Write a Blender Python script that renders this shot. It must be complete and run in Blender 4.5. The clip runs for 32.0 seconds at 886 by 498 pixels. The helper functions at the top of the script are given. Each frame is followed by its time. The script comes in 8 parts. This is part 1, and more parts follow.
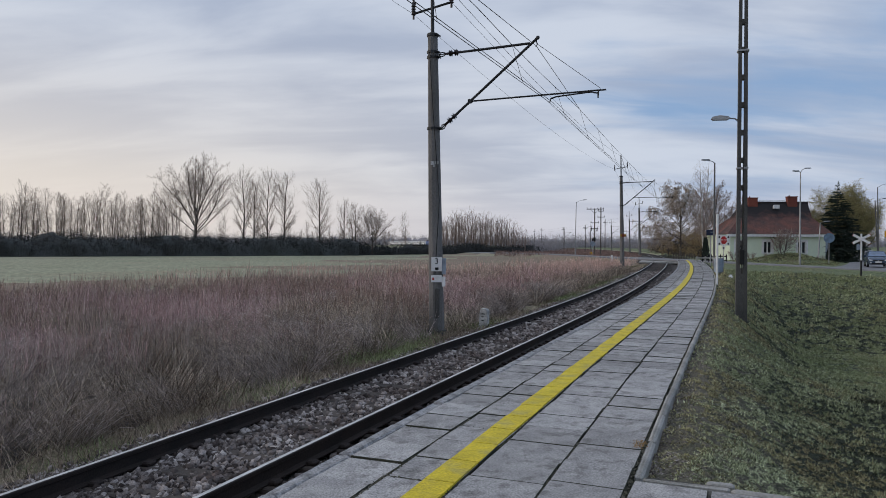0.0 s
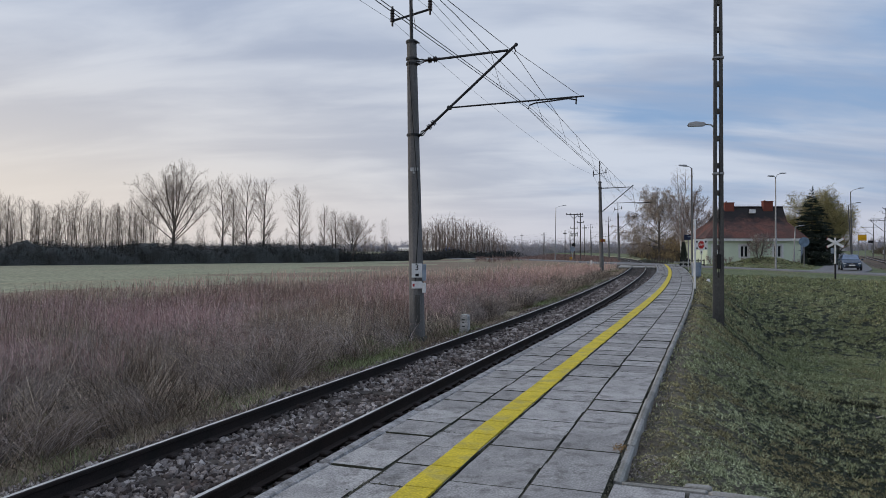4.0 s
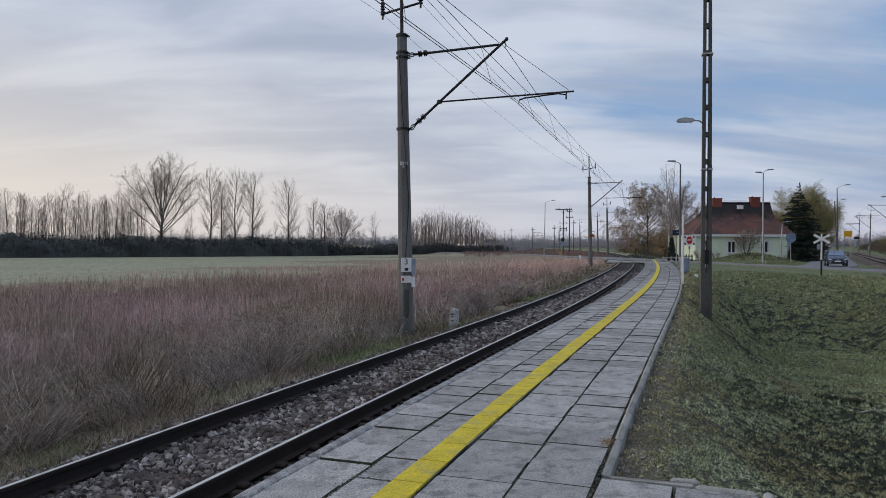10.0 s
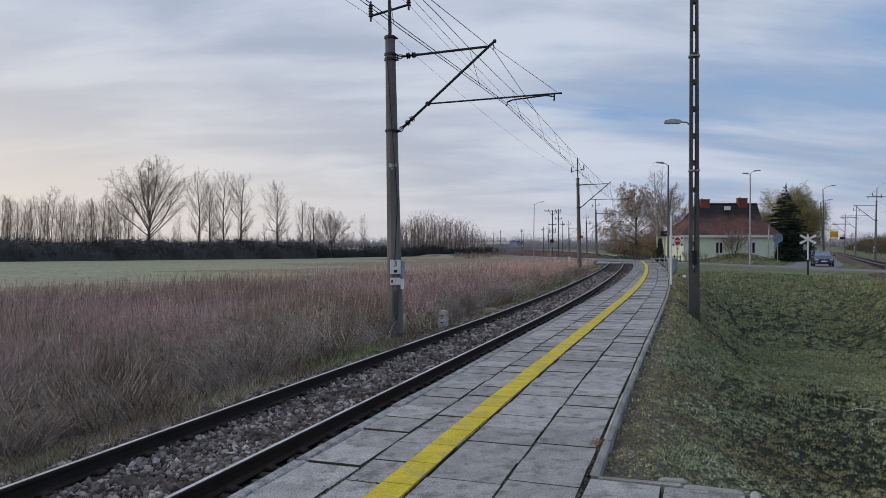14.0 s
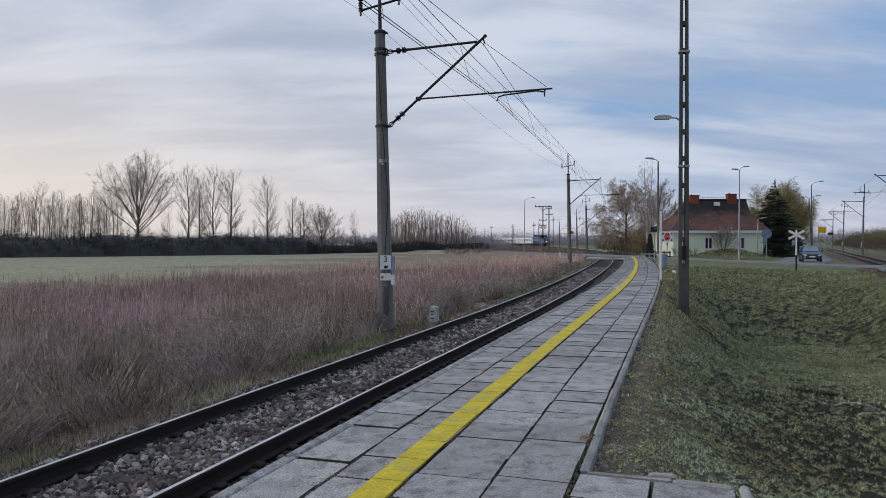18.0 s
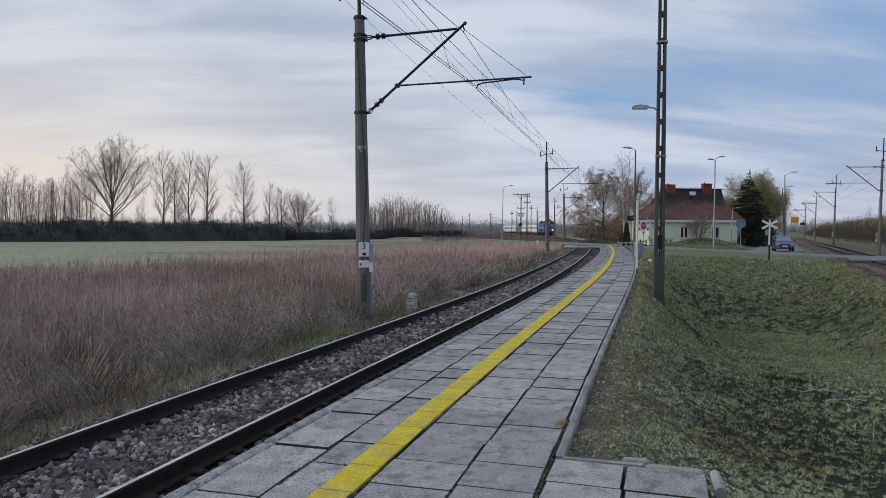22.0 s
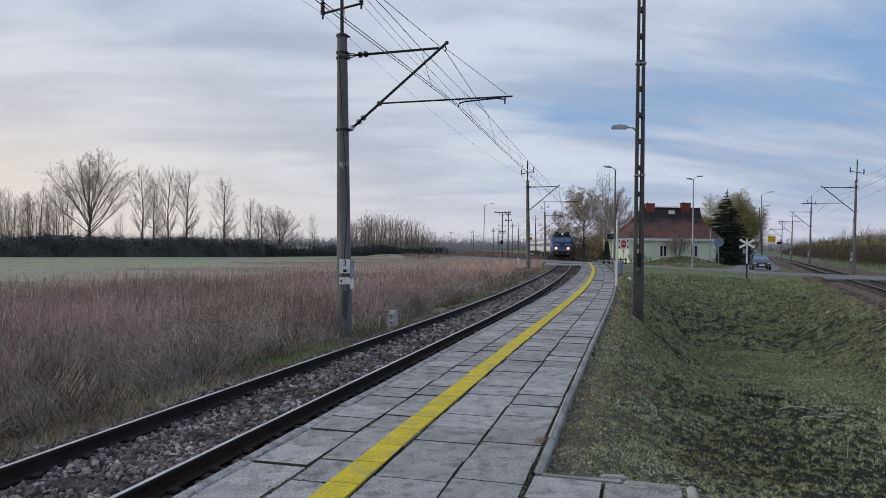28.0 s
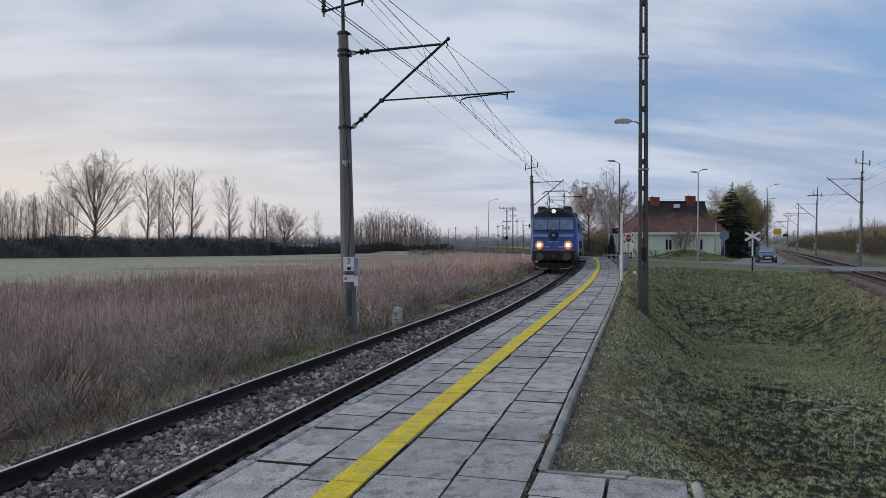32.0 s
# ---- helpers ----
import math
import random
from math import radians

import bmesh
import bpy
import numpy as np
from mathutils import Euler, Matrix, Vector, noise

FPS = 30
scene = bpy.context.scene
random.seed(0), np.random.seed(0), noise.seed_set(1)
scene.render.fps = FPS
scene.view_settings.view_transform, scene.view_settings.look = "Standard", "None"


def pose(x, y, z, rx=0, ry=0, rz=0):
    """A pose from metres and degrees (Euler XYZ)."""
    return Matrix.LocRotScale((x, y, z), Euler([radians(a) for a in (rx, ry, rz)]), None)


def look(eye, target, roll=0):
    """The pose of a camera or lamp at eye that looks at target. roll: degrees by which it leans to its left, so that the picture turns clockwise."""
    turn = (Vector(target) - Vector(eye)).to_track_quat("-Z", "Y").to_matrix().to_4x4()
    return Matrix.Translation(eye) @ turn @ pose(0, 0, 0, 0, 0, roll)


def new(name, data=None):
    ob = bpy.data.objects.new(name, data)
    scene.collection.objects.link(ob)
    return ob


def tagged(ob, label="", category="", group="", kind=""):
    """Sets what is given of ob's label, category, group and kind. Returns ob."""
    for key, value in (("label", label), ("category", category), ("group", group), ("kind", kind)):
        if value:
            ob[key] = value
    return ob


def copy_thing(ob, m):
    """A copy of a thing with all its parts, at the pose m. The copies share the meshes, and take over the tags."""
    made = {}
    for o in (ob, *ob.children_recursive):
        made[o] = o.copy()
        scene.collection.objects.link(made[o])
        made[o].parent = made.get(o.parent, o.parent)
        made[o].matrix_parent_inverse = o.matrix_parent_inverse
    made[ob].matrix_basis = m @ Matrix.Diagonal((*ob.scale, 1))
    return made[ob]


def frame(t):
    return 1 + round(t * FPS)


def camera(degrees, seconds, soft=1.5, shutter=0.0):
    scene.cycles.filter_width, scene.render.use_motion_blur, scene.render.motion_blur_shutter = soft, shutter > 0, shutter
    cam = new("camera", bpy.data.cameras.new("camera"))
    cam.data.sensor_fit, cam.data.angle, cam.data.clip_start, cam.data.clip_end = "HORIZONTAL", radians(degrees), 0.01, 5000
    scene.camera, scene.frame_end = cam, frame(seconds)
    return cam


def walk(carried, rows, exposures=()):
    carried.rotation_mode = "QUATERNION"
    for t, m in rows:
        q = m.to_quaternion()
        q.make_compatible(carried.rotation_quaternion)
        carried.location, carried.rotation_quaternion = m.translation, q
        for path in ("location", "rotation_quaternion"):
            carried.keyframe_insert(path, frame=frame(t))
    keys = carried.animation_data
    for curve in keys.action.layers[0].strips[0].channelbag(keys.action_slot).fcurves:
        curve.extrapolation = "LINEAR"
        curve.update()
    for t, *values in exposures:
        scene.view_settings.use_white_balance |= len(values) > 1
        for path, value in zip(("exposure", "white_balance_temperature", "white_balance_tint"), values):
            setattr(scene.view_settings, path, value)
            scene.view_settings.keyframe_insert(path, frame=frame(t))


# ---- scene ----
PATH = [  # seconds, x, y, z, turn to the right, tilt, lean
    (0, -0.021, 0.022, 1.699, -3.22, -0.43, 0.29),
    (0.5, -0.025, 0.021, 1.701, -3.04, -0.48, 0.40),
    (1, -0.024, 0.018, 1.701, -2.78, -0.53, 0.37),
    (1.5, -0.020, 0.019, 1.700, -2.60, -0.52, 0.27),
    (2, -0.018, 0.013, 1.699, -2.36, -0.40, 0.31),
    (2.5, -0.015, 0.005, 1.701, -2.06, -0.21, 0.22),
    (3, -0.009, -0.002, 1.702, -1.72, -0.10, -0.10),
    (3.5, -0.010, 0.006, 1.699, -1.74, 0.04, -0.11),
    (5.5, -0.008, 0.004, 1.703, -1.00, 0.09, -0.00),
    (6, -0.010, -0.007, 1.704, -0.88, 0.02, -0.16),
    (6.5, -0.009, -0.007, 1.699, -0.86, 0.06, -0.33),
    (7, -0.002, -0.012, 1.704, -0.80, 0.06, -0.56),
    (7.5, 0.004, -0.001, 1.699, -0.72, 0.07, -0.53),
    (8, 0.005, 0.009, 1.695, -0.64, -0.10, -0.58),
    (8.5, 0.004, 0.010, 1.699, -0.66, -0.28, -0.54),
    (9, -0.000, 0.007, 1.702, -0.75, -0.42, -0.33),
    (9.5, -0.005, 0.014, 1.703, -0.80, -0.44, 0.04),
    (10, -0.012, 0.007, 1.704, -0.79, -0.40, 0.20),
    (10.5, -0.010, 0.013, 1.698, -0.73, -0.30, 0.23),
    (11, -0.013, 0.009, 1.700, -0.57, -0.25, 0.27),
    (11.5, -0.005, 0.008, 1.697, -0.32, -0.26, 0.27),
    (12, 0.001, 0.002, 1.702, -0.14, -0.39, 0.21),
    (12.5, 0.001, -0.006, 1.699, 0.00, -0.38, 0.14),
    (13, 0.000, 0.000, 1.700, 0.00, -0.38, -0.00),
    (13.5, -0.001, 0.012, 1.697, 0.06, -0.36, -0.05),
    (14, -0.001, 0.008, 1.700, 0.06, -0.24, -0.04),
    (14.5, -0.007, 0.002, 1.701, 0.10, -0.09, 0.01),
    (16.5, -0.009, 0.003, 1.703, 0.11, -0.15, -0.15),
    (17, -0.007, 0.009, 1.702, 0.24, -0.04, 0.02),
    (17.5, -0.005, 0.014, 1.698, 0.76, -0.12, 0.07),
    (18, 0.006, 0.030, 1.698, 0.81, -0.59, -0.07),
    (18.5, -0.000, 0.030, 1.700, 0.74, -1.24, -0.12),
    (19, -0.006, 0.024, 1.702, 0.68, -1.50, 0.16),
    (19.5, -0.011, 0.017, 1.704, 0.74, -1.78, 0.31),
    (20, -0.011, 0.002, 1.700, 1.11, -1.87, 0.27),
    (20.5, -0.013, -0.003, 1.699, 1.93, -1.66, 0.35),
    (21, -0.004, -0.006, 1.703, 2.38, -1.58, 0.32),
    (21.5, -0.007, 0.001, 1.701, 2.43, -1.55, 0.31),
    (22, -0.001, 0.000, 1.702, 2.58, -1.61, 0.33),
    (22.5, 0.002, 0.000, 1.701, 2.95, -1.68, 0.31),
    (23, 0.007, -0.002, 1.700, 3.05, -1.59, 0.19),
    (23.5, -0.001, -0.013, 1.702, 3.14, -1.49, 0.15),
    (24, -0.010, -0.028, 1.708, 3.40, -1.36, 0.14),
    (24.5, 0.014, -0.028, 1.705, 3.36, -0.89, 0.13),
    (25, 0.021, -0.042, 1.707, 3.38, -0.62, 0.27),
    (25.5, 0.024, -0.050, 1.706, 3.32, -0.60, 0.65),
    (27.5, 0.002, -0.054, 1.706, 4.01, -0.21, 0.65),
    (28, 0.007, -0.037, 1.701, 4.07, -0.20, 0.63),
    (28.5, 0.005, -0.023, 1.703, 4.01, -0.33, 0.49),
    (29, 0.014, -0.014, 1.707, 3.97, -0.39, 0.46),
    (29.5, 0.035, -0.026, 1.709, 3.94, -0.38, 0.45),
    (30, 0.051, -0.033, 1.706, 3.88, -0.39, 0.51),
    (30.5, 0.049, -0.046, 1.704, 3.88, -0.76, 0.38),
    (31, 0.039, -0.053, 1.706, 3.87, -0.84, 0.06),
    (31.5, 0.036, -0.037, 1.709, 3.79, -0.79, -0.03),
    (32, 0.037, -0.021, 1.709, 3.67, -0.50, -0.04),
]
def eye_pose(x, y, z, turn, tilt, lean):
    return pose(x, y, z, 90 + tilt, 0, -turn) @ pose(0, 0, 0, 0, 0, lean)


cam = camera(64.03, 32.0, soft=0.85)
walk(cam, [(t, eye_pose(*p)) for t, *p in PATH], ((0, -0.06), (17, -0.06), (18.2, 0.0), (32, 0.0)))

# ---- light ----
SUN_TURN, SUN_HEIGHT = -75.0, 9.0     # degrees to the right of the y axis, above the horizon


def make_world():
    world = bpy.data.worlds.new("sky")
    scene.world = world
    world.use_nodes = True
    nt = world.node_tree
    nt.nodes.clear()
    N, L = nt.nodes.new, nt.links.new

    def math_node(op, a, b=None, clamp=False):
        n = N("ShaderNodeMath")
        n.operation, n.use_clamp = op, clamp
        for i, v in enumerate((a, b)):
            if v is None:
                continue
            if isinstance(v, (int, float)):
                n.inputs[i].default_value = v
            else:
                L(v, n.inputs[i])
        return n.outputs[0]

    def mix(fac, a, b):
        n = N("ShaderNodeMix")
        n.data_type = "RGBA"
        if isinstance(fac, (int, float)):
            n.inputs[0].default_value = fac
        else:
            L(fac, n.inputs[0])
        for i, v in ((6, a), (7, b)):
            if isinstance(v, tuple):
                n.inputs[i].default_value = (*v, 1)
            else:
                L(v, n.inputs[i])
        return n.outputs[2]

    def ramp(v, lo, hi):
        n = N("ShaderNodeMapRange")
        n.interpolation_type = "SMOOTHSTEP"
        n.inputs[1].default_value, n.inputs[2].default_value = lo, hi
        L(v, n.inputs[0])
        return n.outputs[0]

    sky = N("ShaderNodeTexSky")
    sky.sky_type, sky.sun_disc = "NISHITA", False
    sky.sun_elevation, sky.sun_rotation = radians(SUN_HEIGHT), radians(SUN_TURN)
    sky.air_density, sky.dust_density, sky.ozone_density = 1.0, 1.2, 1.5
    tc = N("ShaderNodeTexCoord")
    sep = N("ShaderNodeSeparateXYZ")
    L(tc.outputs["Generated"], sep.inputs[0])
    x, y, z = sep.outputs
    up = math_node("MAXIMUM", z, 0.0)
    den = math_node("ADD", up, 0.26)
    flat = N("ShaderNodeCombineXYZ")
    L(math_node("DIVIDE", x, den), flat.inputs[0])
    L(math_node("DIVIDE", y, den), flat.inputs[1])

    def cloud(scale, seed, stretch, turn, detail=7.0, rough=0.58):
        m = N("ShaderNodeMapping")
        m.inputs[1].default_value = (seed, seed * 0.7, 0)
        m.inputs[2].default_value = (0, 0, radians(turn))
        m.inputs[3].default_value = (scale, scale * stretch, scale)
        L(flat.outputs[0], m.inputs[0])
        n = N("ShaderNodeTexNoise")
        n.inputs["Scale"].default_value = 1.0
        n.inputs["Detail"].default_value = detail
        n.inputs["Roughness"].default_value = rough
        n.inputs["Distortion"].default_value = 0.35
        L(m.outputs[0], n.inputs["Vector"])
        return n.outputs[0]

    big = cloud(0.95, 3.1, 1.6, 8, 4.0, 0.45)
    fine = cloud(1.9, 8.4, 3.4, 12, 6.0, 0.55)
    shade = cloud(1.15, 15.2, 3.0, 9, 6.0, 0.52)
    body = math_node("ADD", math_node("MULTIPLY", big, 0.62), math_node("MULTIPLY", fine, 0.38))
    # more open sky to the right and higher up
    open_right = ramp(x, 0.0, 0.62)
    open_right = math_node("MULTIPLY", open_right, ramp(up, 0.75, 0.40))
    body = math_node("SUBTRACT", body, math_node("MULTIPLY", math_node("MULTIPLY", open_right, ramp(up, 0.0, 0.20)), 0.20))
    body = math_node("ADD", body, math_node("MULTIPLY", ramp(x, 0.25, -0.35), 0.12))
    mask = ramp(body, 0.24, 0.50)
    warm = math_node("MULTIPLY", ramp(x, 0.35, -0.65), ramp(up, 0.36, 0.0))
    lit = mix(ramp(shade, 0.34, 0.68), CLOUD_DARK, CLOUD_LIGHT)
    lit = mix(math_node("MULTIPLY", warm, 0.85), lit, CLOUD_WARM)
    # cloud overhead, beyond the view, brightened to light the ground
    high = N("ShaderNodeVectorMath")
    high.operation = "SCALE"
    L(lit, high.inputs[0])
    L(math_node("ADD", math_node("MULTIPLY", ramp(up, 0.36, 0.8), 0.25), 1.0), high.inputs["Scale"])
    lit = high.outputs[0]
    clear = N("ShaderNodeVectorMath")
    clear.operation = "SCALE"
    L(sky.outputs[0], clear.inputs[0])
    clear.inputs["Scale"].default_value = SKY_GAIN
    blue = mix(0.75, clear.outputs[0], CLEAR_BLUE)
    col = mix(math_node("MULTIPLY", mask, 0.9), blue, lit)
    col = mix(math_node("MULTIPLY", ramp(up, 0.10, 0.0), 0.65), col, HORIZON)
    col = mix(math_node("MULTIPLY", math_node("MULTIPLY", warm, ramp(up, 0.16, 0.0)), 0.55), col, CLOUD_WARM)
    bg = N("ShaderNodeBackground")
    bg.inputs[1].default_value = 1.0
    L(col, bg.inputs[0])
    out = N("ShaderNodeOutputWorld")
    L(bg.outputs[0], out.inputs[0])


SKY_GAIN = 0.10
CLEAR_BLUE = (0.30, 0.465, 0.76)
CLOUD_DARK = (0.40, 0.465, 0.605)
CLOUD_LIGHT = (0.65, 0.705, 0.81)
CLOUD_WARM = (0.92, 0.81, 0.68)
HORIZON = (0.60, 0.595, 0.68)
make_world()
sun = new("sun", bpy.data.lights.new("sun", "SUN"))
sun.data.energy, sun.data.angle, sun.data.color = 1.3, radians(40), (1.0, 0.86, 0.72)
sun.matrix_world = look((0, 0, 0), (-math.sin(radians(SUN_TURN)), -math.cos(radians(SUN_TURN)), -math.tan(radians(SUN_HEIGHT + 4))))
scene.view_settings.exposure = 0.0


# ---- materials ----
def material(name, base, rough=0.8, metal=0.0, var=0.25, scale=3.0, fine=40.0, bump=0.3, tint=None, rand=0.0, island=0.0,
             glow=None, glow_power=0.0, depth=0.01, world=False, stretch=(1, 1, 1), spec=0.3, blotch=0.0, blotch_col=None, blotch_scale=0.6):
    """base: colour; tint: second colour mixed in by noise; rand, island: brightness spread by object or by loose piece."""
    m = bpy.data.materials.new(name)
    m.use_nodes = True
    nt = m.node_tree
    N, L = nt.nodes.new, nt.links.new
    b = nt.nodes["Principled BSDF"]
    b.inputs["Roughness"].default_value = rough
    b.inputs["Metallic"].default_value = metal
    b.inputs["Specular IOR Level"].default_value = spec
    if glow:
        b.inputs["Emission Color"].default_value = (*glow, 1)
        b.inputs["Emission Strength"].default_value = glow_power
    tc = N("ShaderNodeTexCoord")
    mp = N("ShaderNodeMapping")
    mp.inputs[3].default_value = stretch
    L(N("ShaderNodeNewGeometry").outputs["Position"] if world else tc.outputs["Object"], mp.inputs[0])

    def noise_tex(s, detail=4.0):
        n = N("ShaderNodeTexNoise")
        n.inputs["Scale"].default_value = s
        n.inputs["Detail"].default_value = detail
        L(mp.outputs[0], n.inputs["Vector"])
        return n.outputs[0]

    def mix(kind, fac, a, c):
        n = N("ShaderNodeMix")
        n.data_type, n.blend_type = "RGBA", kind
        for i, v in ((0, fac), (6, a), (7, c)):
            if isinstance(v, tuple):
                n.inputs[i].default_value = (*v, 1)
            elif isinstance(v, (int, float)):
                n.inputs[i].default_value = v
            else:
                L(v, n.inputs[i])
        return n.outputs[2]

    def spread(v, lo, hi):
        n = N("ShaderNodeMapRange")
        n.inputs[1].default_value, n.inputs[2].default_value = 0.3, 0.7
        n.inputs[3].default_value, n.inputs[4].default_value = lo, hi
        L(v, n.inputs[0])
        return n.outputs[0]

    coarse, grain = noise_tex(scale), noise_tex(fine, 3.0)
    tint = tint or tuple(c * 0.6 for c in base)
    col = mix("MIX", spread(coarse, 0.0, 1.0), base, tint)
    if blotch > 0:
        bl = noise_tex(blotch_scale, 6.0)
        n = N("ShaderNodeMapRange")
        n.inputs[1].default_value, n.inputs[2].default_value = 0.52, 0.66
        n.inputs[4].default_value = blotch
        L(bl, n.inputs[0])
        col = mix("MIX", n.outputs[0], col, blotch_col)
    gain = spread(grain, 1.0 - var, 1.0 + var)
    if rand or island:
        src = N("ShaderNodeObjectInfo").outputs["Random"] if rand else N("ShaderNodeNewGeometry").outputs["Random Per Island"]
        k = rand or island
        n = N("ShaderNodeMapRange")
        n.inputs[3].default_value, n.inputs[4].default_value = (1.0 - k, 1.0 + k) if rand else (1.0 + k, 1.0 - k)
        L(src, n.inputs[0])
        mul = N("ShaderNodeMath")
        mul.operation = "MULTIPLY"
        L(gain, mul.inputs[0])
        L(n.outputs[0], mul.inputs[1])
        gain = mul.outputs[0]
        if island:
            col = mix("MIX", src, col, tint)
    vm = N("ShaderNodeVectorMath")
    vm.operation = "SCALE"
    L(col, vm.inputs[0])
    L(gain, vm.inputs["Scale"])
    L(vm.outputs[0], b.inputs["Base Color"])
    if bump:
        bp = N("ShaderNodeBump")
        bp.inputs["Strength"].default_value = bump
        bp.inputs["Distance"].default_value = depth
        L(grain, bp.inputs["Height"])
        L(bp.outputs[0], b.inputs["Normal"])
    return m


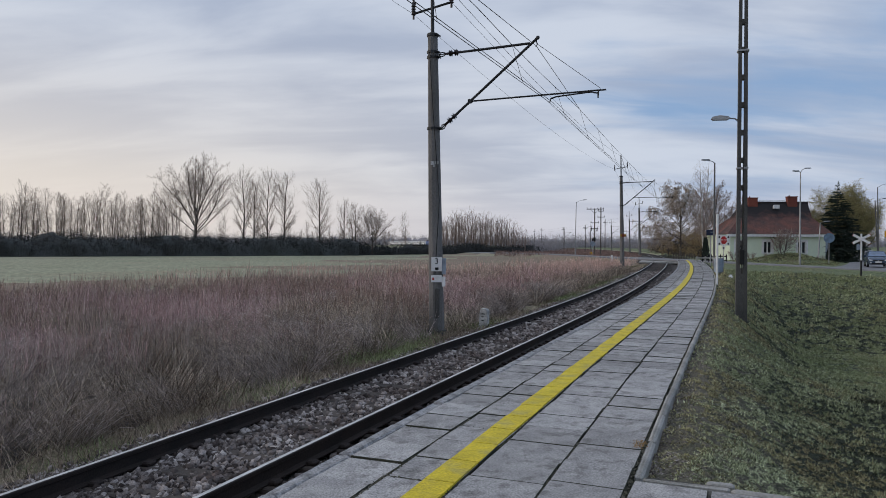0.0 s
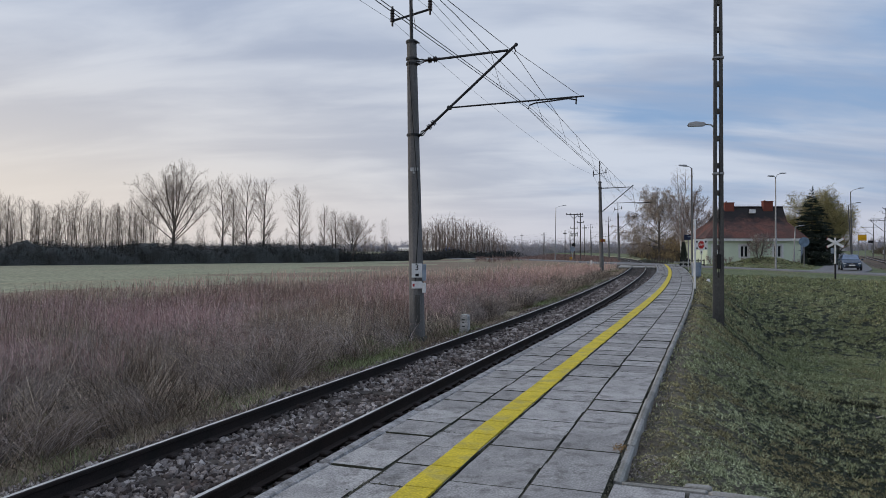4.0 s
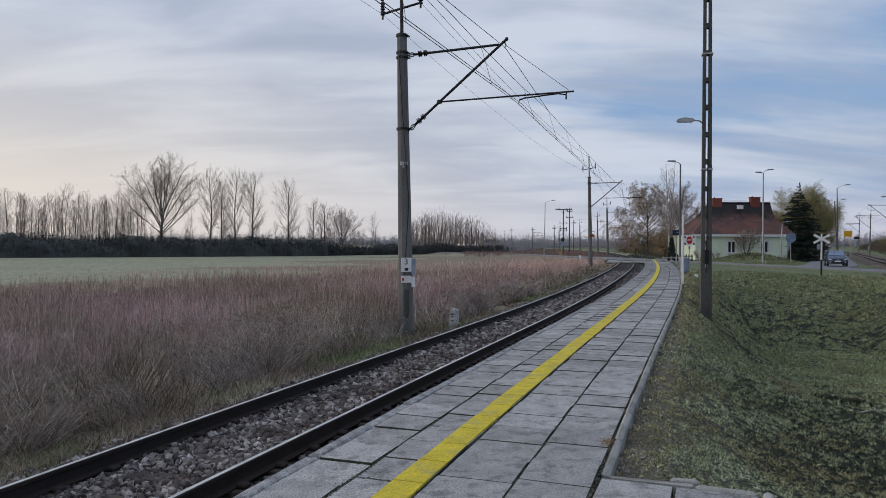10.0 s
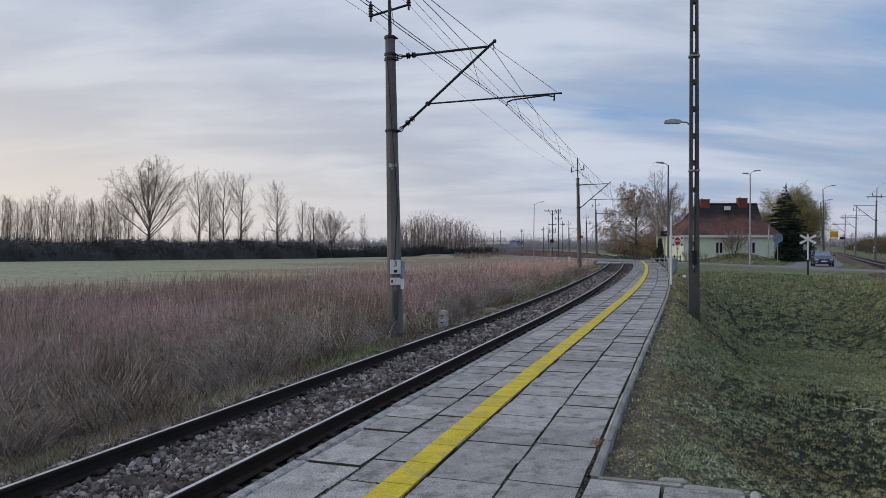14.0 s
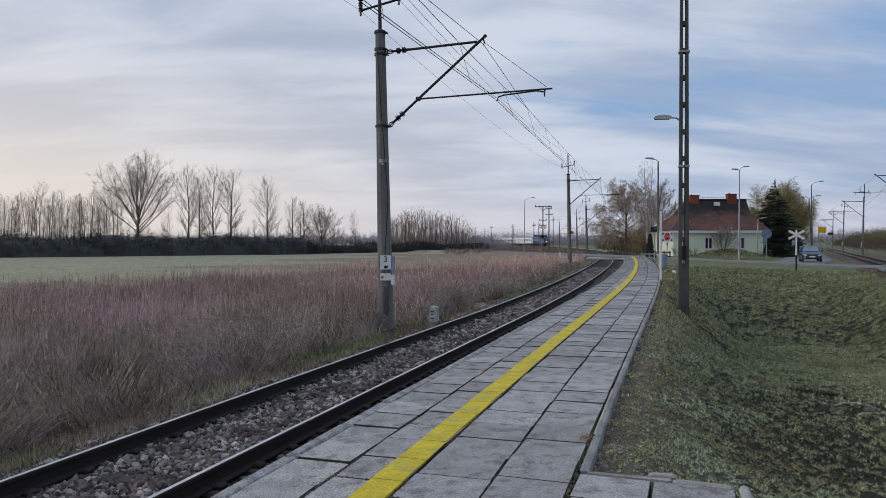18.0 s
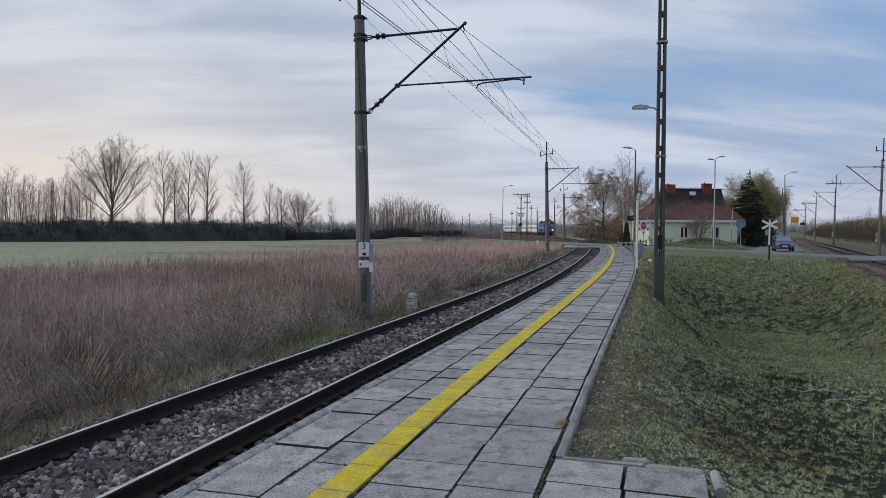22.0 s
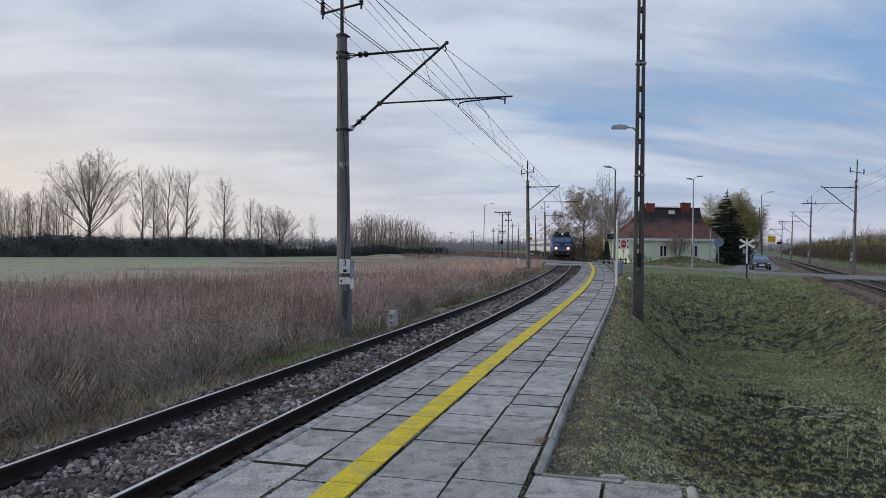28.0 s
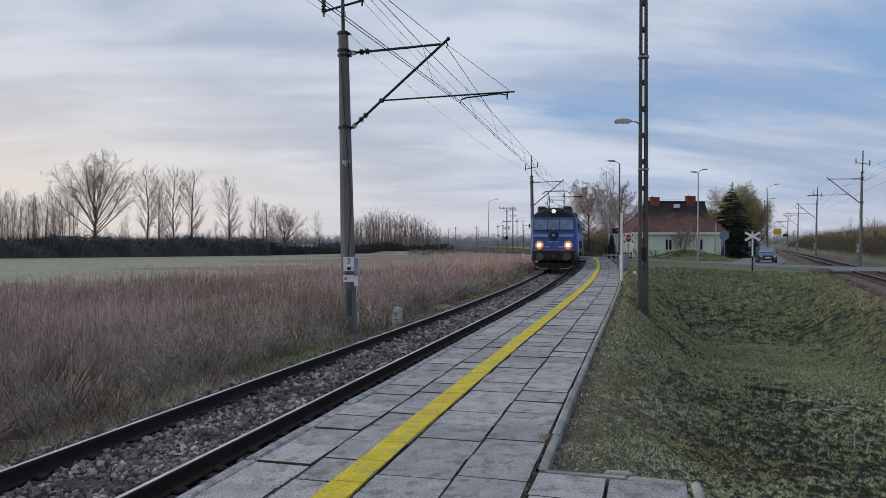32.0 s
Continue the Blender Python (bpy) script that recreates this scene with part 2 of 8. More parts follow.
M = {
    "slab": material("slab_concrete", (0.385, 0.372, 0.36), 0.92, var=0.42, scale=4.5, fine=75, bump=0.7, depth=0.008, tint=(0.275, 0.268, 0.262), rand=0.2, blotch=0.75, blotch_col=(0.165, 0.157, 0.15), blotch_scale=6.5, world=True, spec=0.2),
    "slab_edge": material("edge_concrete", (0.36, 0.36, 0.365), 0.9, var=0.45, scale=7, fine=50, bump=0.9, tint=(0.13, 0.13, 0.13), rand=0.15),
    "joint": material("joint_dirt", (0.028, 0.026, 0.022), 0.95, var=0.4, scale=3, fine=60, tint=(0.045, 0.05, 0.03)),
    "jointgrit": material("joint_grit", (0.12, 0.108, 0.09), 0.95, var=0.4, scale=9, fine=60, bump=0, tint=(0.05, 0.05, 0.032), island=0.5),
    "yellow": material("yellow_paint", (0.68, 0.53, 0.03), 0.75, var=0.22, scale=4, fine=60, bump=0.4, tint=(0.50, 0.385, 0.025), blotch=0.6, blotch_col=(0.36, 0.31, 0.12), blotch_scale=3),
    "kerb": material("kerb_concrete", (0.38, 0.37, 0.35), 0.9, var=0.2, scale=2, fine=60, tint=(0.22, 0.22, 0.2), rand=0.12),
    "rail": material("rail_rust", (0.026, 0.018, 0.016), 0.8, var=0.35, scale=3, fine=60, tint=(0.015, 0.012, 0.011)),
    "railtop": material("rail_polished", (0.66, 0.65, 0.64), 0.3, 0.9, var=0.1, scale=2, fine=30, bump=0.05),
    "sleeper": material("sleeper_wood", (0.075, 0.06, 0.05), 0.9, var=0.35, scale=4, fine=30, tint=(0.05, 0.045, 0.042), rand=0.25, stretch=(1, 5, 5)),
    "bed": material("ballast_bed", (0.075, 0.066, 0.06), 0.95, var=0.6, scale=1.2, fine=22, bump=1.0, depth=0.05, tint=(0.06, 0.055, 0.05)),
    "stone": material("ballast_stone", (0.36, 0.335, 0.32), 0.9, var=0.3, scale=2, fine=60, tint=(0.075, 0.056, 0.05), island=0.6),
    "field": material("field_grass", (0.27, 0.27, 0.18), 0.95, var=0.4, scale=0.09, fine=2.6, bump=0.5, depth=0.06, tint=(0.235, 0.245, 0.155), blotch=0.5, blotch_col=(0.27, 0.21, 0.14), blotch_scale=0.06),
    # soil made dark, to deepen the shade between the weed stems
    "weedsoil": material("shaded_weed_litter", (0.068, 0.052, 0.042), 0.95, var=0.6, scale=0.9, fine=14, bump=1.0, depth=0.05, tint=(0.035, 0.03, 0.025)),
    "vergesoil": material("verge_litter", (0.27, 0.215, 0.15), 0.95, var=0.5, scale=1.5, fine=18, bump=1.0, depth=0.03, tint=(0.11, 0.115, 0.06)),
    "kerbsoil": material("trodden_soil", (0.135, 0.115, 0.085), 0.95, var=0.6, scale=3, fine=40, bump=1.0, depth=0.02, tint=(0.07, 0.07, 0.045)),
    "drygrass": material("dry_meadow", (0.235, 0.17, 0.125), 0.95, var=0.4, scale=0.12, fine=5, bump=0.8, depth=0.06, tint=(0.19, 0.155, 0.105), blotch=0.6, blotch_col=(0.22, 0.22, 0.13), blotch_scale=0.09),
    "verge": material("verge_tufts", (0.33, 0.40, 0.19), 0.9, var=0.2, scale=0.5, fine=3, bump=0, tint=(0.12, 0.12, 0.06), island=0.45),
    "pale": material("bleached_stems", (0.78, 0.70, 0.60), 0.95, var=0.2, bump=0, tint=(0.5, 0.42, 0.35), island=0.4),
    "meadow": material("green_meadow", (0.13, 0.155, 0.075), 0.95, var=0.5, scale=0.3, fine=6, bump=0.8, depth=0.05, tint=(0.10, 0.12, 0.055), blotch=0.6, blotch_col=(0.17, 0.15, 0.09), blotch_scale=0.15),
    "bank": material("gravel_bank", (0.135, 0.09, 0.068), 0.95, var=0.6, scale=0.6, fine=12, bump=1.0, depth=0.05, tint=(0.10, 0.08, 0.06), blotch=0.5, blotch_col=(0.09, 0.10, 0.05), blotch_scale=0.4),
    # near black, so that the gaps between grass blades look shaded
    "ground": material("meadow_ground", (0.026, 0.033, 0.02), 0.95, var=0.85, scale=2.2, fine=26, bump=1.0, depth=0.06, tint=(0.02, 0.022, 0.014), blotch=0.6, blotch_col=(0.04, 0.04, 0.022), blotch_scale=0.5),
    "brownbed": material("brown_gravel", (0.15, 0.108, 0.085), 0.95, var=0.6, scale=1.2, fine=22, bump=1.0, depth=0.05, tint=(0.10, 0.074, 0.06)),
    "asphalt": material("worn_asphalt", (0.20, 0.20, 0.205), 0.9, var=0.2, scale=0.6, fine=25, tint=(0.15, 0.15, 0.155)),
    "concrete": material("mast_concrete", (0.185, 0.18, 0.175), 0.9, var=0.25, scale=1.2, fine=35, tint=(0.11, 0.107, 0.103), stretch=(2, 2, 0.5)),
    "darkconcrete": material("dark_concrete", (0.105, 0.103, 0.097), 0.9, var=0.35, scale=1.2, fine=35, tint=(0.06, 0.058, 0.054), stretch=(2, 2, 0.5)),
    "steel": material("dark_steel", (0.05, 0.052, 0.055), 0.6, 0.4, var=0.2, scale=4, fine=40, bump=0.1),
    "zinc": material("galvanised_steel", (0.42, 0.43, 0.44), 0.5, 0.7, var=0.12, scale=2, fine=40, bump=0.05),
    "insulator": material("brown_porcelain", (0.03, 0.02, 0.018), 0.25, var=0.1, bump=0),
    "wire": material("wire_copper", (0.07, 0.07, 0.072), 0.5, 0.5, var=0.1, bump=0),
    "white": material("white_paint", (0.78, 0.78, 0.78), 0.6, var=0.08, scale=4, fine=40, bump=0.05, tint=(0.62, 0.62, 0.60)),
    "black": material("black_paint", (0.015, 0.015, 0.016), 0.6, var=0.2, bump=0.1),
    "red": material("red_paint", (0.5, 0.03, 0.03), 0.5, var=0.08, bump=0.0),
    "signyellow": material("yellow_sign", (0.75, 0.42, 0.01), 0.5, var=0.08, bump=0.0),
    "signblue": material("blue_sign", (0.012, 0.022, 0.06), 0.5, var=0.1, bump=0.0),
    "signback": material("grey_sign_back", (0.30, 0.36, 0.44), 0.5, 0.4, var=0.1, bump=0.0),
    "plaster": material("green_plaster", (0.66, 0.73, 0.57), 0.9, var=0.08, scale=0.8, fine=25, tint=(0.58, 0.65, 0.51)),
    "tile": material("roof_tile", (0.135, 0.056, 0.042), 0.85, var=0.4, scale=0.7, fine=6, bump=0.8, depth=0.04, tint=(0.075, 0.045, 0.04), rand=0.2, blotch=0.85, blotch_col=(0.035, 0.029, 0.029), blotch_scale=0.35),
    "darktile": material("dark_roof_tile", (0.03, 0.026, 0.027), 0.9, var=0.4, scale=0.7, fine=6, bump=0.8, depth=0.04, tint=(0.022, 0.02, 0.022), blotch=0.7, blotch_col=(0.07, 0.04, 0.033), blotch_scale=0.4),
    "brick": material("red_brick", (0.19, 0.06, 0.042), 0.85, var=0.3, scale=2, fine=20, tint=(0.17, 0.05, 0.035), rand=0.2),
    "glass": material("window_glass", (0.03, 0.035, 0.04), 0.06, var=0.05, bump=0, spec=0.7),
    "bark": material("bark", (0.13, 0.112, 0.098), 0.95, var=0.3, scale=2, fine=12, tint=(0.085, 0.073, 0.064)),
    "twig": material("bare_twigs", (0.33, 0.27, 0.235), 0.95, var=0.2, scale=1, fine=8, bump=0, tint=(0.26, 0.205, 0.175), island=0.3),
    "birch": material("birch_bark", (0.66, 0.64, 0.60), 0.85, var=0.3, scale=3, fine=14, tint=(0.22, 0.20, 0.18)),
    "willow": material("willow_twigs", (0.52, 0.44, 0.23), 0.95, var=0.2, scale=1, fine=8, bump=0, tint=(0.22, 0.15, 0.09), island=0.35),
    "budding": material("budding_twigs", (0.40, 0.36, 0.16), 0.95, var=0.2, scale=1, fine=8, bump=0, tint=(0.26, 0.22, 0.10), island=0.3),
    "needle": material("spruce_needles", (0.032, 0.043, 0.036), 0.95, var=0.3, scale=1, fine=8, bump=0, tint=(0.03, 0.042, 0.03), island=0.4),
    "hedge": material("hedge_twigs", (0.052, 0.058, 0.056), 0.95, var=0.4, scale=0.6, fine=6, bump=0.8, depth=0.1, tint=(0.046, 0.047, 0.046), island=0.4),
    # paled and greyed as distance haze would do, in the colour itself
    "farwood": material("hazed_far_twigs", (0.26, 0.25, 0.26), 0.95, var=0.2, scale=0.3, fine=4, bump=0, tint=(0.34, 0.32, 0.33), island=0.3),
    "reed": material("dry_weeds", (0.66, 0.505, 0.475), 0.95, var=0.2, scale=0.25, fine=4, bump=0, tint=(0.36, 0.225, 0.215), island=0.55),
    "straw": material("dry_straw", (0.64, 0.53, 0.42), 0.95, var=0.2, scale=0.4, fine=4, bump=0, tint=(0.15, 0.115, 0.085), island=0.5),
    "stoneblue": material("loco_light_blue", (0.16, 0.30, 0.55), 0.45, var=0.08, bump=0, tint=(0.13, 0.25, 0.48)),
    "locoblue": material("loco_blue", (0.03, 0.085, 0.36), 0.42, var=0.1, scale=1.5, fine=20, bump=0.02, tint=(0.018, 0.05, 0.22), spec=0.5),
    "locoroof": material("loco_roof", (0.035, 0.037, 0.042), 0.75, var=0.25, scale=2, fine=20),
    "under": material("underframe", (0.034, 0.031, 0.03), 0.85, var=0.3, scale=3, fine=25),
    "cream": material("cream_rim", (0.46, 0.36, 0.30), 0.5, var=0.1, bump=0),
    "lamp": material("headlamp_glow", (0.9, 0.85, 0.7), 0.3, var=0.0, bump=0, glow=(1.0, 0.56, 0.27), glow_power=3.2),
    # headlight rim glows faintly: the lamp's warm halo put on its housing
    "reflector": material("halo_rim", (0.5, 0.3, 0.18), 0.4, var=0.0, bump=0, glow=(1.0, 0.42, 0.2), glow_power=0.35),
    "toplamp": material("top_lamp", (0.8, 0.8, 0.75), 0.3, var=0.0, bump=0, glow=(1.0, 0.93, 0.8), glow_power=0.6),
    "coach": material("coach_white", (0.82, 0.83, 0.85), 0.5, var=0.06, scale=1, fine=15, bump=0.02, tint=(0.74, 0.75, 0.78)),
    "coachroof": material("coach_roof", (0.45, 0.46, 0.48), 0.7, var=0.1),
    "carpaint": material("car_paint", (0.045, 0.075, 0.125), 0.2, 0.3, var=0.05, bump=0, spec=0.6),
    "carlamp": material("car_lamp", (0.7, 0.72, 0.75), 0.15, var=0.02, bump=0, spec=0.8),
    "tyre": material("tyre_rubber", (0.02, 0.02, 0.021), 0.85, var=0.15),
    "darkweed": material("dead_weeds", (0.035, 0.036, 0.024), 0.95, var=0.3, bump=0, tint=(0.035, 0.035, 0.02), island=0.4),
    "moss": material("verge_grass", (0.42, 0.41, 0.22), 0.9, var=0.2, scale=0.4, fine=3, bump=0, tint=(0.25, 0.215, 0.12), island=0.6),
    "grass": material("grass_blades", (0.60, 0.62, 0.41), 0.9, var=0.2, scale=0.3, fine=3, bump=0, tint=(0.22, 0.245, 0.13), island=0.6),
    "fargrass": material("even_grass", (0.43, 0.445, 0.26), 0.9, var=0.2, scale=0.4, fine=3, bump=0, tint=(0.21, 0.24, 0.12), island=0.35),
    # grass again, much darker: the shade in gaps and hollow as a colour
    "darkgrass": material("dark_grass", (0.08, 0.09, 0.053), 0.9, var=0.2, scale=0.3, fine=3, bump=0, tint=(0.026, 0.031, 0.018), island=0.5),
    "litter": material("dark_leaf_litter", (0.09, 0.085, 0.07), 0.9, var=0.3, scale=0.5, fine=3, bump=0, tint=(0.13, 0.10, 0.085), island=0.5),
}


def black_topped_roof():
    """Brown tiles, turning black unevenly towards the ridge."""
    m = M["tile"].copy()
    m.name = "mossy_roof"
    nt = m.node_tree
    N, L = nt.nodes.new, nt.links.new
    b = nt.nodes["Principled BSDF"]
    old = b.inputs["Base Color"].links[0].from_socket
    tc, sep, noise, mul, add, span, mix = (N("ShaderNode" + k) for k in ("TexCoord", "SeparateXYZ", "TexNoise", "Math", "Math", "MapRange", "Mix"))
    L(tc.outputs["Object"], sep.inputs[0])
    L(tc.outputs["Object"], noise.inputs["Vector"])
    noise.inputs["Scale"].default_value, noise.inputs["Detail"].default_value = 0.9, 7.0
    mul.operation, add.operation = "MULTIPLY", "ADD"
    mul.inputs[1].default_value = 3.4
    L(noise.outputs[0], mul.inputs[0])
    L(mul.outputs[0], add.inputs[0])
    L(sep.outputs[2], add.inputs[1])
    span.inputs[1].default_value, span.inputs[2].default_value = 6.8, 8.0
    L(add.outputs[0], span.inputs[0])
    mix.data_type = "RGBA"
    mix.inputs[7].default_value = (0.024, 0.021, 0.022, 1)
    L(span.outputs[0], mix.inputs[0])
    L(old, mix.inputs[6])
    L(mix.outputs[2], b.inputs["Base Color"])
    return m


M["blacktoproof"] = black_topped_roof()

# ---- shapes ----


class Shape:
    """Collects vertices and faces (with a slot number each) for one mesh."""

    def __init__(self):
        self.v, self.f, self.s = [], [], []

    def add(self, verts, faces, slot=0):
        k = len(self.v)
        self.v += [tuple(p) for p in verts]
        self.f += [tuple(k + i for i in q) for q in faces]
        self.s += [slot] * len(faces)
        return self

    def box(self, x0, x1, y0, y1, z0, z1, c=0.0, slot=0, m=None):
        c = min(c, (x1 - x0) / 2.01, (y1 - y0) / 2.01, (z1 - z0) / 2.01)
        if c <= 0:
            v = [(x, y, z) for z in (z0, z1) for y in (y0, y1) for x in (x0, x1)]
            f = [(0, 2, 3, 1), (4, 5, 7, 6), (0, 1, 5, 4), (2, 6, 7, 3), (0, 4, 6, 2), (1, 3, 7, 5)]
        else:
            v, f = [], []
            ring = lambda a0, a1, b0, b1, z: [(a0 + c, b0, z), (a1 - c, b0, z), (a1, b0 + c, z), (a1, b1 - c, z), (a1 - c, b1, z), (a0 + c, b1, z), (a0, b1 - c, z), (a0, b0 + c, z)]
            v += ring(x0 + c, x1 - c, y0 + c, y1 - c, z0) + ring(x0, x1, y0, y1, z0 + c) + ring(x0, x1, y0, y1, z1 - c) + ring(x0 + c, x1 - c, y0 + c, y1 - c, z1)
            f = [tuple(range(7, -1, -1)), tuple(range(24, 32))]
            for r in range(3):
                f += [(8 * r + i, 8 * r + (i + 1) % 8, 8 * r + 8 + (i + 1) % 8, 8 * r + 8 + i) for i in range(8)]
        if m is not None:
            v = [m @ Vector(p) for p in v]
        return self.add(v, f, slot)

    def tube(self, a, b, r0, r1=None, n=8, caps=True, slot=0):
        a, b = Vector(a), Vector(b)
        r1 = r0 if r1 is None else r1
        d = (b - a).normalized()
        u = d.cross(Vector((0, 0, 1)) if abs(d.z) < 0.9 else Vector((1, 0, 0))).normalized()
        w = d.cross(u)
        v = []
        for p, r in ((a, r0), (b, r1)):
            v += [p + r * (math.cos(2 * math.pi * i / n) * u + math.sin(2 * math.pi * i / n) * w) for i in range(n)]
        f = [(i, n + i, n + (i + 1) % n, (i + 1) % n) for i in range(n)]
        if caps:
            f += [tuple(range(n)), tuple(range(2 * n - 1, n - 1, -1))]
        return self.add(v, f, slot)

    def path(self, pts, r, n=5, slot=0):
        pts = [Vector(p) for p in pts]
        k, last = len(self.v), len(pts) - 1
        for i, p in enumerate(pts):
            d = (pts[min(i + 1, last)] - pts[max(i - 1, 0)]).normalized()
            u = d.cross(Vector((0, 0, 1)) if abs(d.z) < 0.9 else Vector((1, 0, 0))).normalized()
            w = d.cross(u)
            self.v += [tuple(p + r * (math.cos(2 * math.pi * j / n) * u + math.sin(2 * math.pi * j / n) * w)) for j in range(n)]
        for i in range(last):
            self.f += [(k + i * n + j, k + i * n + (j + 1) % n, k + (i + 1) * n + (j + 1) % n, k + (i + 1) * n + j) for j in range(n)]
            self.s += [slot] * n
        self.f += [tuple(range(k, k + n)), tuple(range(k + last * n, k + last * n + n))]
        self.s += [slot, slot]
        return self

    def prism(self, poly, axis, a, b, slot=0):
        """poly: points in the two other axes, in cyclic order; drawn from a to b along the axis."""
        put = {"x": lambda p, q: (q, p[0], p[1]), "y": lambda p, q: (p[0], q, p[1]), "z": lambda p, q: (p[0], p[1], q)}[axis]
        n = len(poly)
        v = [put(p, a) for p in poly] + [put(p, b) for p in poly]
        f = [(i, (i + 1) % n, n + (i + 1) % n, n + i) for i in range(n)] + [tuple(range(n - 1, -1, -1)), tuple(range(n, 2 * n))]
        return self.add(v, f, slot)

    def ball(self, c, r, n=8, rings=5, squash=1.0, slot=0):
        v = [(c[0], c[1], c[2] - r * squash)]
        for i in range(1, rings):
            a = math.pi * i / rings
            v += [(c[0] + r * math.sin(a) * math.cos(2 * math.pi * j / n), c[1] + r * math.sin(a) * math.sin(2 * math.pi * j / n), c[2] - r * squash * math.cos(a)) for j in range(n)]
        v.append((c[0], c[1], c[2] + r * squash))
        f = [(0, 1 + (j + 1) % n, 1 + j) for j in range(n)]
        for i in range(rings - 2):
            f += [(1 + i * n + j, 1 + i * n + (j + 1) % n, 1 + (i + 1) * n + (j + 1) % n, 1 + (i + 1) * n + j) for j in range(n)]
        k = len(v) - 1
        f += [(k, k - n + j, k - n + (j + 1) % n) for j in range(n)]
        return self.add(v, f, slot)

    def mesh(self, name, mats, smooth=False):
        me = bpy.data.meshes.new(name)
        me.from_pydata(self.v, [], self.f)
        for m in (mats if isinstance(mats, (list, tuple)) else [mats]):
            me.materials.append(M[m] if isinstance(m, str) else m)
        if any(self.s):
            me.polygons.foreach_set("material_index", self.s)
        bm = bmesh.new()
        bm.from_mesh(me)
        bmesh.ops.recalc_face_normals(bm, faces=bm.faces)
        bm.to_mesh(me)
        bm.free()
        if smooth:
            me.polygons.foreach_set("use_smooth", [True] * len(me.polygons))
        me.update()
        return me


def part(name, shape, mats, parent=None, label="", at=None, smooth=False):
    me = shape.mesh(name, mats, smooth) if isinstance(shape, Shape) else shape
    ob = new(name, me)
    if at is not None:
        ob.matrix_basis = at
    if parent is not None:
        ob.parent = parent
    if label:
        tagged(ob, label)
    return ob


def thing(name, label, category, at=None, group="", kind=""):
    ob = new(name)
    if at is not None:
        ob.matrix_basis = at
    return tagged(ob, label, category, group, kind)


def raw_mesh(name, verts, faces, mat, smooth=False):
    """A mesh from arrays: verts (n, 3), faces (m, k), quickly."""
    verts, faces = np.asarray(verts, np.float32), np.asarray(faces, np.int32)
    me = bpy.data.meshes.new(name)
    k = faces.shape[1]
    me.vertices.add(len(verts))
    me.vertices.foreach_set("co", verts.ravel())
    me.loops.add(faces.size)
    me.loops.foreach_set("vertex_index", faces.ravel())
    me.polygons.add(len(faces))
    me.polygons.foreach_set("loop_start", np.arange(0, faces.size, k, dtype=np.int32))
    me.materials.append(M[mat])
    me.update(calc_edges=True)
    if smooth:
        me.polygons.foreach_set("use_smooth", [True] * len(me.polygons))
    return me


# ---- the line of the track ----
STEP = 0.5
BEND_AT = (-60, 0, 10, 20, 30, 40, 50, 60, 75, 90, 110, 140, 180, 240, 320, 480, 560, 900)
BEND = (0, 0.36, 0.07, -0.10, -0.25, -0.10, -0.15, -0.12, -0.14, -0.10, -0.13, -0.20, -0.11, -0.19, -0.19, -0.19, 0, 0)
RISE_AT = (-60, 0, 20, 35, 50, 70, 900)
RISE = (-0.375, -0.375, -0.363, -0.29, -0.24, -0.19, -0.19)
SS = np.arange(-60, 900 + STEP, STEP)
S0 = int(60 / STEP)
_bend = np.interp(SS, BEND_AT, BEND) / 100
_bend[:S0] = 0
HH = np.concatenate([[0], np.cumsum((_bend[1:] + _bend[:-1]) / 2 * STEP)])
HH += 0.3138 - HH[S0]
XX = np.concatenate([[0], np.cumsum(np.sin(HH[:-1]) * STEP)])
YY = np.concatenate([[0], np.cumsum(np.cos(HH[:-1]) * STEP)])
XX += -4.172 - XX[S0]
YY += 2.5 - YY[S0]
ZZ = np.interp(SS, RISE_AT, RISE)


def on_track(s, o=0.0, z=0.0):
    """The place at s metres along the track, o to its right, z above the rails."""
    x, y, t, h = np.interp(s, SS, XX), np.interp(s, SS, YY), np.interp(s, SS, ZZ), np.interp(s, SS, HH)
    return np.stack(np.broadcast_arrays(x + o * np.cos(h), y - o * np.sin(h), t + z), -1)


def on_platform(s, o, z=0.0):
    p = on_track(s, o)
    p[..., 2] = z
    return p


def turn_at(s):
    return -math.degrees(float(np.interp(s, SS, HH)))


def to_track(x, y):
    """(s, o) of places, by the nearest point of the line."""
    x, y = np.ravel(x), np.ravel(y)
    s, o = np.empty(len(x)), np.empty(len(x))
    tx, ty, th, ts = XX[::4], YY[::4], HH[::4], SS[::4]
    for i in range(0, len(x), 20000):
        a, b = x[i:i + 20000], y[i:i + 20000]
        j = ((a[:, None] - tx) ** 2 + (b[:, None] - ty) ** 2).argmin(1)
        dx, dy = a - tx[j], b - ty[j]
        s[i:i + 20000] = ts[j] + dx * np.sin(th[j]) + dy * np.cos(th[j])
        o[i:i + 20000] = dx * np.cos(th[j]) - dy * np.sin(th[j])
    return s, o


# the other line: straight, to the right
R_AT, R_TURN, R_RISE = Vector((35.1, 51.6, 0)), 27.3, -0.33
_ru = Vector((math.sin(radians(R_TURN)), math.cos(radians(R_TURN)), 0))
_rn = Vector((_ru.y, -_ru.x, 0))


def on_right(s, o=0.0, z=0.0):
    p = R_AT + _ru * s + _rn * o
    return Vector((p.x, p.y, R_RISE + z))


def smooth(v, a, b):
    t = np.clip((v - a) / (b - a), 0, 1)
    return t * t * (3 - 2 * t)


ROAD = [(-80, 380), (-34, 265), (-7, 195), (10, 140), (19, 102), (23.2, 85), (27.5, 73.5), (32.5, 62.5), (36.8, 54.5), (43, 45), (56, 30), (95, -10)]
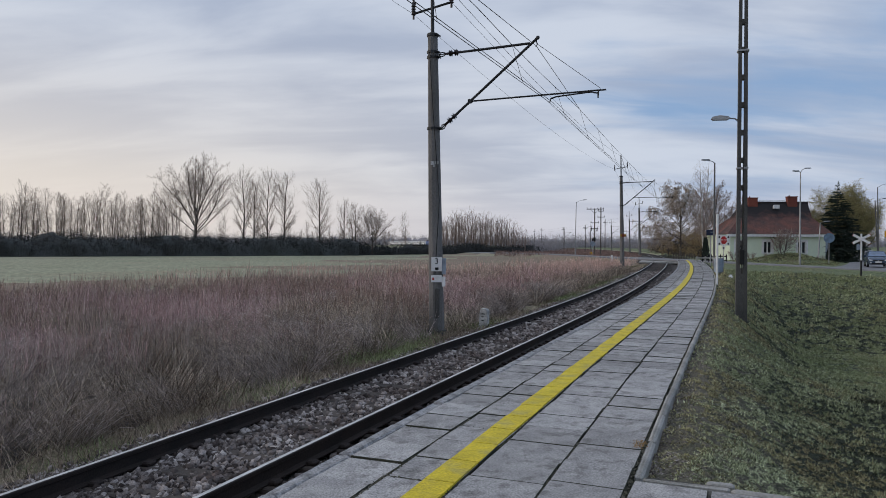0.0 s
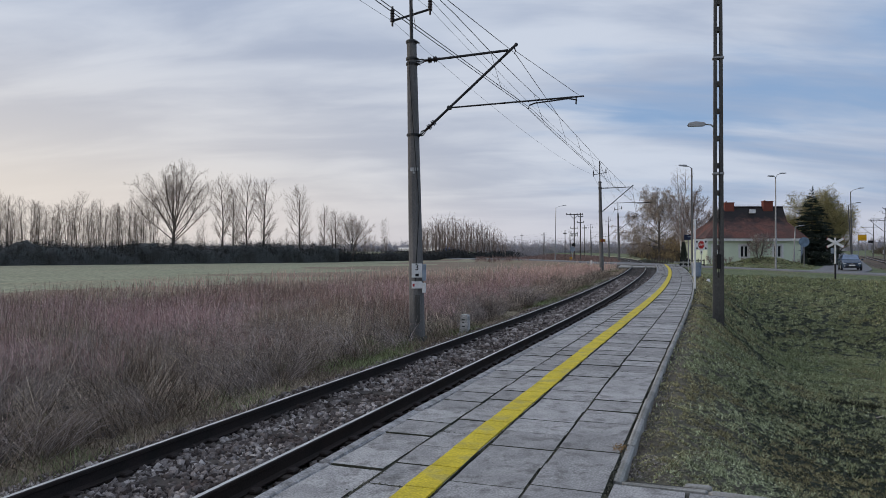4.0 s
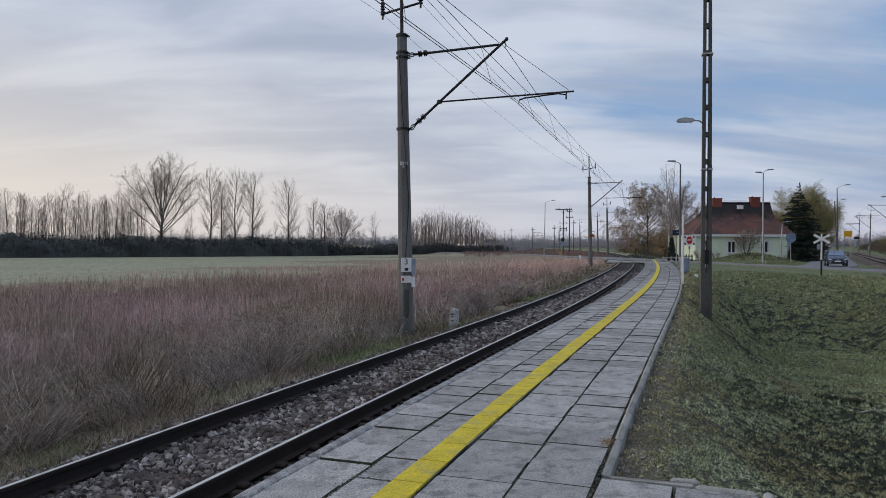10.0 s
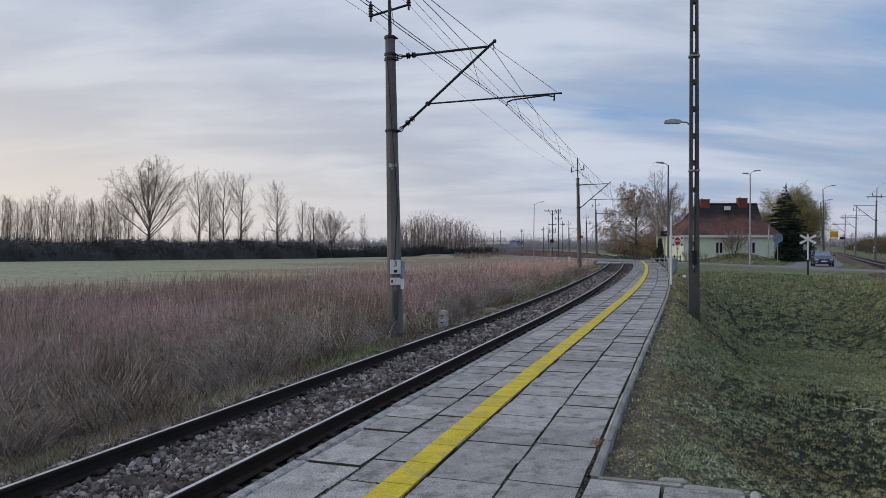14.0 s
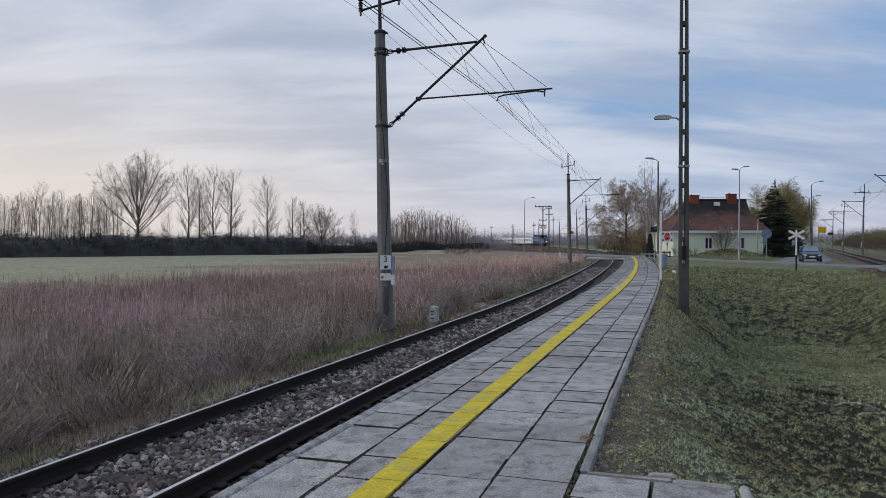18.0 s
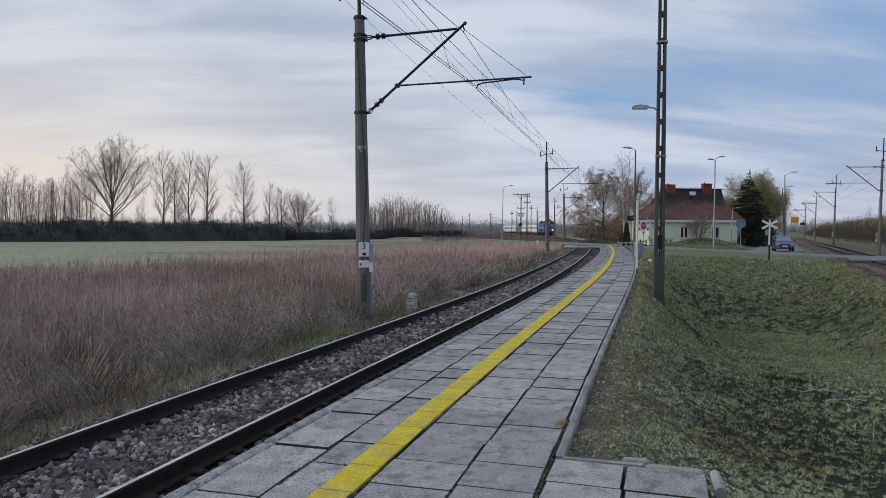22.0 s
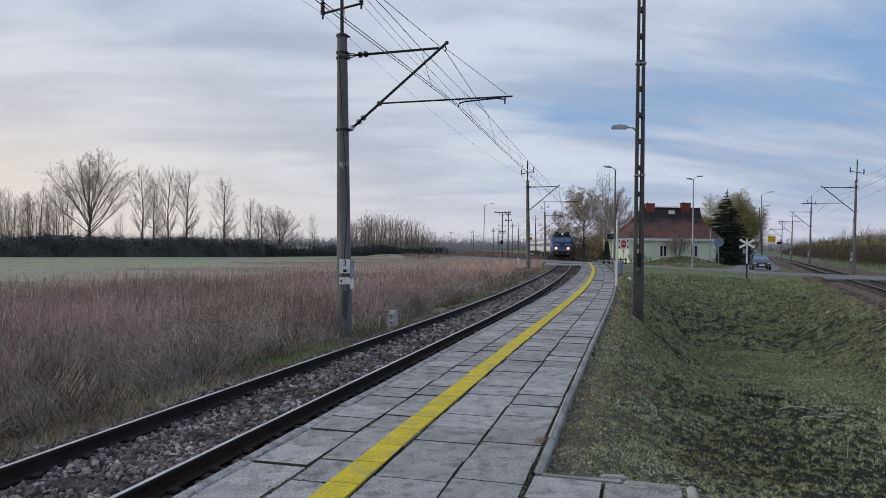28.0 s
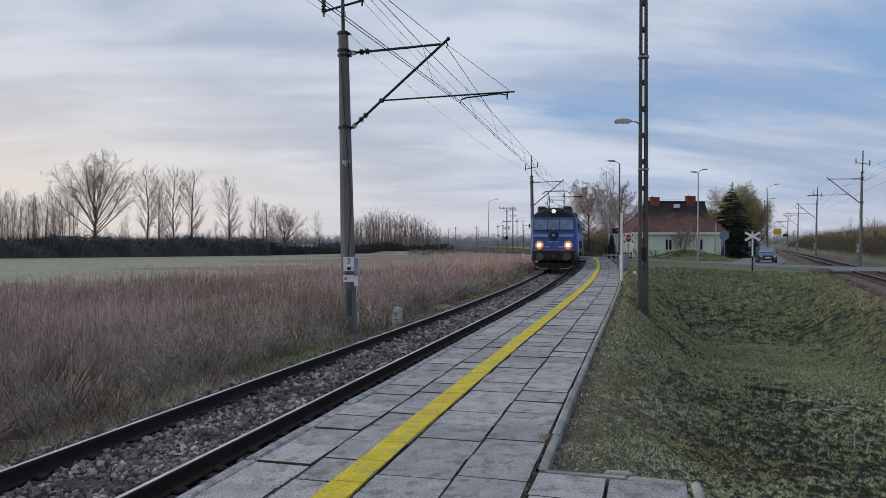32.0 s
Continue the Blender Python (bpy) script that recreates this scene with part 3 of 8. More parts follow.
SIDE = [(32.0, 63.5), (36.5, 69), (42, 79), (52, 98), (80, 152), (180, 345)]


def road_gap(x, y, line):
    best = np.full(np.shape(x), 1e9)
    for a, b in zip(line[:-1], line[1:]):
        ax, ay, dx, dy = a[0], a[1], b[0] - a[0], b[1] - a[1]
        t = np.clip(((x - ax) * dx + (y - ay) * dy) / (dx * dx + dy * dy), 0, 1)
        best = np.minimum(best, np.hypot(x - ax - t * dx, y - ay - t * dy))
    return best


def road_z(x, y):
    return -0.06 - 0.27 * smooth(x, 24, 36) + 0.25 * smooth(x, 48, 70) - 0.45 * smooth(-x, -16, 10) * smooth(y, 90, 130)


def ground_z(x, y):
    shape = np.shape(x)
    x, y = np.ravel(x).astype(float), np.ravel(y).astype(float)
    s, o = to_track(x, y)
    rail = np.interp(s, SS, ZZ)
    left = -0.60 - 0.30 * smooth(-o, 4, 14)
    side_k = smooth(-o, 1.5, 3.2)
    left = np.where(o > -3.6, (rail - 0.31) * (1 - side_k) - 0.60 * side_k, left)
    rx = (x - R_AT.x) * _rn.x + (y - R_AT.y) * _rn.y
    # the hollow between the platform and the other line
    u = np.clip((o - 4.4) / np.maximum(np.maximum(o - 4.4, 0) + np.maximum(-rx - 3.0, 0.01), 0.02), 0, 1)
    deep = np.interp(s, (0, 6, 12, 20, 27, 37, 47, 57), (0.15, 0.22, 0.5, 1.15, 1.65, 1.65, 0.75, 0.0))
    right = -0.02 - 0.24 * smooth(o, 4.3, 5.6)
    right = right * (1 - u) + (R_RISE - 0.28) * u
    right = right - deep * smooth(u, 0.0, 0.32) * (1 - smooth(u, 0.66, 1.0))
    right = np.where(rx > 4, R_RISE - 0.28 + 1.6 * smooth(rx, 6, 16), right)
    z = np.where(o > 4.25, right, np.where(o > 3.2, -0.12, np.where(o > 1.3, -0.6, left)))
    z = np.where((o > -1.6) & (o < 1.4), rail - 0.26, z)
    far = smooth(np.hypot(x, y), 60, 120) * smooth(-rx, 4, 9)
    z = np.where(o > 4.25, z * (1 - far) + far * -0.2, z)
    mound = np.exp(-(((x - 36.0) / 3.9) ** 2 + ((y - 85.5) / 2.4) ** 2))
    z = z + 0.95 * mound
    lump = 0
    for a, q, f in ((0.4, 1.0, 2.6), (1.3, 2.0, 3.4), (2.2, 4.0, 4.3), (2.9, 5.0, 3.0), (0.9, 0.5, 5.2)):
        lump = lump + np.sin((x * math.cos(a) + y * math.sin(a)) * f + q + 1.2 * np.sin(y * 0.7 + q)) / 5
    z = z + np.where(o > 0, 0.014 * smooth(o, 4.6, 6.5) * (x < 60), 0.03 * (o < -4)) * lump
    gap = np.minimum(road_gap(x, y, ROAD), road_gap(x, y, SIDE))
    k = smooth(-gap, -4.6, -3.0)
    z = z * (1 - k) + (road_z(x, y) - 0.10) * k
    return z.reshape(shape)


# ---- ground ----
def make_ground():
    def axis(lo, hi, fine_lo, fine_hi, step):
        a = [fine_lo]
        d = step
        while a[0] > lo:
            d *= 1.16
            a.insert(0, a[0] - d)
        n = int((fine_hi - fine_lo) / step)
        a += [fine_lo + step * (i + 1) for i in range(n)]
        d = step
        while a[-1] < hi:
            d *= 1.16
            a.append(a[-1] + d)
        return np.array(a)
    gx, gy = axis(-2500, 2500, -16, 50, 0.27), axis(-600, 4000, -4, 72, 0.27)
    x, y = np.meshgrid(gx, gy)
    z = ground_z(x, y)
    w, h = len(gx), len(gy)
    i = np.arange(w * h).reshape(h, w)
    f = np.stack([i[:-1, :-1], i[:-1, 1:], i[1:, 1:], i[1:, :-1]], -1).reshape(-1, 4)
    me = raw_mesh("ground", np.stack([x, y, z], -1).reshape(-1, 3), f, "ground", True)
    me.materials.append(M["field"])
    me.materials.append(M["weedsoil"])
    c = np.stack([x, y], -1).reshape(-1, 2)[f[:, 0]]
    s, o = to_track(c[:, 0], c[:, 1])
    me.materials.append(M["drygrass"])
    lim = (c[:, 0] + 18) * 18 - (c[:, 1] - 33) * 14.6
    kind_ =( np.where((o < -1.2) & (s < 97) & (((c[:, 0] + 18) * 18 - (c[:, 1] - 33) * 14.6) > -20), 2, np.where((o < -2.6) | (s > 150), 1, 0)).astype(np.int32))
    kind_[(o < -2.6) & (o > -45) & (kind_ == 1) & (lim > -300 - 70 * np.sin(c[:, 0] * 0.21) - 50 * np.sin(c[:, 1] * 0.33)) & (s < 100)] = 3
    me.materials.append(M["meadow"])
    me.materials.append(M["bank"])
    rx = (c[:, 0] - R_AT.x) * _rn.x + (c[:, 1] - R_AT.y) * _rn.y
    kind_[(kind_ == 1) & (o > -40 - 9 * np.sin(c[:, 1] * 0.2)) & (s > 60) & (s < 230) & (o < -2.6)] = 3
    kind_[(o > 4.25) & ((s > 58) | (road_gap(c[:, 0], c[:, 1], ROAD) < 4.0))] = 4
    kind_[(o > 4.25) & (rx > -2.9 - 0.5 * np.sin(c[:, 1] * 0.9) * np.sin(c[:, 0] * 1.7)) & (rx < 5.2)] = 5
    kind_[(o < -1.2) & (o > -3.5) & (kind_ == 0)] = 2
    me.materials.append(M["vergesoil"])
    me.materials.append(M["kerbsoil"])
    kind_[(o > 4.1) & (o < 5.1) & (s < 40) & (kind_ == 0)] = 7
    kind_[(o < -1.2) & (o > -2.4) & (s < 80)] = 6
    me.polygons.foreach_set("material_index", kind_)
    ob = new("ground", me)
    GROUND.extend((gx, gy, z))
    tagged(ob, "rough meadow and short grass with bare patches", "ground", kind="structure")


GROUND = []
make_ground()


def meshed_z(x, y):
    """Height of the ground sheet itself, between its grid points."""
    gx, gy, z = GROUND
    i, j = np.clip(np.searchsorted(gx, x) - 1, 0, len(gx) - 2), np.clip(np.searchsorted(gy, y) - 1, 0, len(gy) - 2)
    a, b = (x - gx[i]) / (gx[i + 1] - gx[i]), (y - gy[j]) / (gy[j + 1] - gy[j])
    return (z[j, i] * (1 - a) + z[j, i + 1] * a) * (1 - b) + (z[j + 1, i] * (1 - a) + z[j + 1, i + 1] * a) * b


def ribbon(s, offsets, heights, along, closed=False):
    """A strip that follows the line: cross-section points (offset, height), swept."""
    sh = Shape()
    n = len(offsets)
    for v in s:
        for o, z in zip(offsets, heights):
            sh.v.append(tuple(along(v, o, z)))
    m = n if closed else n - 1
    for i in range(len(s) - 1):
        for j in range(m):
            k = (j + 1) % n
            sh.f.append((i * n + j, i * n + k, (i + 1) * n + k, (i + 1) * n + j))
            sh.s.append(0)
    return sh


def rail_shape(s, o, along):
    prof = [(-0.022, 0.0), (0.022, 0.0), (0.036, -0.006), (0.036, -0.035), (0.010, -0.050), (0.010, -0.145), (0.070, -0.160), (0.070, -0.172), (-0.070, -0.172), (-0.070, -0.160), (-0.010, -0.145), (-0.010, -0.050), (-0.036, -0.035), (-0.036, -0.006)]
    sh = ribbon(s, [o + p[0] for p in prof], [p[1] for p in prof], along, True)
    sh.s = [1 if i % len(prof) == 0 else 0 for i in range(len(sh.f))]
    return sh


def track_s():
    return np.concatenate([np.arange(-40, 110, 1.0), np.arange(110, 560, 5.0)])


track = thing("railway_track", "single railway track with worn shiny rails on stone ballast", "railway track", kind="structure")
for o in (-0.753, 0.753):
    part("rail", rail_shape(track_s(), o, lambda s, a, z: on_track(s, a, z)), ["rail", "railtop"], track, "rusty rail with a polished running surface")
bed = ribbon(track_s(), [-2.0, -1.45, -0.9, 0.9, 1.84], [-0.60, -0.29, -0.235, -0.235, -0.27], lambda s, o, z: on_track(s, o, z))
part("ballast_bed", bed, "bed", track, "grey-brown crushed stone bed")
sleeper = Shape().box(-1.3, 1.3, -0.125, 0.125, -0.33, -0.178, 0.015).mesh("sleeper", "sleeper")
clip_me = Shape()
for o in (-0.753, 0.753):
    for q in (-1, 1):
        clip_me.box(o + q * 0.11 - 0.05, o + q * 0.11 + 0.05, -0.06, 0.06, -0.178, -0.13, 0.015)
clip_me = clip_me.mesh("fastening", "rail")
for i in range(150):
    s = -2 + 0.65 * i
    p = on_track(s)
    at = Matrix.Translation(p) @ pose(0, 0, 0, 0, 0, turn_at(s) + random.uniform(-0.8, 0.8))
    ob = part("sleeper", sleeper, None, track, at=at)
    if i < 60:
        part("fastening", clip_me, None, ob)

# the other line
rs = [-75, -40, -20, 0, 30, 80, 160, 400]
side_track = thing("railway_track", "straight single railway track on a low bank beside bushes", "railway track", kind="structure")
for o in (-0.753, 0.753):
    part("rail", rail_shape(rs, o, lambda s, a, z: on_right(s, a, z)), ["rail", "railtop"], side_track, "rusty rail with a polished running surface")
part("ballast_bed", ribbon(rs, [-3.4, -1.9, -0.9, 0.9, 1.9, 3.4], [-0.55, -0.24, -0.2, -0.2, -0.24, -0.5], lambda s, o, z: on_right(s, o, z)), "brownbed", side_track, "brown crushed stone bed")
for i in range(90):
    part("sleeper", sleeper, None, side_track, at=Matrix.Translation(on_right(-25 + 0.65 * i)) @ pose(0, 0, 0, 0, 0, -R_TURN))


# ---- roads ----
def road_strip(line, half, lift=0.0):
    pts = []
    for a, b in zip(line[:-1], line[1:]):
        n = max(1, int(math.hypot(b[0] - a[0], b[1] - a[1]) / 3))
        pts += [(a[0] + (b[0] - a[0]) * i / n, a[1] + (b[1] - a[1]) * i / n) for i in range(n)]
    pts.append(line[-1])
    sm = pts[:]
    for _ in range(6):
        sm = [sm[0]] + [tuple((p[k] + 2 * q[k] + r[k]) / 4 for k in (0, 1)) for p, q, r in zip(sm[:-2], sm[1:-1], sm[2:])] + [sm[-1]]
    sh = Shape()
    for i, (x, y) in enumerate(sm):
        a, b = sm[max(0, i - 1)], sm[min(len(sm) - 1, i + 1)]
        d = Vector((b[0] - a[0], b[1] - a[1], 0)).normalized()
        n = Vector((d.y, -d.x, 0))
        for o, dz in ((-half - 0.12, -0.25), (-half, 0.0), (0, 0.04), (half, 0.0), (half + 0.12, -0.25)):
            p = Vector((x, y, 0)) + n * o
            sh.v.append((p.x, p.y, float(road_z(p.x, p.y)) + dz + lift))
    for i in range(len(sm) - 1):
        for j in range(4):
            k = 5 * i + j
            sh.f.append((k, k + 1, k + 6, k + 5))
            sh.s.append(0)
    return sh


tagged(part("road", road_strip(ROAD[:5], 1.7, -0.02), "asphalt"), "narrow grey field road towards the crossing", "road", kind="structure")
tagged(part("road", road_strip(ROAD[4:], 2.8), "asphalt"), "narrow worn grey asphalt road over the rails", "road", kind="structure")
tagged(part("road", road_strip(SIDE, 2.4, -0.012), "asphalt"), "narrow grey asphalt side road beside the rails", "road", kind="structure")

# crossing panels between and beside the rails
cross = thing("crossing_deck", "pale concrete crossing panels between the rails", "crossing deck", kind="structure")
for s in np.arange(80.0, 91.0, 1.2):
    for a, b in ((-0.68, 0.68), (-2.2, -0.83), (0.83, 2.2)):
        at = Matrix.Translation(on_track(s, 0, -0.002)) @ pose(0, 0, 0, 0, 0, turn_at(s))
        part("panel", Shape().box(a, b, -0.59, 0.59, -0.15, 0.0, 0.012), "kerb", cross, at=at)
for i in range(6):
    s = -2.6 + 1.0 * i
    for a, b in ((-0.68, 0.68), (-2.0, -0.83), (0.83, 2.0)):
        part("panel", Shape().box(a, b, -0.49, 0.49, -0.15, 0.0, 0.012), "asphalt", cross, at=Matrix.Translation(on_right(s, 0, 0.004)) @ pose(0, 0, 0, 0, 0, -R_TURN))

# ---- platform ----
P_END = 84.0
COLS = (1.955, 2.43, 2.985, 3.57, 4.11)
platform = thing("platform", "low railway platform of grey concrete slabs with a yellow line", "platform", kind="structure")
ps = np.arange(-20, P_END + 0.1, 1.0)
part("platform_base", ribbon(ps, [1.86, 1.86, 4.13, 4.13], [-0.75, -0.048, -0.048, -0.6], on_platform), "joint", platform, "dirt and moss in the joints")
part("edge_wall", ribbon(ps, [1.845, 1.845, 1.87], [-0.75, -0.09, -0.09], on_platform), "slab_edge", platform, "weathered concrete platform edge")
edge_rng = random.Random(31)
edge_shapes = []
for k in range(4):
    q = Shape().box(-0.062, 0.058, -0.495, 0.495, -0.12, 0.0, 0.014)
    q.v = [(x_ + edge_rng.uniform(-0.006, 0.006), y_, z_ + edge_rng.uniform(-0.008, 0.004)) for x_, y_, z_ in q.v]
    edge_shapes.append(q.mesh("edge_stone", "slab_edge"))
for k in range(int(P_END + 3)):
    v_ = -2.5 + k
    part("edge_stone", edge_shapes[k % 4], None, platform, at=Matrix.Translation(on_platform(v_, 1.885, edge_rng.uniform(-0.014, 0.0))) @ pose(0, 0, 0, 0, edge_rng.uniform(-2, 2), turn_at(v_) + edge_rng.uniform(-0.4, 0.4)))
ROW = 0.519
ROW_AT = (3.95, 3.65, 3.89, 4.00)      # a joint of each column
ROW_SHIFT = tuple((a + 20) % ROW for a in ROW_AT)


def slab_mesh(w, d, seed):
    r = random.Random(seed)
    j = lambda: r.uniform(-0.006, 0.006)
    sh = Shape().box(-w / 2 + 0.009 + j(), w / 2 - 0.009 + j(), -d / 2 + 0.006 + j() * 0.5, d / 2 - 0.006 + j() * 0.5, -0.06, 0.0, 0.005)
    sh.s = [0 if k == 1 else 1 for k in range(len(sh.f))]      # dirty sides
    return sh.mesh("slab", ["slab", "joint"])


slab_far = Shape()
near_slabs = []
for c in range(4):
    w = COLS[c + 1] - COLS[c]
    shapes = [slab_mesh(w, ROW, 10 * c + k) for k in range(4)]
    shift = ROW_SHIFT[c]
    n = int((P_END + 20) / ROW)
    for i in range(n):
        s = -20 + ROW * (i + 0.5) + shift
        if s > P_END - 0.2:
            continue
        p = on_platform(s, (COLS[c] + COLS[c + 1]) / 2, random.uniform(-0.010, 0.004))
        at = Matrix.Translation(p) @ pose(0, 0, 0, random.uniform(-0.9, 0.9), random.uniform(-0.5, 0.5), turn_at(s) + random.uniform(-0.3, 0.3))
        if 1.0 < s < 34 and len(near_slabs) < 300:
            near_slabs.append((at, shapes[i % 4]))
        else:
            me = shapes[i % 4]
            slab_far.add([at @ v.co for v in me.vertices], [tuple(q.vertices) for q in me.polygons])
            slab_far.s[-len(me.polygons):] = [q.material_index for q in me.polygons]
slabs = part("slabs", slab_far, ["slab", "joint"], platform, "grey concrete paving slabs")
slabs["kind"] = "stuff"

# yellow line: painted on the slabs, so it breaks at their joints
yl = Shape()
for i in range(int((P_END + 20) / ROW)):
    s = -20 + ROW * (i + 0.5) + ROW_SHIFT[1]
    if s > P_END - 0.3:
        continue
    a0, a1 = 2.735 + random.uniform(-0.008, 0.008), 2.968 + random.uniform(-0.006, 0.006)
    q = [on_platform(s - 0.253, a0, 0.009), on_platform(s - 0.253, a1, 0.009), on_platform(s + 0.253, a1, 0.009), on_platform(s + 0.253, a0, 0.009)]
    v = [tuple(p) for p in q] + [(p[0], p[1], -0.01) for p in q]
    yl.add(v, [(0, 1, 2, 3), (0, 4, 5, 1), (1, 5, 6, 2), (2, 6, 7, 3), (3, 7, 4, 0)])
part("safety_line", yl, "yellow", platform, "worn yellow painted safety line")

# kerb along the grass, and the paved corner
kerb_me = Shape().box(-0.035, 0.035, -0.494, 0.494, -0.3, 0.008, 0.020).mesh("kerb", "kerb")
K0 = 4.36
for i in range(int((P_END - K0) / 1.0)):
    s = K0 + 1.0 * (i + 0.5)
    p = on_platform(s, 4.152, random.uniform(-0.012, 0.012))
    part("kerb", kerb_me, None, platform, at=Matrix.Translation(p) @ pose(0, 0, 0, 0, 0, turn_at(s) + random.uniform(-0.6, 0.6)))
rough = random.Random(17)
for a, b in ((4.20, 4.78), (4.79, 5.19)):
    q = Shape().box(a - (a + b) / 2, b - (a + b) / 2, -0.028, 0.028, -0.3, 0.006, 0.016)
    q.v = [(x_ + rough.uniform(-0.008, 0.008), y_ + rough.uniform(-0.008, 0.008), z_ + rough.uniform(-0.01, 0.004)) for x_, y_, z_ in q.v]
    part("kerb", q, "kerb", platform, "cracked kerb stone", at=Matrix.Translation(on_platform(K0 - 0.07 - 0.03 * (a > 4.5), (a + b) / 2, 0.008)) @ pose(0, 0, 0, 0, 0, turn_at(K0) - 2 * (a > 4.5)))
q = Shape().tube((0, -0.15, -0.02), (0, 0.14, 0.0), 0.042, 0.036, 9)
part("kerb", q, "kerb", platform, "broken round-edged kerb stub", at=Matrix.Translation(on_platform(K0 - 0.27, 5.26, -0.012)) @ pose(0, 0, 0, 2, 0, turn_at(K0) + 3))
q = Shape().box(-0.10, 0.09, -0.035, 0.03, -0.04, 0.014, 0.012)
part("kerb", q, "kerb", platform, "broken piece of kerb lying in the grass", at=Matrix.Translation(on_platform(K0 + 0.10, 4.72, -0.03)) @ pose(0, 0, 0, 6, -3, turn_at(K0) - 6))
path = thing("paved_corner", "grey slab paving beside the platform", "paving", kind="structure")
part("paving_base", ribbon(np.arange(-20, 4.2, 0.5), [4.11, 5.21], [-0.05, -0.055], on_platform), "joint", path)
near_path = [slab_mesh(0.52 + 0.03 * k, 0.5, 50 + k) for k in range(2)]
for i in range(40):
    for c in range(2):
        s = K0 - 0.38 - 0.5 * i
        p = on_platform(s, 4.125 + 0.52 * (c + 0.5) + 0.015 * c, random.uniform(-0.012, 0.0) - 0.004 * c)
        part("slab", near_path[c], None, path, at=Matrix.Translation(p) @ pose(0, 0, 0, 0, 0, turn_at(s) - 1.5))


# ---- masts and wires ----
def catenary_mast(at, label):
    mast = thing("catenary_mast", label, "catenary mast", at, "masts along the track")
    lean = -0.16
    body = Shape()
    rings = []
    H, B = 7.55, -0.6
    n = 10
    for k in range(9):
        t = k / 8
        z = B + (H - B) * t
        r = 0.205 + (0.125 - 0.205) * t
        rings.append([(lean * t + r * math.cos(2 * math.pi * (i + .5) / n), r * 1.05 * math.sin(2 * math.pi * (i + .5) / n), z) for i in range(n)])
    for ring in rings:
        body.v += ring
    for k in range(8):
        for i in range(n):
            body.f.append((k * n + i, k * n + (i + 1) % n, (k + 1) * n + (i + 1) % n, (k + 1) * n + i))
            body.s.append(0)
    body.add(rings[-1], [tuple(range(n))])
    part("post", body, "concrete", mast, "tapered grey concrete post")
    x = lambda z: lean * (z - B) / (H - B)
    for z in (7.5, 7.06, 6.93, 5.08):
        r = 0.205 + (0.125 - 0.205) * (z - B) / (H - B) + 0.03
        part("clamp", Shape().tube((x(z), 0, z - 0.03), (x(z), 0, z + 0.03), r, r, 10), "steel", mast)
        part("clamp_bolt", Shape().tube((x(z) + r, -0.13, z), (x(z) + r, 0.13, z), 0.02, n=6), "steel", mast)
    top = Shape().tube((x(7.5), 0, 7.4), (x(7.5) - 0.03, 0, 9.25), 0.05, 0.045, 8)
    top.tube((x(7.5) - 0.55, 0, 8.12), (x(7.5) + 0.52, 0, 8.3), 0.03, n=6)
    part("top_bracket", top, "steel", mast, "dark steel cross bracket")
    for q, z in ((-0.55, 8.1), (0.52, 8.28)):
        ins = Shape()
        for k in range(5):
            ins.tube((x(7.5) + q, 0, z + 0.07 * k), (x(7.5) + q, 0, z + 0.07 * k + 0.045), 0.065, 0.045, 8)
        ins.tube((x(7.5) + q, 0, z - 0.12), (x(7.5) + q, 0, z + 0.4), 0.028, n=6)
        part("insulator", ins, "insulator", mast, "brown ribbed insulator")
    a0, a1 = (x(7.0) + 0.17, 0, 6.98), (2.44, 0, 7.03)
    tip = Vector((2.57, 0, 7.09))
    low = Vector((x(5.1) + 0.19, 0, 5.06))
    part("stay_tube", Shape().tube(Vector(a0) + (Vector(a1) - Vector(a0)) * 0.22, a1, 0.032, n=7), "steel", mast, "dark steel stay tube")
    d = (tip - low).normalized()
    part("bracket_tube", Shape().tube(low + d * 0.55, tip + d * 0.07, 0.035, n=8), "steel", mast, "dark steel diagonal tube")
    for p, q in ((Vector(a0), Vector((1, 0, 0.03))), (low, d)):
        ins = Shape()
        for k in (0, 1, 3, 4):
            c = p + q * (0.30 + 0.05 * k)
            ins.tube(c, c + q * 0.03, 0.085, 0.05, 10)
        ins.tube(p + q * 0.16, p + q * 0.62, 0.032, n=6)
        part("insulator", ins, "insulator", mast, "brown ribbed insulator")
        ring = [p + q * (0.09 + 0.09 * math.cos(a)) + Vector((0, 0, 1)).cross(q).cross(q).normalized() * 0.05 * math.sin(a) for a in np.linspace(0, 6.283, 9)]
        part("link", Shape().path([p + q * -0.17] + ring, 0.017, 5), "steel", mast, "steel link")
    knee = low + (tip - low) * 0.325
    part("steady_tube", Shape().tube(knee, (4.3, 0, 5.75), 0.022, n=6), "steel", mast)
    arm = Shape().path([(4.12, 0, 5.76), (4.11, 0, 5.57), (4.11, 0, 5.68), (3.92, 0, 5.72), (3.1, 0, 5.67), (2.97, 0, 5.63), (2.95, 0, 5.55)], 0.019, 6)
    part("steady_arm", arm, "steel", mast)
    part("drop_wire", Shape().tube((2.63, 0, 6.99), (4.17, 0, 5.79), 0.006, n=4), "wire", mast)
    part("base_collar", Shape().tube((0.0, 0, -0.5), (0.0, 0, -0.13), 0.30, 0.24, 10), "darkconcrete", mast, "dark rough concrete collar")
    part("end_cap", Shape().ball(tuple(tip + d * 0.09), 0.05, 8, 5), "steel", mast)
    part("pivot", Shape().tube(knee + Vector((0, -0.05, 0)), knee + Vector((0, 0.05, 0)), 0.055, n=8), "steel", mast)
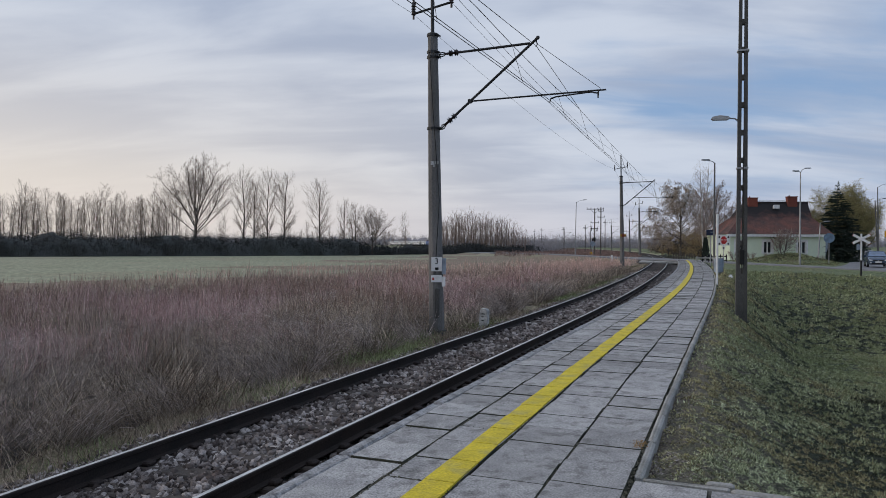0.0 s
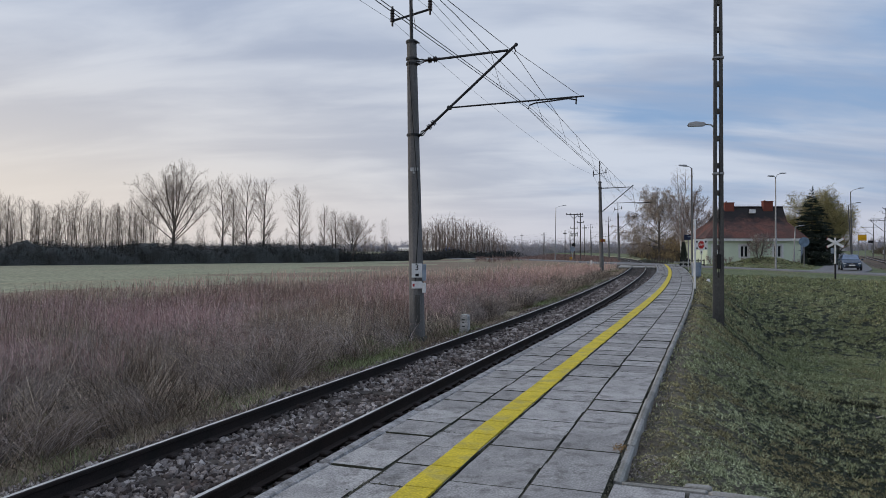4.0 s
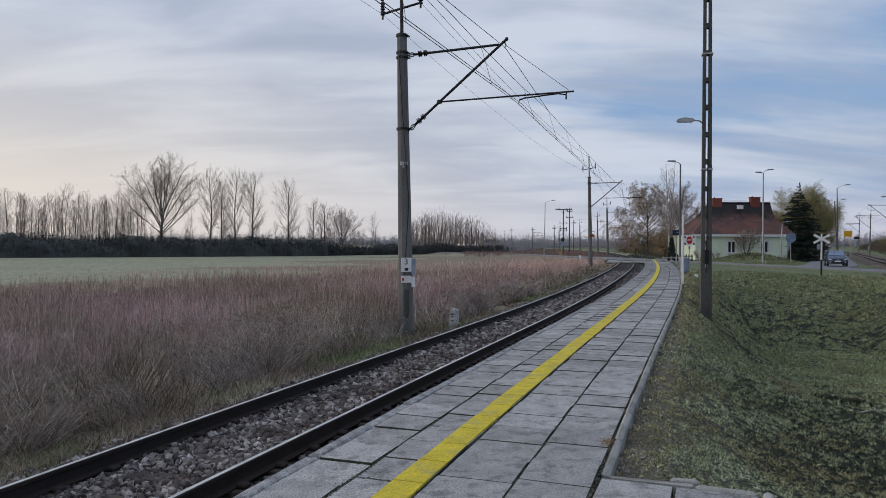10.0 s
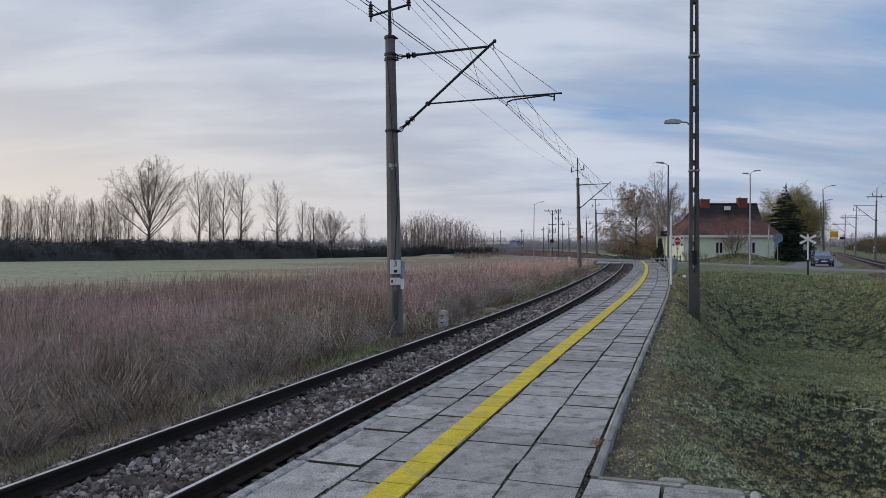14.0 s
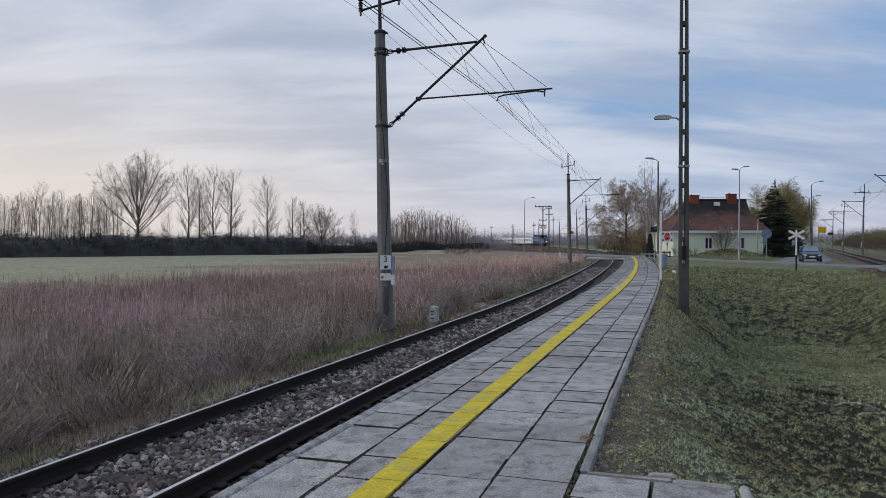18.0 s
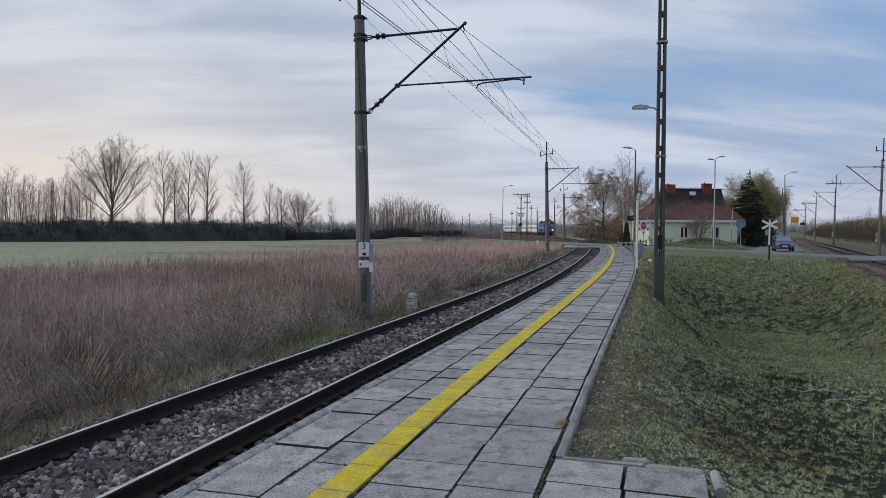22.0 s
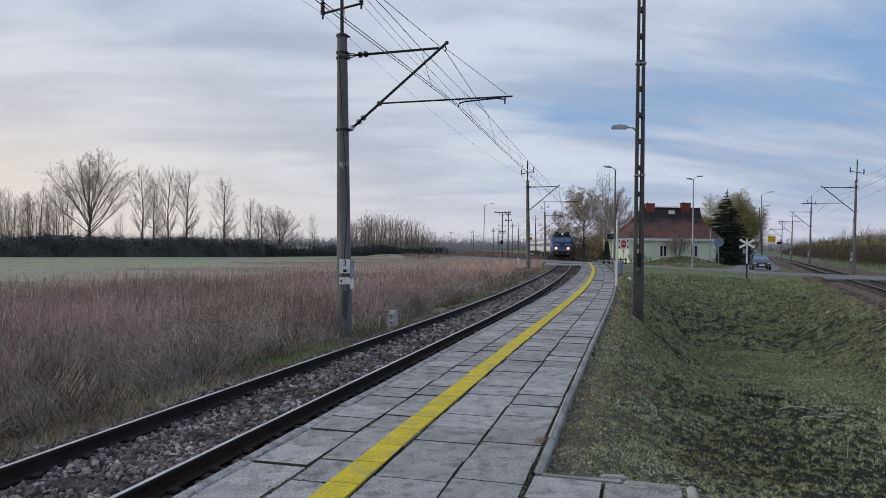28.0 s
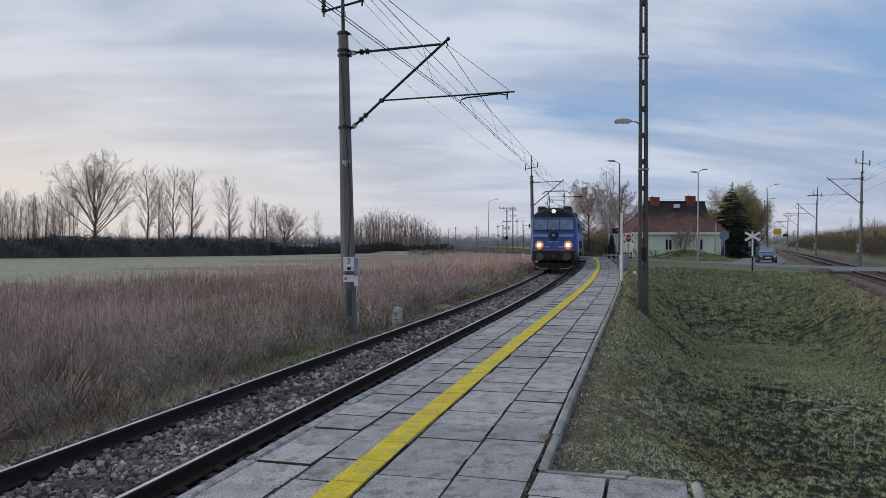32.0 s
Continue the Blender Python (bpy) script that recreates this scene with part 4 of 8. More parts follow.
    part("hanger", Shape().path([tip + d * 0.02, tip + Vector((0.06, 0, -0.1)), tip + Vector((0.02, 0, -0.16))], 0.018, 5), "steel", mast)
    part("cable", Shape().path([(x(7) - .02, -0.17, 7.0), (x(5) + .05, -0.21, 5.6), (0.02, -0.2, 4.6), (0.12, -0.17, 3.2), (0.02, -0.21, 1.2)], 0.012, 4), "black", mast)
    return mast


# the mast's own x axis points across the track
MAST_S, MAST_O = 16.0, -2.45
base = on_track(MAST_S, MAST_O)
mast_1 = catenary_mast(Matrix.Translation((-1.2, 18.35, -0.40)) @ pose(0, 0, 0, 0, 0, turn_at(16)), "tapered concrete catenary mast with steel bracket and number plates")
MAST_AT = {16.0: mast_1.matrix_basis.copy()}
MASTS = [16.0, 62.5, 112.0, 160.0, 208.0, 256.0, 306.0, 360.0, -35.0]
for s in MASTS[1:]:
    p = on_track(s, -2.55, -0.04)
    if s == 62.5:
        p = Vector((12.1, 62.4, -0.22))
    MAST_AT[s] = Matrix.Translation(p) @ pose(0, 0, 0, 0, 0, turn_at(s)) @ Matrix.Diagonal((1, 1, 1.045 if s == 62.5 else 1.0, 1))
    m = copy_thing(mast_1, MAST_AT[s])
    tagged(m, "tapered concrete catenary mast with steel bracket")


def wire(name, label, pts, r):
    ob = part(name, Shape().path(pts, r, 4), "wire")
    return tagged(ob, label, "wire")


# wires run from bracket to bracket; heights and reaches in the masts' own space
order = sorted(MAST_AT)
N_SPAN = 22
for sa, sb in zip(order[:-1], order[1:]):
    ma, mb = MAST_AT[sa], MAST_AT[sb]

    def span(local, sag, shift=0.0):
        pa, pb = ma @ (Vector(local) - Vector((shift * (sa < 0), 0, 0))), mb @ Vector(local)
        out = []
        for i in range(N_SPAN + 1):
            t = i / N_SPAN
            p = pa.lerp(pb, t)
            p.z -= sag * 4 * t * (1 - t)
            out.append(tuple(p))
        return out

    far = (mb.translation - ma.translation).length
    mess = [Vector(p) for p in span((2.66, 0, 6.33), 0.16)]
    for i, p in enumerate(mess):
        p.z += 0.20 * float(smooth(min(i, N_SPAN - i) * far / N_SPAN, 0.0, 6.2))
    mess = [tuple(p) for p in mess]
    con = [span((2.95 + k, 0, 5.54), 0.12, 0.9) for k in (0.0, 0.07)]
    wire("messenger_wire", "thin dark messenger wire above the track", mess, 0.009)
    for c in con:
        wire("contact_wire", "thin dark contact wire above the track", c, 0.008)
    wire("feeder_wire", "thin dark feeder wire between the masts", span((-0.72, 0, 8.12), 0.5), 0.0055)
    wire("feeder_wire", "thin dark feeder wire between the masts", span((0.36, 0, 8.3), 0.5), 0.006)
    wire("earth_wire", "dark wire between the tops of the masts", span((-0.2, 0, 9.2), 0.5), 0.009)
    for m, e in ((ma, 3), (mb, N_SPAN - 3)):
        wire("stitch_wire", "thin stitch wire holding up the messenger wire", [tuple(m @ Vector((2.60, 0, 6.95))), mess[e]], 0.009)
    for k in range(1, N_SPAN, 2):
        wire("dropper", "thin dropper wire holding the contact wire", [mess[k], con[0][k]], 0.0045)


# lattice post with a lamp
def lattice_post(at):
    post = thing("lamp_post", "tall dark concrete lattice post with a platform lamp", "lamp post", at)
    H, B = 12.5, -0.5
    for q in (-1, 1):
        sh = Shape()
        n = 1
        for k in range(n):
            z0, z1 = B + (H - B) * k / n, B + (H - B) * (k + 1) / n
            g = lambda z: 0.096 + (0.060 - 0.096) * (z - B) / (H - B)
            w = lambda z: 0.105 + (0.064 - 0.105) * (z - B) / (H - B)
            a, b = g(z0), g(z1)
            v = [(q * a - w(z0) * .5, -0.1, z0), (q * a + w(z0) * .5, -0.1, z0), (q * a + w(z0) * .5, 0.1, z0), (q * a - w(z0) * .5, 0.1, z0),
                 (q * b - w(z1) * .5, -0.1, z1), (q * b + w(z1) * .5, -0.1, z1), (q * b + w(z1) * .5, 0.1, z1), (q * b - w(z1) * .5, 0.1, z1)]
            sh.add(v, [(0, 1, 5, 4), (1, 2, 6, 5), (2, 3, 7, 6), (3, 0, 4, 7)])
        part("leg", sh, "darkconcrete", post)
    part("foot", Shape().box(-0.06, 0.06, -0.09, 0.09, B, 1.35, 0.01), "darkconcrete", post)
    z = 1.35
    web = 0
    while z < 12:
        h = 0.62
        g = 0.16 + (0.09 - 0.16) * (z - B) / (H - B)
        part("web", Shape().box(-0.05, 0.05, -0.085, 0.085, z + h, z + h + 0.14, 0.01), "darkconcrete", post)
        z += h + 0.14
    part("band", Shape().box(-0.15, 0.15, -0.112, 0.112, 4.07, 4.13, 0.01), "zinc", post, "pale steel band")
    part("band", Shape().box(-0.15, 0.15, -0.115, 0.115, 7.3, 7.36, 0.01), "zinc", post, "pale steel band")
    arm = Shape().path([(-0.1, -0.05, 5.38), (-0.2, -0.05, 5.47), (-0.40, -0.05, 5.49)], 0.022, 6)
    part("lamp_arm", arm, "zinc", post)
    head = Shape().prism([(-0.82, 5.48), (-0.78, 5.45), (-0.40, 5.44), (-0.32, 5.49), (-0.38, 5.54), (-0.60, 5.57), (-0.78, 5.54)], "y", -0.13, 0.03)
    part("lamp_head", head, "zinc", post, "grey street lamp head")
    part("switch_box", Shape().box(-0.06, 0.06, -0.16, -0.1, 1.45, 1.85, 0.01), "black", post, "small black switch box")
    part("cable", Shape().path([(0.0, -0.12, 1.2), (0.0, -0.12, 1.5), (0.02, -0.12, 5.0)], 0.012, 4), "black", post)
    return post


lattice_post(Matrix.Translation((7.11, 20.02, -0.28)) @ pose(0, 0, 0, 0, 0, -14))


def street_lamp(at, H, arms, label, lean=0.0):
    lamp = thing("street_lamp", label, "street lamp", at, "street lamps")
    part("pole", Shape().tube((0, 0, -0.2), (lean, 0, H), 0.10, 0.055, 10), "concrete" if "concrete" in label else "zinc", lamp)
    for a, rise in arms:
        part("lamp_arm", Shape().path([(lean, 0, H - 0.05), (lean + a * 0.5, 0, H + rise * 0.7), (lean + a, 0, H + rise)], 0.03, 6), "zinc", lamp)
        d = 1 if a > 0 else -1
        hd = Shape().prism([(lean + a, H + rise - 0.03), (lean + a + d * 0.7, H + rise + 0.05), (lean + a + d * 0.66, H + rise + 0.13), (lean + a + d * 0.1, H + rise + 0.12)], "y", -0.13, 0.13)
        part("lamp_head", hd, "zinc", lamp, "grey street lamp head")
    return lamp


street_lamp(Matrix.Translation((32.46, 74.68, -0.25)), 9.5, ((-0.12, 0.02), (0.35, 0.3)), "tall grey street lamp with two heads")
street_lamp(Matrix.Translation((18.5, 58.0, 0.0)), 8.3, ((-0.35, 0.15),), "tall dark concrete street lamp at the platform")
street_lamp(Matrix.Translation((15.95, 124.0, -0.5)), 9.5, ((1.1, 0.35),), "tall grey street lamp beside the road", 0.15)
street_lamp(Matrix.Translation((50.5, 93.6, -0.2)), 9.4, ((1.0, 0.4),), "tall concrete street lamp beside the road", -0.2)
street_lamp(Matrix.Translation((52.2, 96.8, -0.2)), 7.9, ((0.9, 0.2),), "tall concrete street lamp beside the road", -0.5)
street_lamp(Matrix.Translation((39.5, 86.0, -0.2)), 4.6, ((0.4, 0.1),), "short grey street lamp beside the house", 0.2)


# ---- house ----
def make_house():
    house = thing("house", "single-storey pale green house with brown tiled hip roof", "house", pose(36.6, 92.0, -0.25, 0, 0, 1))
    w, l, d, e = 6.9, 5.3, 8.5, 3.35
    wall = Shape()
    holes = [(-1.15, -0.05), (3.1, 4.2), (-4.6, -3.5)]
    zs = (0.9, 2.5)
    xs = [-l] + [v for h in sorted(holes) for v in h] + [w]
    for i in range(0, len(xs) - 1):
        a, b = xs[i], xs[i + 1]
        if (a, b) in holes:
            wall.box(a, b, 0, 0.35, -0.3, zs[0])
            wall.box(a, b, 0, 0.35, zs[1], e)
        else:
            wall.box(a, b, 0, 0.35, -0.3, e)
    wall.box(-l, -l + 0.35, 0.35, d, -0.3, e)
    wall.box(w - 0.35, w, 0.35, d, -0.3, e)
    wall.box(-l, w, d, d + 0.35, -0.3, e)
    part("wall", wall, "plaster", house, "pale green plastered wall")
    part("corner_strip", Shape().box(w - 0.3, w + 0.03, -0.03, 0.3, -0.3, e - 0.3, 0.01), "signback", house, "pale blue-grey corner strip")
    part("cornice", Shape().box(-l - 0.45, w + 0.45, -0.45, -0.28, e - 0.32, e + 0.03, 0.02), "white", house, "white eaves board")
    part("soffit", Shape().box(-l - 0.45, w + 0.45, -0.28, 0.0, e - 0.05, e, 0), "white", house)
    for a, b in holes:
        win = part("window", Shape().box(a, b, 0.12, 0.14, zs[0], zs[1]), "glass", house, "white-framed window")
        fr = Shape()
        fr.box(a, a + 0.13, 0.04, 0.16, zs[0], zs[1], 0.01).box(b - 0.13, b, 0.04, 0.16, zs[0], zs[1], 0.01)
        fr.box(a + 0.13, b - 0.13, 0.04, 0.16, zs[0], zs[0] + 0.13, 0.01).box(a + 0.13, b - 0.13, 0.04, 0.16, zs[1] - 0.13, zs[1], 0.01)
        fr.box((a + b) / 2 - 0.08, (a + b) / 2 + 0.08, 0.05, 0.15, zs[0] + 0.13, zs[1] - 0.13, 0.01)
        part("frame", fr, "white", win)
        part("sill", Shape().box(a - 0.12, b + 0.12, -0.08, 0.12, zs[0] - 0.08, zs[0], 0.01), "white", win)
        sur = Shape().box(a - 0.2, a, -0.03, 0.05, zs[0], zs[1] + 0.2, 0.005).box(b, b + 0.2, -0.03, 0.05, zs[0], zs[1] + 0.2, 0.005).box(a, b, -0.03, 0.05, zs[1], zs[1] + 0.2, 0.005)
        part("surround", sur, "white", win)
    # roof: flared hips, short steep top
    R = 7.62
    E = [(-l - 0.5, -0.5), (w + 0.5, -0.5), (w + 0.5, d + 0.5), (-l - 0.5, d + 0.5)]
    g = 0.5 + (d / 2) * 0.58
    K = [(-3.2, g - 0.5), (6.05, g - 0.5), (6.05, d + 0.5 - g), (-3.2, d + 0.5 - g)]
    T = [(-2.1, d / 2), (6.3, d / 2)]
    roof = Shape()
    v = [(*p, e + 0.02) for p in E] + [(*p, e + 2.25) for p in K] + [(T[0][0], T[0][1], R), (T[1][0], T[1][1], R)]
    roof.add(v, [(0, 1, 5, 4), (1, 2, 6, 5), (2, 3, 7, 6), (3, 0, 4, 7), (0, 3, 2, 1)])
    roof.add(v, [(4, 5, 9, 8), (5, 6, 9), (6, 7, 8, 9), (7, 4, 8)], 1)
    roof_ob = part("roof", roof, ["blacktoproof", "blacktoproof"], house, "brown clay tile roof, blotched and blackish towards the ridge")
    part("ridge", Shape().tube((T[0][0], d / 2, R), (T[1][0], d / 2, R), 0.14, n=8), "darktile", roof_ob)
    for x0, h in ((-1.0, 8.25), (4.15, 8.42)):
        ch = part("chimney", Shape().box(x0 - 0.62, x0 + 0.62, d / 2 - 0.5, d / 2 + 0.2, 6.4, h - 0.1, 0.01), "brick", roof_ob, "red brick chimney")
        part("chimney_cap", Shape().box(x0 - 0.68, x0 + 0.68, d / 2 - 0.56, d / 2 + 0.26, h - 0.1, h, 0.01), "brick", house)
        part("pot", Shape().tube((x0 - 0.3, d / 2 - 0.15, h), (x0 - 0.3, d / 2 - 0.15, h + 0.16), 0.09, 0.08, 8), "brick", house)
    part("skylight", Shape().box(1.4, 2.15, 2.95, 3.3, 6.75, 7.25, 0.02), "white", house, "small white roof window with a frame")
    part("walkway", Shape().path([(-0.4, d / 2 - 0.3, R + 0.28), (3.2, d / 2 - 0.3, R + 0.28)], 0.025, 5), "zinc", house, "thin steel walkway rail")


make_house()


# ---- trees ----
M["drytwig"] = material("dry_scrub", (0.16, 0.13, 0.095), 0.95, var=0.35, scale=0.3, fine=4, bump=0.6, depth=0.1, tint=(0.10, 0.08, 0.06), island=0.4)
M["willowgrey"] = material("grey_willow_twigs", (0.40, 0.34, 0.26), 0.95, var=0.2, scale=1, fine=8, bump=0, tint=(0.29, 0.23, 0.185), island=0.35)
M["bankwood"] = material("bank_twigs", (0.22, 0.205, 0.20), 0.95, var=0.25, scale=0.3, fine=4, bump=0.4, depth=0.1, tint=(0.13, 0.115, 0.11), island=0.35)
M["olive"] = material("olive_scrub", (0.19, 0.172, 0.09), 0.95, var=0.35, scale=0.3, fine=4, bump=0.6, depth=0.1, tint=(0.11, 0.095, 0.055), island=0.4)


class Twigs:
    """Tapered three-sided tubes, gathered as arrays."""

    def __init__(self):
        self.a, self.b, self.r = [], [], []

    def seg(self, a, b, r0, r1):
        self.a.append(a)
        self.b.append(b)
        self.r.append((r0, r1))

    def arrays(self, n=3):
        a, b, r = np.array(self.a), np.array(self.b), np.array(self.r)
        d = b - a
        d /= np.maximum(np.linalg.norm(d, axis=1, keepdims=True), 1e-6)
        ref = np.where(np.abs(d[:, 2:3]) < 0.9, np.array([[0, 0, 1.0]]), np.array([[1.0, 0, 0]]))
        u = np.cross(d, ref)
        u /= np.linalg.norm(u, axis=1, keepdims=True)
        w = np.cross(d, u)
        ang = 2 * np.pi * np.arange(n) / n
        off = np.cos(ang)[None, :, None] * u[:, None] + np.sin(ang)[None, :, None] * w[:, None]
        v = np.concatenate([a[:, None] + off * r[:, 0, None, None], b[:, None] + off * r[:, 1, None, None]], 1)
        k = np.arange(len(a))[:, None, None] * (2 * n)
        i = np.arange(n)
        q = np.stack([i, (i + 1) % n, n + (i + 1) % n, n + i], -1)[None] + k
        v, q = v.reshape(-1, 3), q.reshape(-1, 4)
        # pieces that follow one another share the ring between them
        same = np.zeros(len(a), bool)
        same[1:] = np.all(np.abs(a[1:] - b[:-1]) < 1e-9, axis=1) & np.all(ref[1:] == ref[:-1], axis=1)
        where = np.arange(len(v)).reshape(-1, 2, n)
        where[same, 0] = where[np.nonzero(same)[0] - 1, 1]
        q = where.reshape(-1)[q]
        used, q = np.unique(q, return_inverse=True)
        return v[used], q.reshape(-1, 4)


def rnd_dir(rng, d, spread):
    v = np.array(d) + rng.normal(0, spread, 3)
    return v / np.linalg.norm(v)


def grow(tw_big, tw_fine, rng, p, d, length, r, level, spec):
    """A branch of several pieces with side shoots; spec: shape numbers by level."""
    n = spec["pieces"][level]
    last = level == len(spec["pieces"]) - 1
    kids = spec["kids"][level] if not last else 0
    step = length / n
    at = np.array(p, float)
    d = np.array(d, float)
    out = tw_big if level <= spec["big"] else tw_fine
    first = 0 if last else spec["bare"][level]
    marks = []
    for i in range(n):
        r0, r1 = r * (1 - 0.8 * i / n), r * (1 - 0.8 * (i + 1) / n)
        nd = rnd_dir(rng, d + np.array([0, 0, spec["lift"][level]]), spec["wiggle"][level])
        q = at + nd * step
        out.seg(at, q, r0, r1)
        marks.append((at, q, nd, r1))
        at, d = q, nd
    for k in range(kids):
        t = first + (1 - first) * (k + rng.random()) / kids
        i = min(n - 1, int(t * n))
        a, q, nd, rr = marks[i]
        f = t * n - i
        base = a + (q - a) * f
        side = rng.normal(0, 1, 3)
        side -= nd * side.dot(nd)
        side /= np.linalg.norm(side)
        ang = math.radians(rng.normal(spec["angle"][level], 8))
        cd = nd * math.cos(ang) + side * math.sin(ang)
        cl = spec["ratio"][level] * length * (1.15 - spec["taper"] * t) * rng.uniform(0.75, 1.2)
        if level == 0 and "oval" in spec:
            cl *= spec["oval"] + (1 - spec["oval"]) * math.sin(math.pi * min(1.0, 0.1 + 0.86 * (t - first) / (1 - first)))
        grow(tw_big, tw_fine, rng, base, cd, cl, max(rr * 0.62, spec["thin"]), level + 1, spec)


SPEC_OAK = dict(pieces=(5, 5, 4, 3, 2), kids=(12, 9, 8, 5), bare=(0.18, 0.25, 0.2, 0.1), lift=(0.0, 0.16, 0.12, 0.05, 0), wiggle=(0.05, 0.11, 0.15, 0.2, 0.2), angle=(38, 34, 36, 40), ratio=(0.78, 0.5, 0.48, 0.5), taper=0.45, big=1, thin=0.012)
SPEC_POPLAR = dict(pieces=(9, 4, 3, 2), kids=(26, 9, 6), bare=(0.24, 0.15, 0.1), lift=(0.05, 0.15, 0.10, 0.04), wiggle=(0.03, 0.08, 0.14, 0.2), angle=(44, 32, 38), ratio=(0.37, 0.48, 0.5), taper=0.5, big=0, thin=0.010, oval=0.5)
SPEC_SLIM = dict(pieces=(7, 3, 2), kids=(18, 9), bare=(0.22, 0.1), lift=(0.05, 0.12, 0.08), wiggle=(0.05, 0.14, 0.2), angle=(42, 38), ratio=(0.27, 0.52), taper=0.45, big=0, thin=0.014, oval=0.5)
SPEC_BROAD = dict(pieces=(8, 7, 5, 4, 2), kids=(17, 11, 9, 5), bare=(0.27, 0.22, 0.15, 0.1), lift=(0.02, 0.15, 0.10, 0.05, 0), wiggle=(0.03, 0.07, 0.12, 0.17, 0.2), angle=(46, 36, 38, 42), ratio=(0.56, 0.42, 0.46, 0.5), taper=0.62, big=1, thin=0.010)
SPEC_BUSH = dict(pieces=(4, 3, 3), kids=(8, 6), bare=(0.15, 0.1), lift=(0.1, 0.1, 0.05), wiggle=(0.12, 0.16, 0.2), angle=(30, 36), ratio=(0.55, 0.5), taper=0.5, big=-1, thin=0.018)
SPEC_BIRCH = dict(pieces=(10, 4, 4), kids=(34, 9), bare=(0.2, 0.1), lift=(0.05, 0.05, -0.35), wiggle=(0.03, 0.1, 0.12), angle=(42, 50), ratio=(0.26, 0.6), taper=0.7, big=0, thin=0.014)


def tree_meshes(name, seed, height, radius, spec, bark, twig, stems=1, fork=0.0, spread=0.0, width=1.0):
    rng = np.random.default_rng(seed)
    big, fine = Twigs(), Twigs()
    for k in range(stems):
        a = 2 * math.pi * (k + rng.random() * 0.5) / max(1, stems)
        d = np.array([math.sin(a) * spread, math.cos(a) * spread, 1.0])
        grow(big, fine, rng, (0.1 * math.sin(a) * (stems > 1), 0.1 * math.cos(a) * (stems > 1), 0), d / np.linalg.norm(d), height * rng.uniform(0.85, 1.0) if stems > 1 else height, radius, 0, spec)
    out = []
    for tw, mat, n in ((big, bark, 6), (fine, twig, 3)):
        if not tw.a:
            out.append(None)
            continue
        v, f = tw.arrays(n)
        v[:, :2] *= width
        out.append(raw_mesh(name, v, f, mat))
    return out


def plant_tree(name, meshes, label, category, at, group=""):
    t = thing(name, label, category, at, group)
    if meshes[0]:
        part("trunk", meshes[0], None, t)
    part("crown", meshes[1], None, t)
    return t




BROAD_LIMBS = dict(SPEC_BROAD, kids=(0, 15, 9, 5), bare=(0, 0.3, 0.15, 0.1), lift=(0, 0.05, 0.08, 0.04, 0), ratio=(0, 0.34, 0.46, 0.5))


def dome_tree(name, seed, top, reach, mid, spec=BROAD_LIMBS, low=4.6, high=10.1, limbs=24, girth=0.52, flat=60, bark="bark", twig="twig"):
    """A leader with limbs all round it, each as long as a dome-shaped crown allows."""
    rng = np.random.default_rng(seed)
    big, fine = Twigs(), Twigs()
    hs = np.linspace(-0.5, high + 0.9, 6)
    pts = [np.array([0.15 * math.sin(k * 1.9), 0.12 * math.cos(k * 1.3), h]) for k, h in enumerate(hs)]
    for k in range(5):
        big.seg(pts[k], pts[k + 1], girth * (1 - 0.17 * k), girth * (0.83 - 0.17 * k))
    for k in range(limbs):
        t = k / (limbs - 1)
        at = np.array([0.1, 0, low + (high - low) * t])
        tilt = radians(8 + (flat - 8) * (1 - t) ** 0.6 + rng.normal(0, 4))
        a = 2.4 * k + rng.normal(0, 0.15)
        d = np.array([math.sin(tilt) * math.cos(a), math.sin(tilt) * math.sin(a), math.cos(tilt)])
        lo = 1.0
        while lo < 20:
            p = at + d * lo
            if (p[0] ** 2 + p[1] ** 2) / reach ** 2 + ((p[2] - mid) / (top - mid)) ** 2 > 1:
                break
            lo += 0.2
        grow(big, fine, rng, at, d, lo * rng.uniform(0.8, 0.98), girth * (0.25 - 0.08 * t), 1, spec)
    out = []
    for tw, mat, k in ((big, bark, 6), (fine, twig, 3)):
        v, f = tw.arrays(k)
        out.append(raw_mesh(name, v, f, mat))
    return out


BIG = dome_tree("broad_tree", 6, 20.6, 9.6, 12.6, low=2.6, high=9.0, limbs=30, flat=64)
POP = [tree_meshes("poplar", 20 + k, 17.0, 0.24, SPEC_POPLAR, "bark", "twig", width=1.0) for k in range(3)]
M["paletwig"] = material("pale_twigs", (0.35, 0.29, 0.25), 0.95, var=0.2, scale=0.3, fine=4, bump=0, tint=(0.27, 0.21, 0.175), island=0.3)
SLIM = [tree_meshes("alder", 40 + k, 12.0, 0.085, SPEC_SLIM, "bark", "paletwig", stems=2, spread=0.06, width=0.9) for k in range(3)]


BUSHY = [tree_meshes("bushy_tree", 46 + k, 8.0, 0.10, dict(SPEC_SLIM, kids=(9, 5), bare=(0.25, 0.1), ratio=(0.34, 0.5), thin=0.012), "twig", "paletwig", stems=3, spread=0.2) for k in range(2)]


def ray_place(turn, dist):
    a = radians(turn)
    return dist * math.sin(a), dist * math.cos(a)


def by_turn(name, meshes, turn, dist, scale, label, spin=0, group="", z=None):
    x, y = ray_place(turn, dist)
    z = float(ground_z(np.array([x]), np.array([y]))[0]) if z is None else z
    t = plant_tree(name, meshes, label, "tree", pose(x, y, z - 0.1, 0, 0, spin) @ Matrix.Diagonal((*scale, 1)), group)
    t.scale = scale
    return t


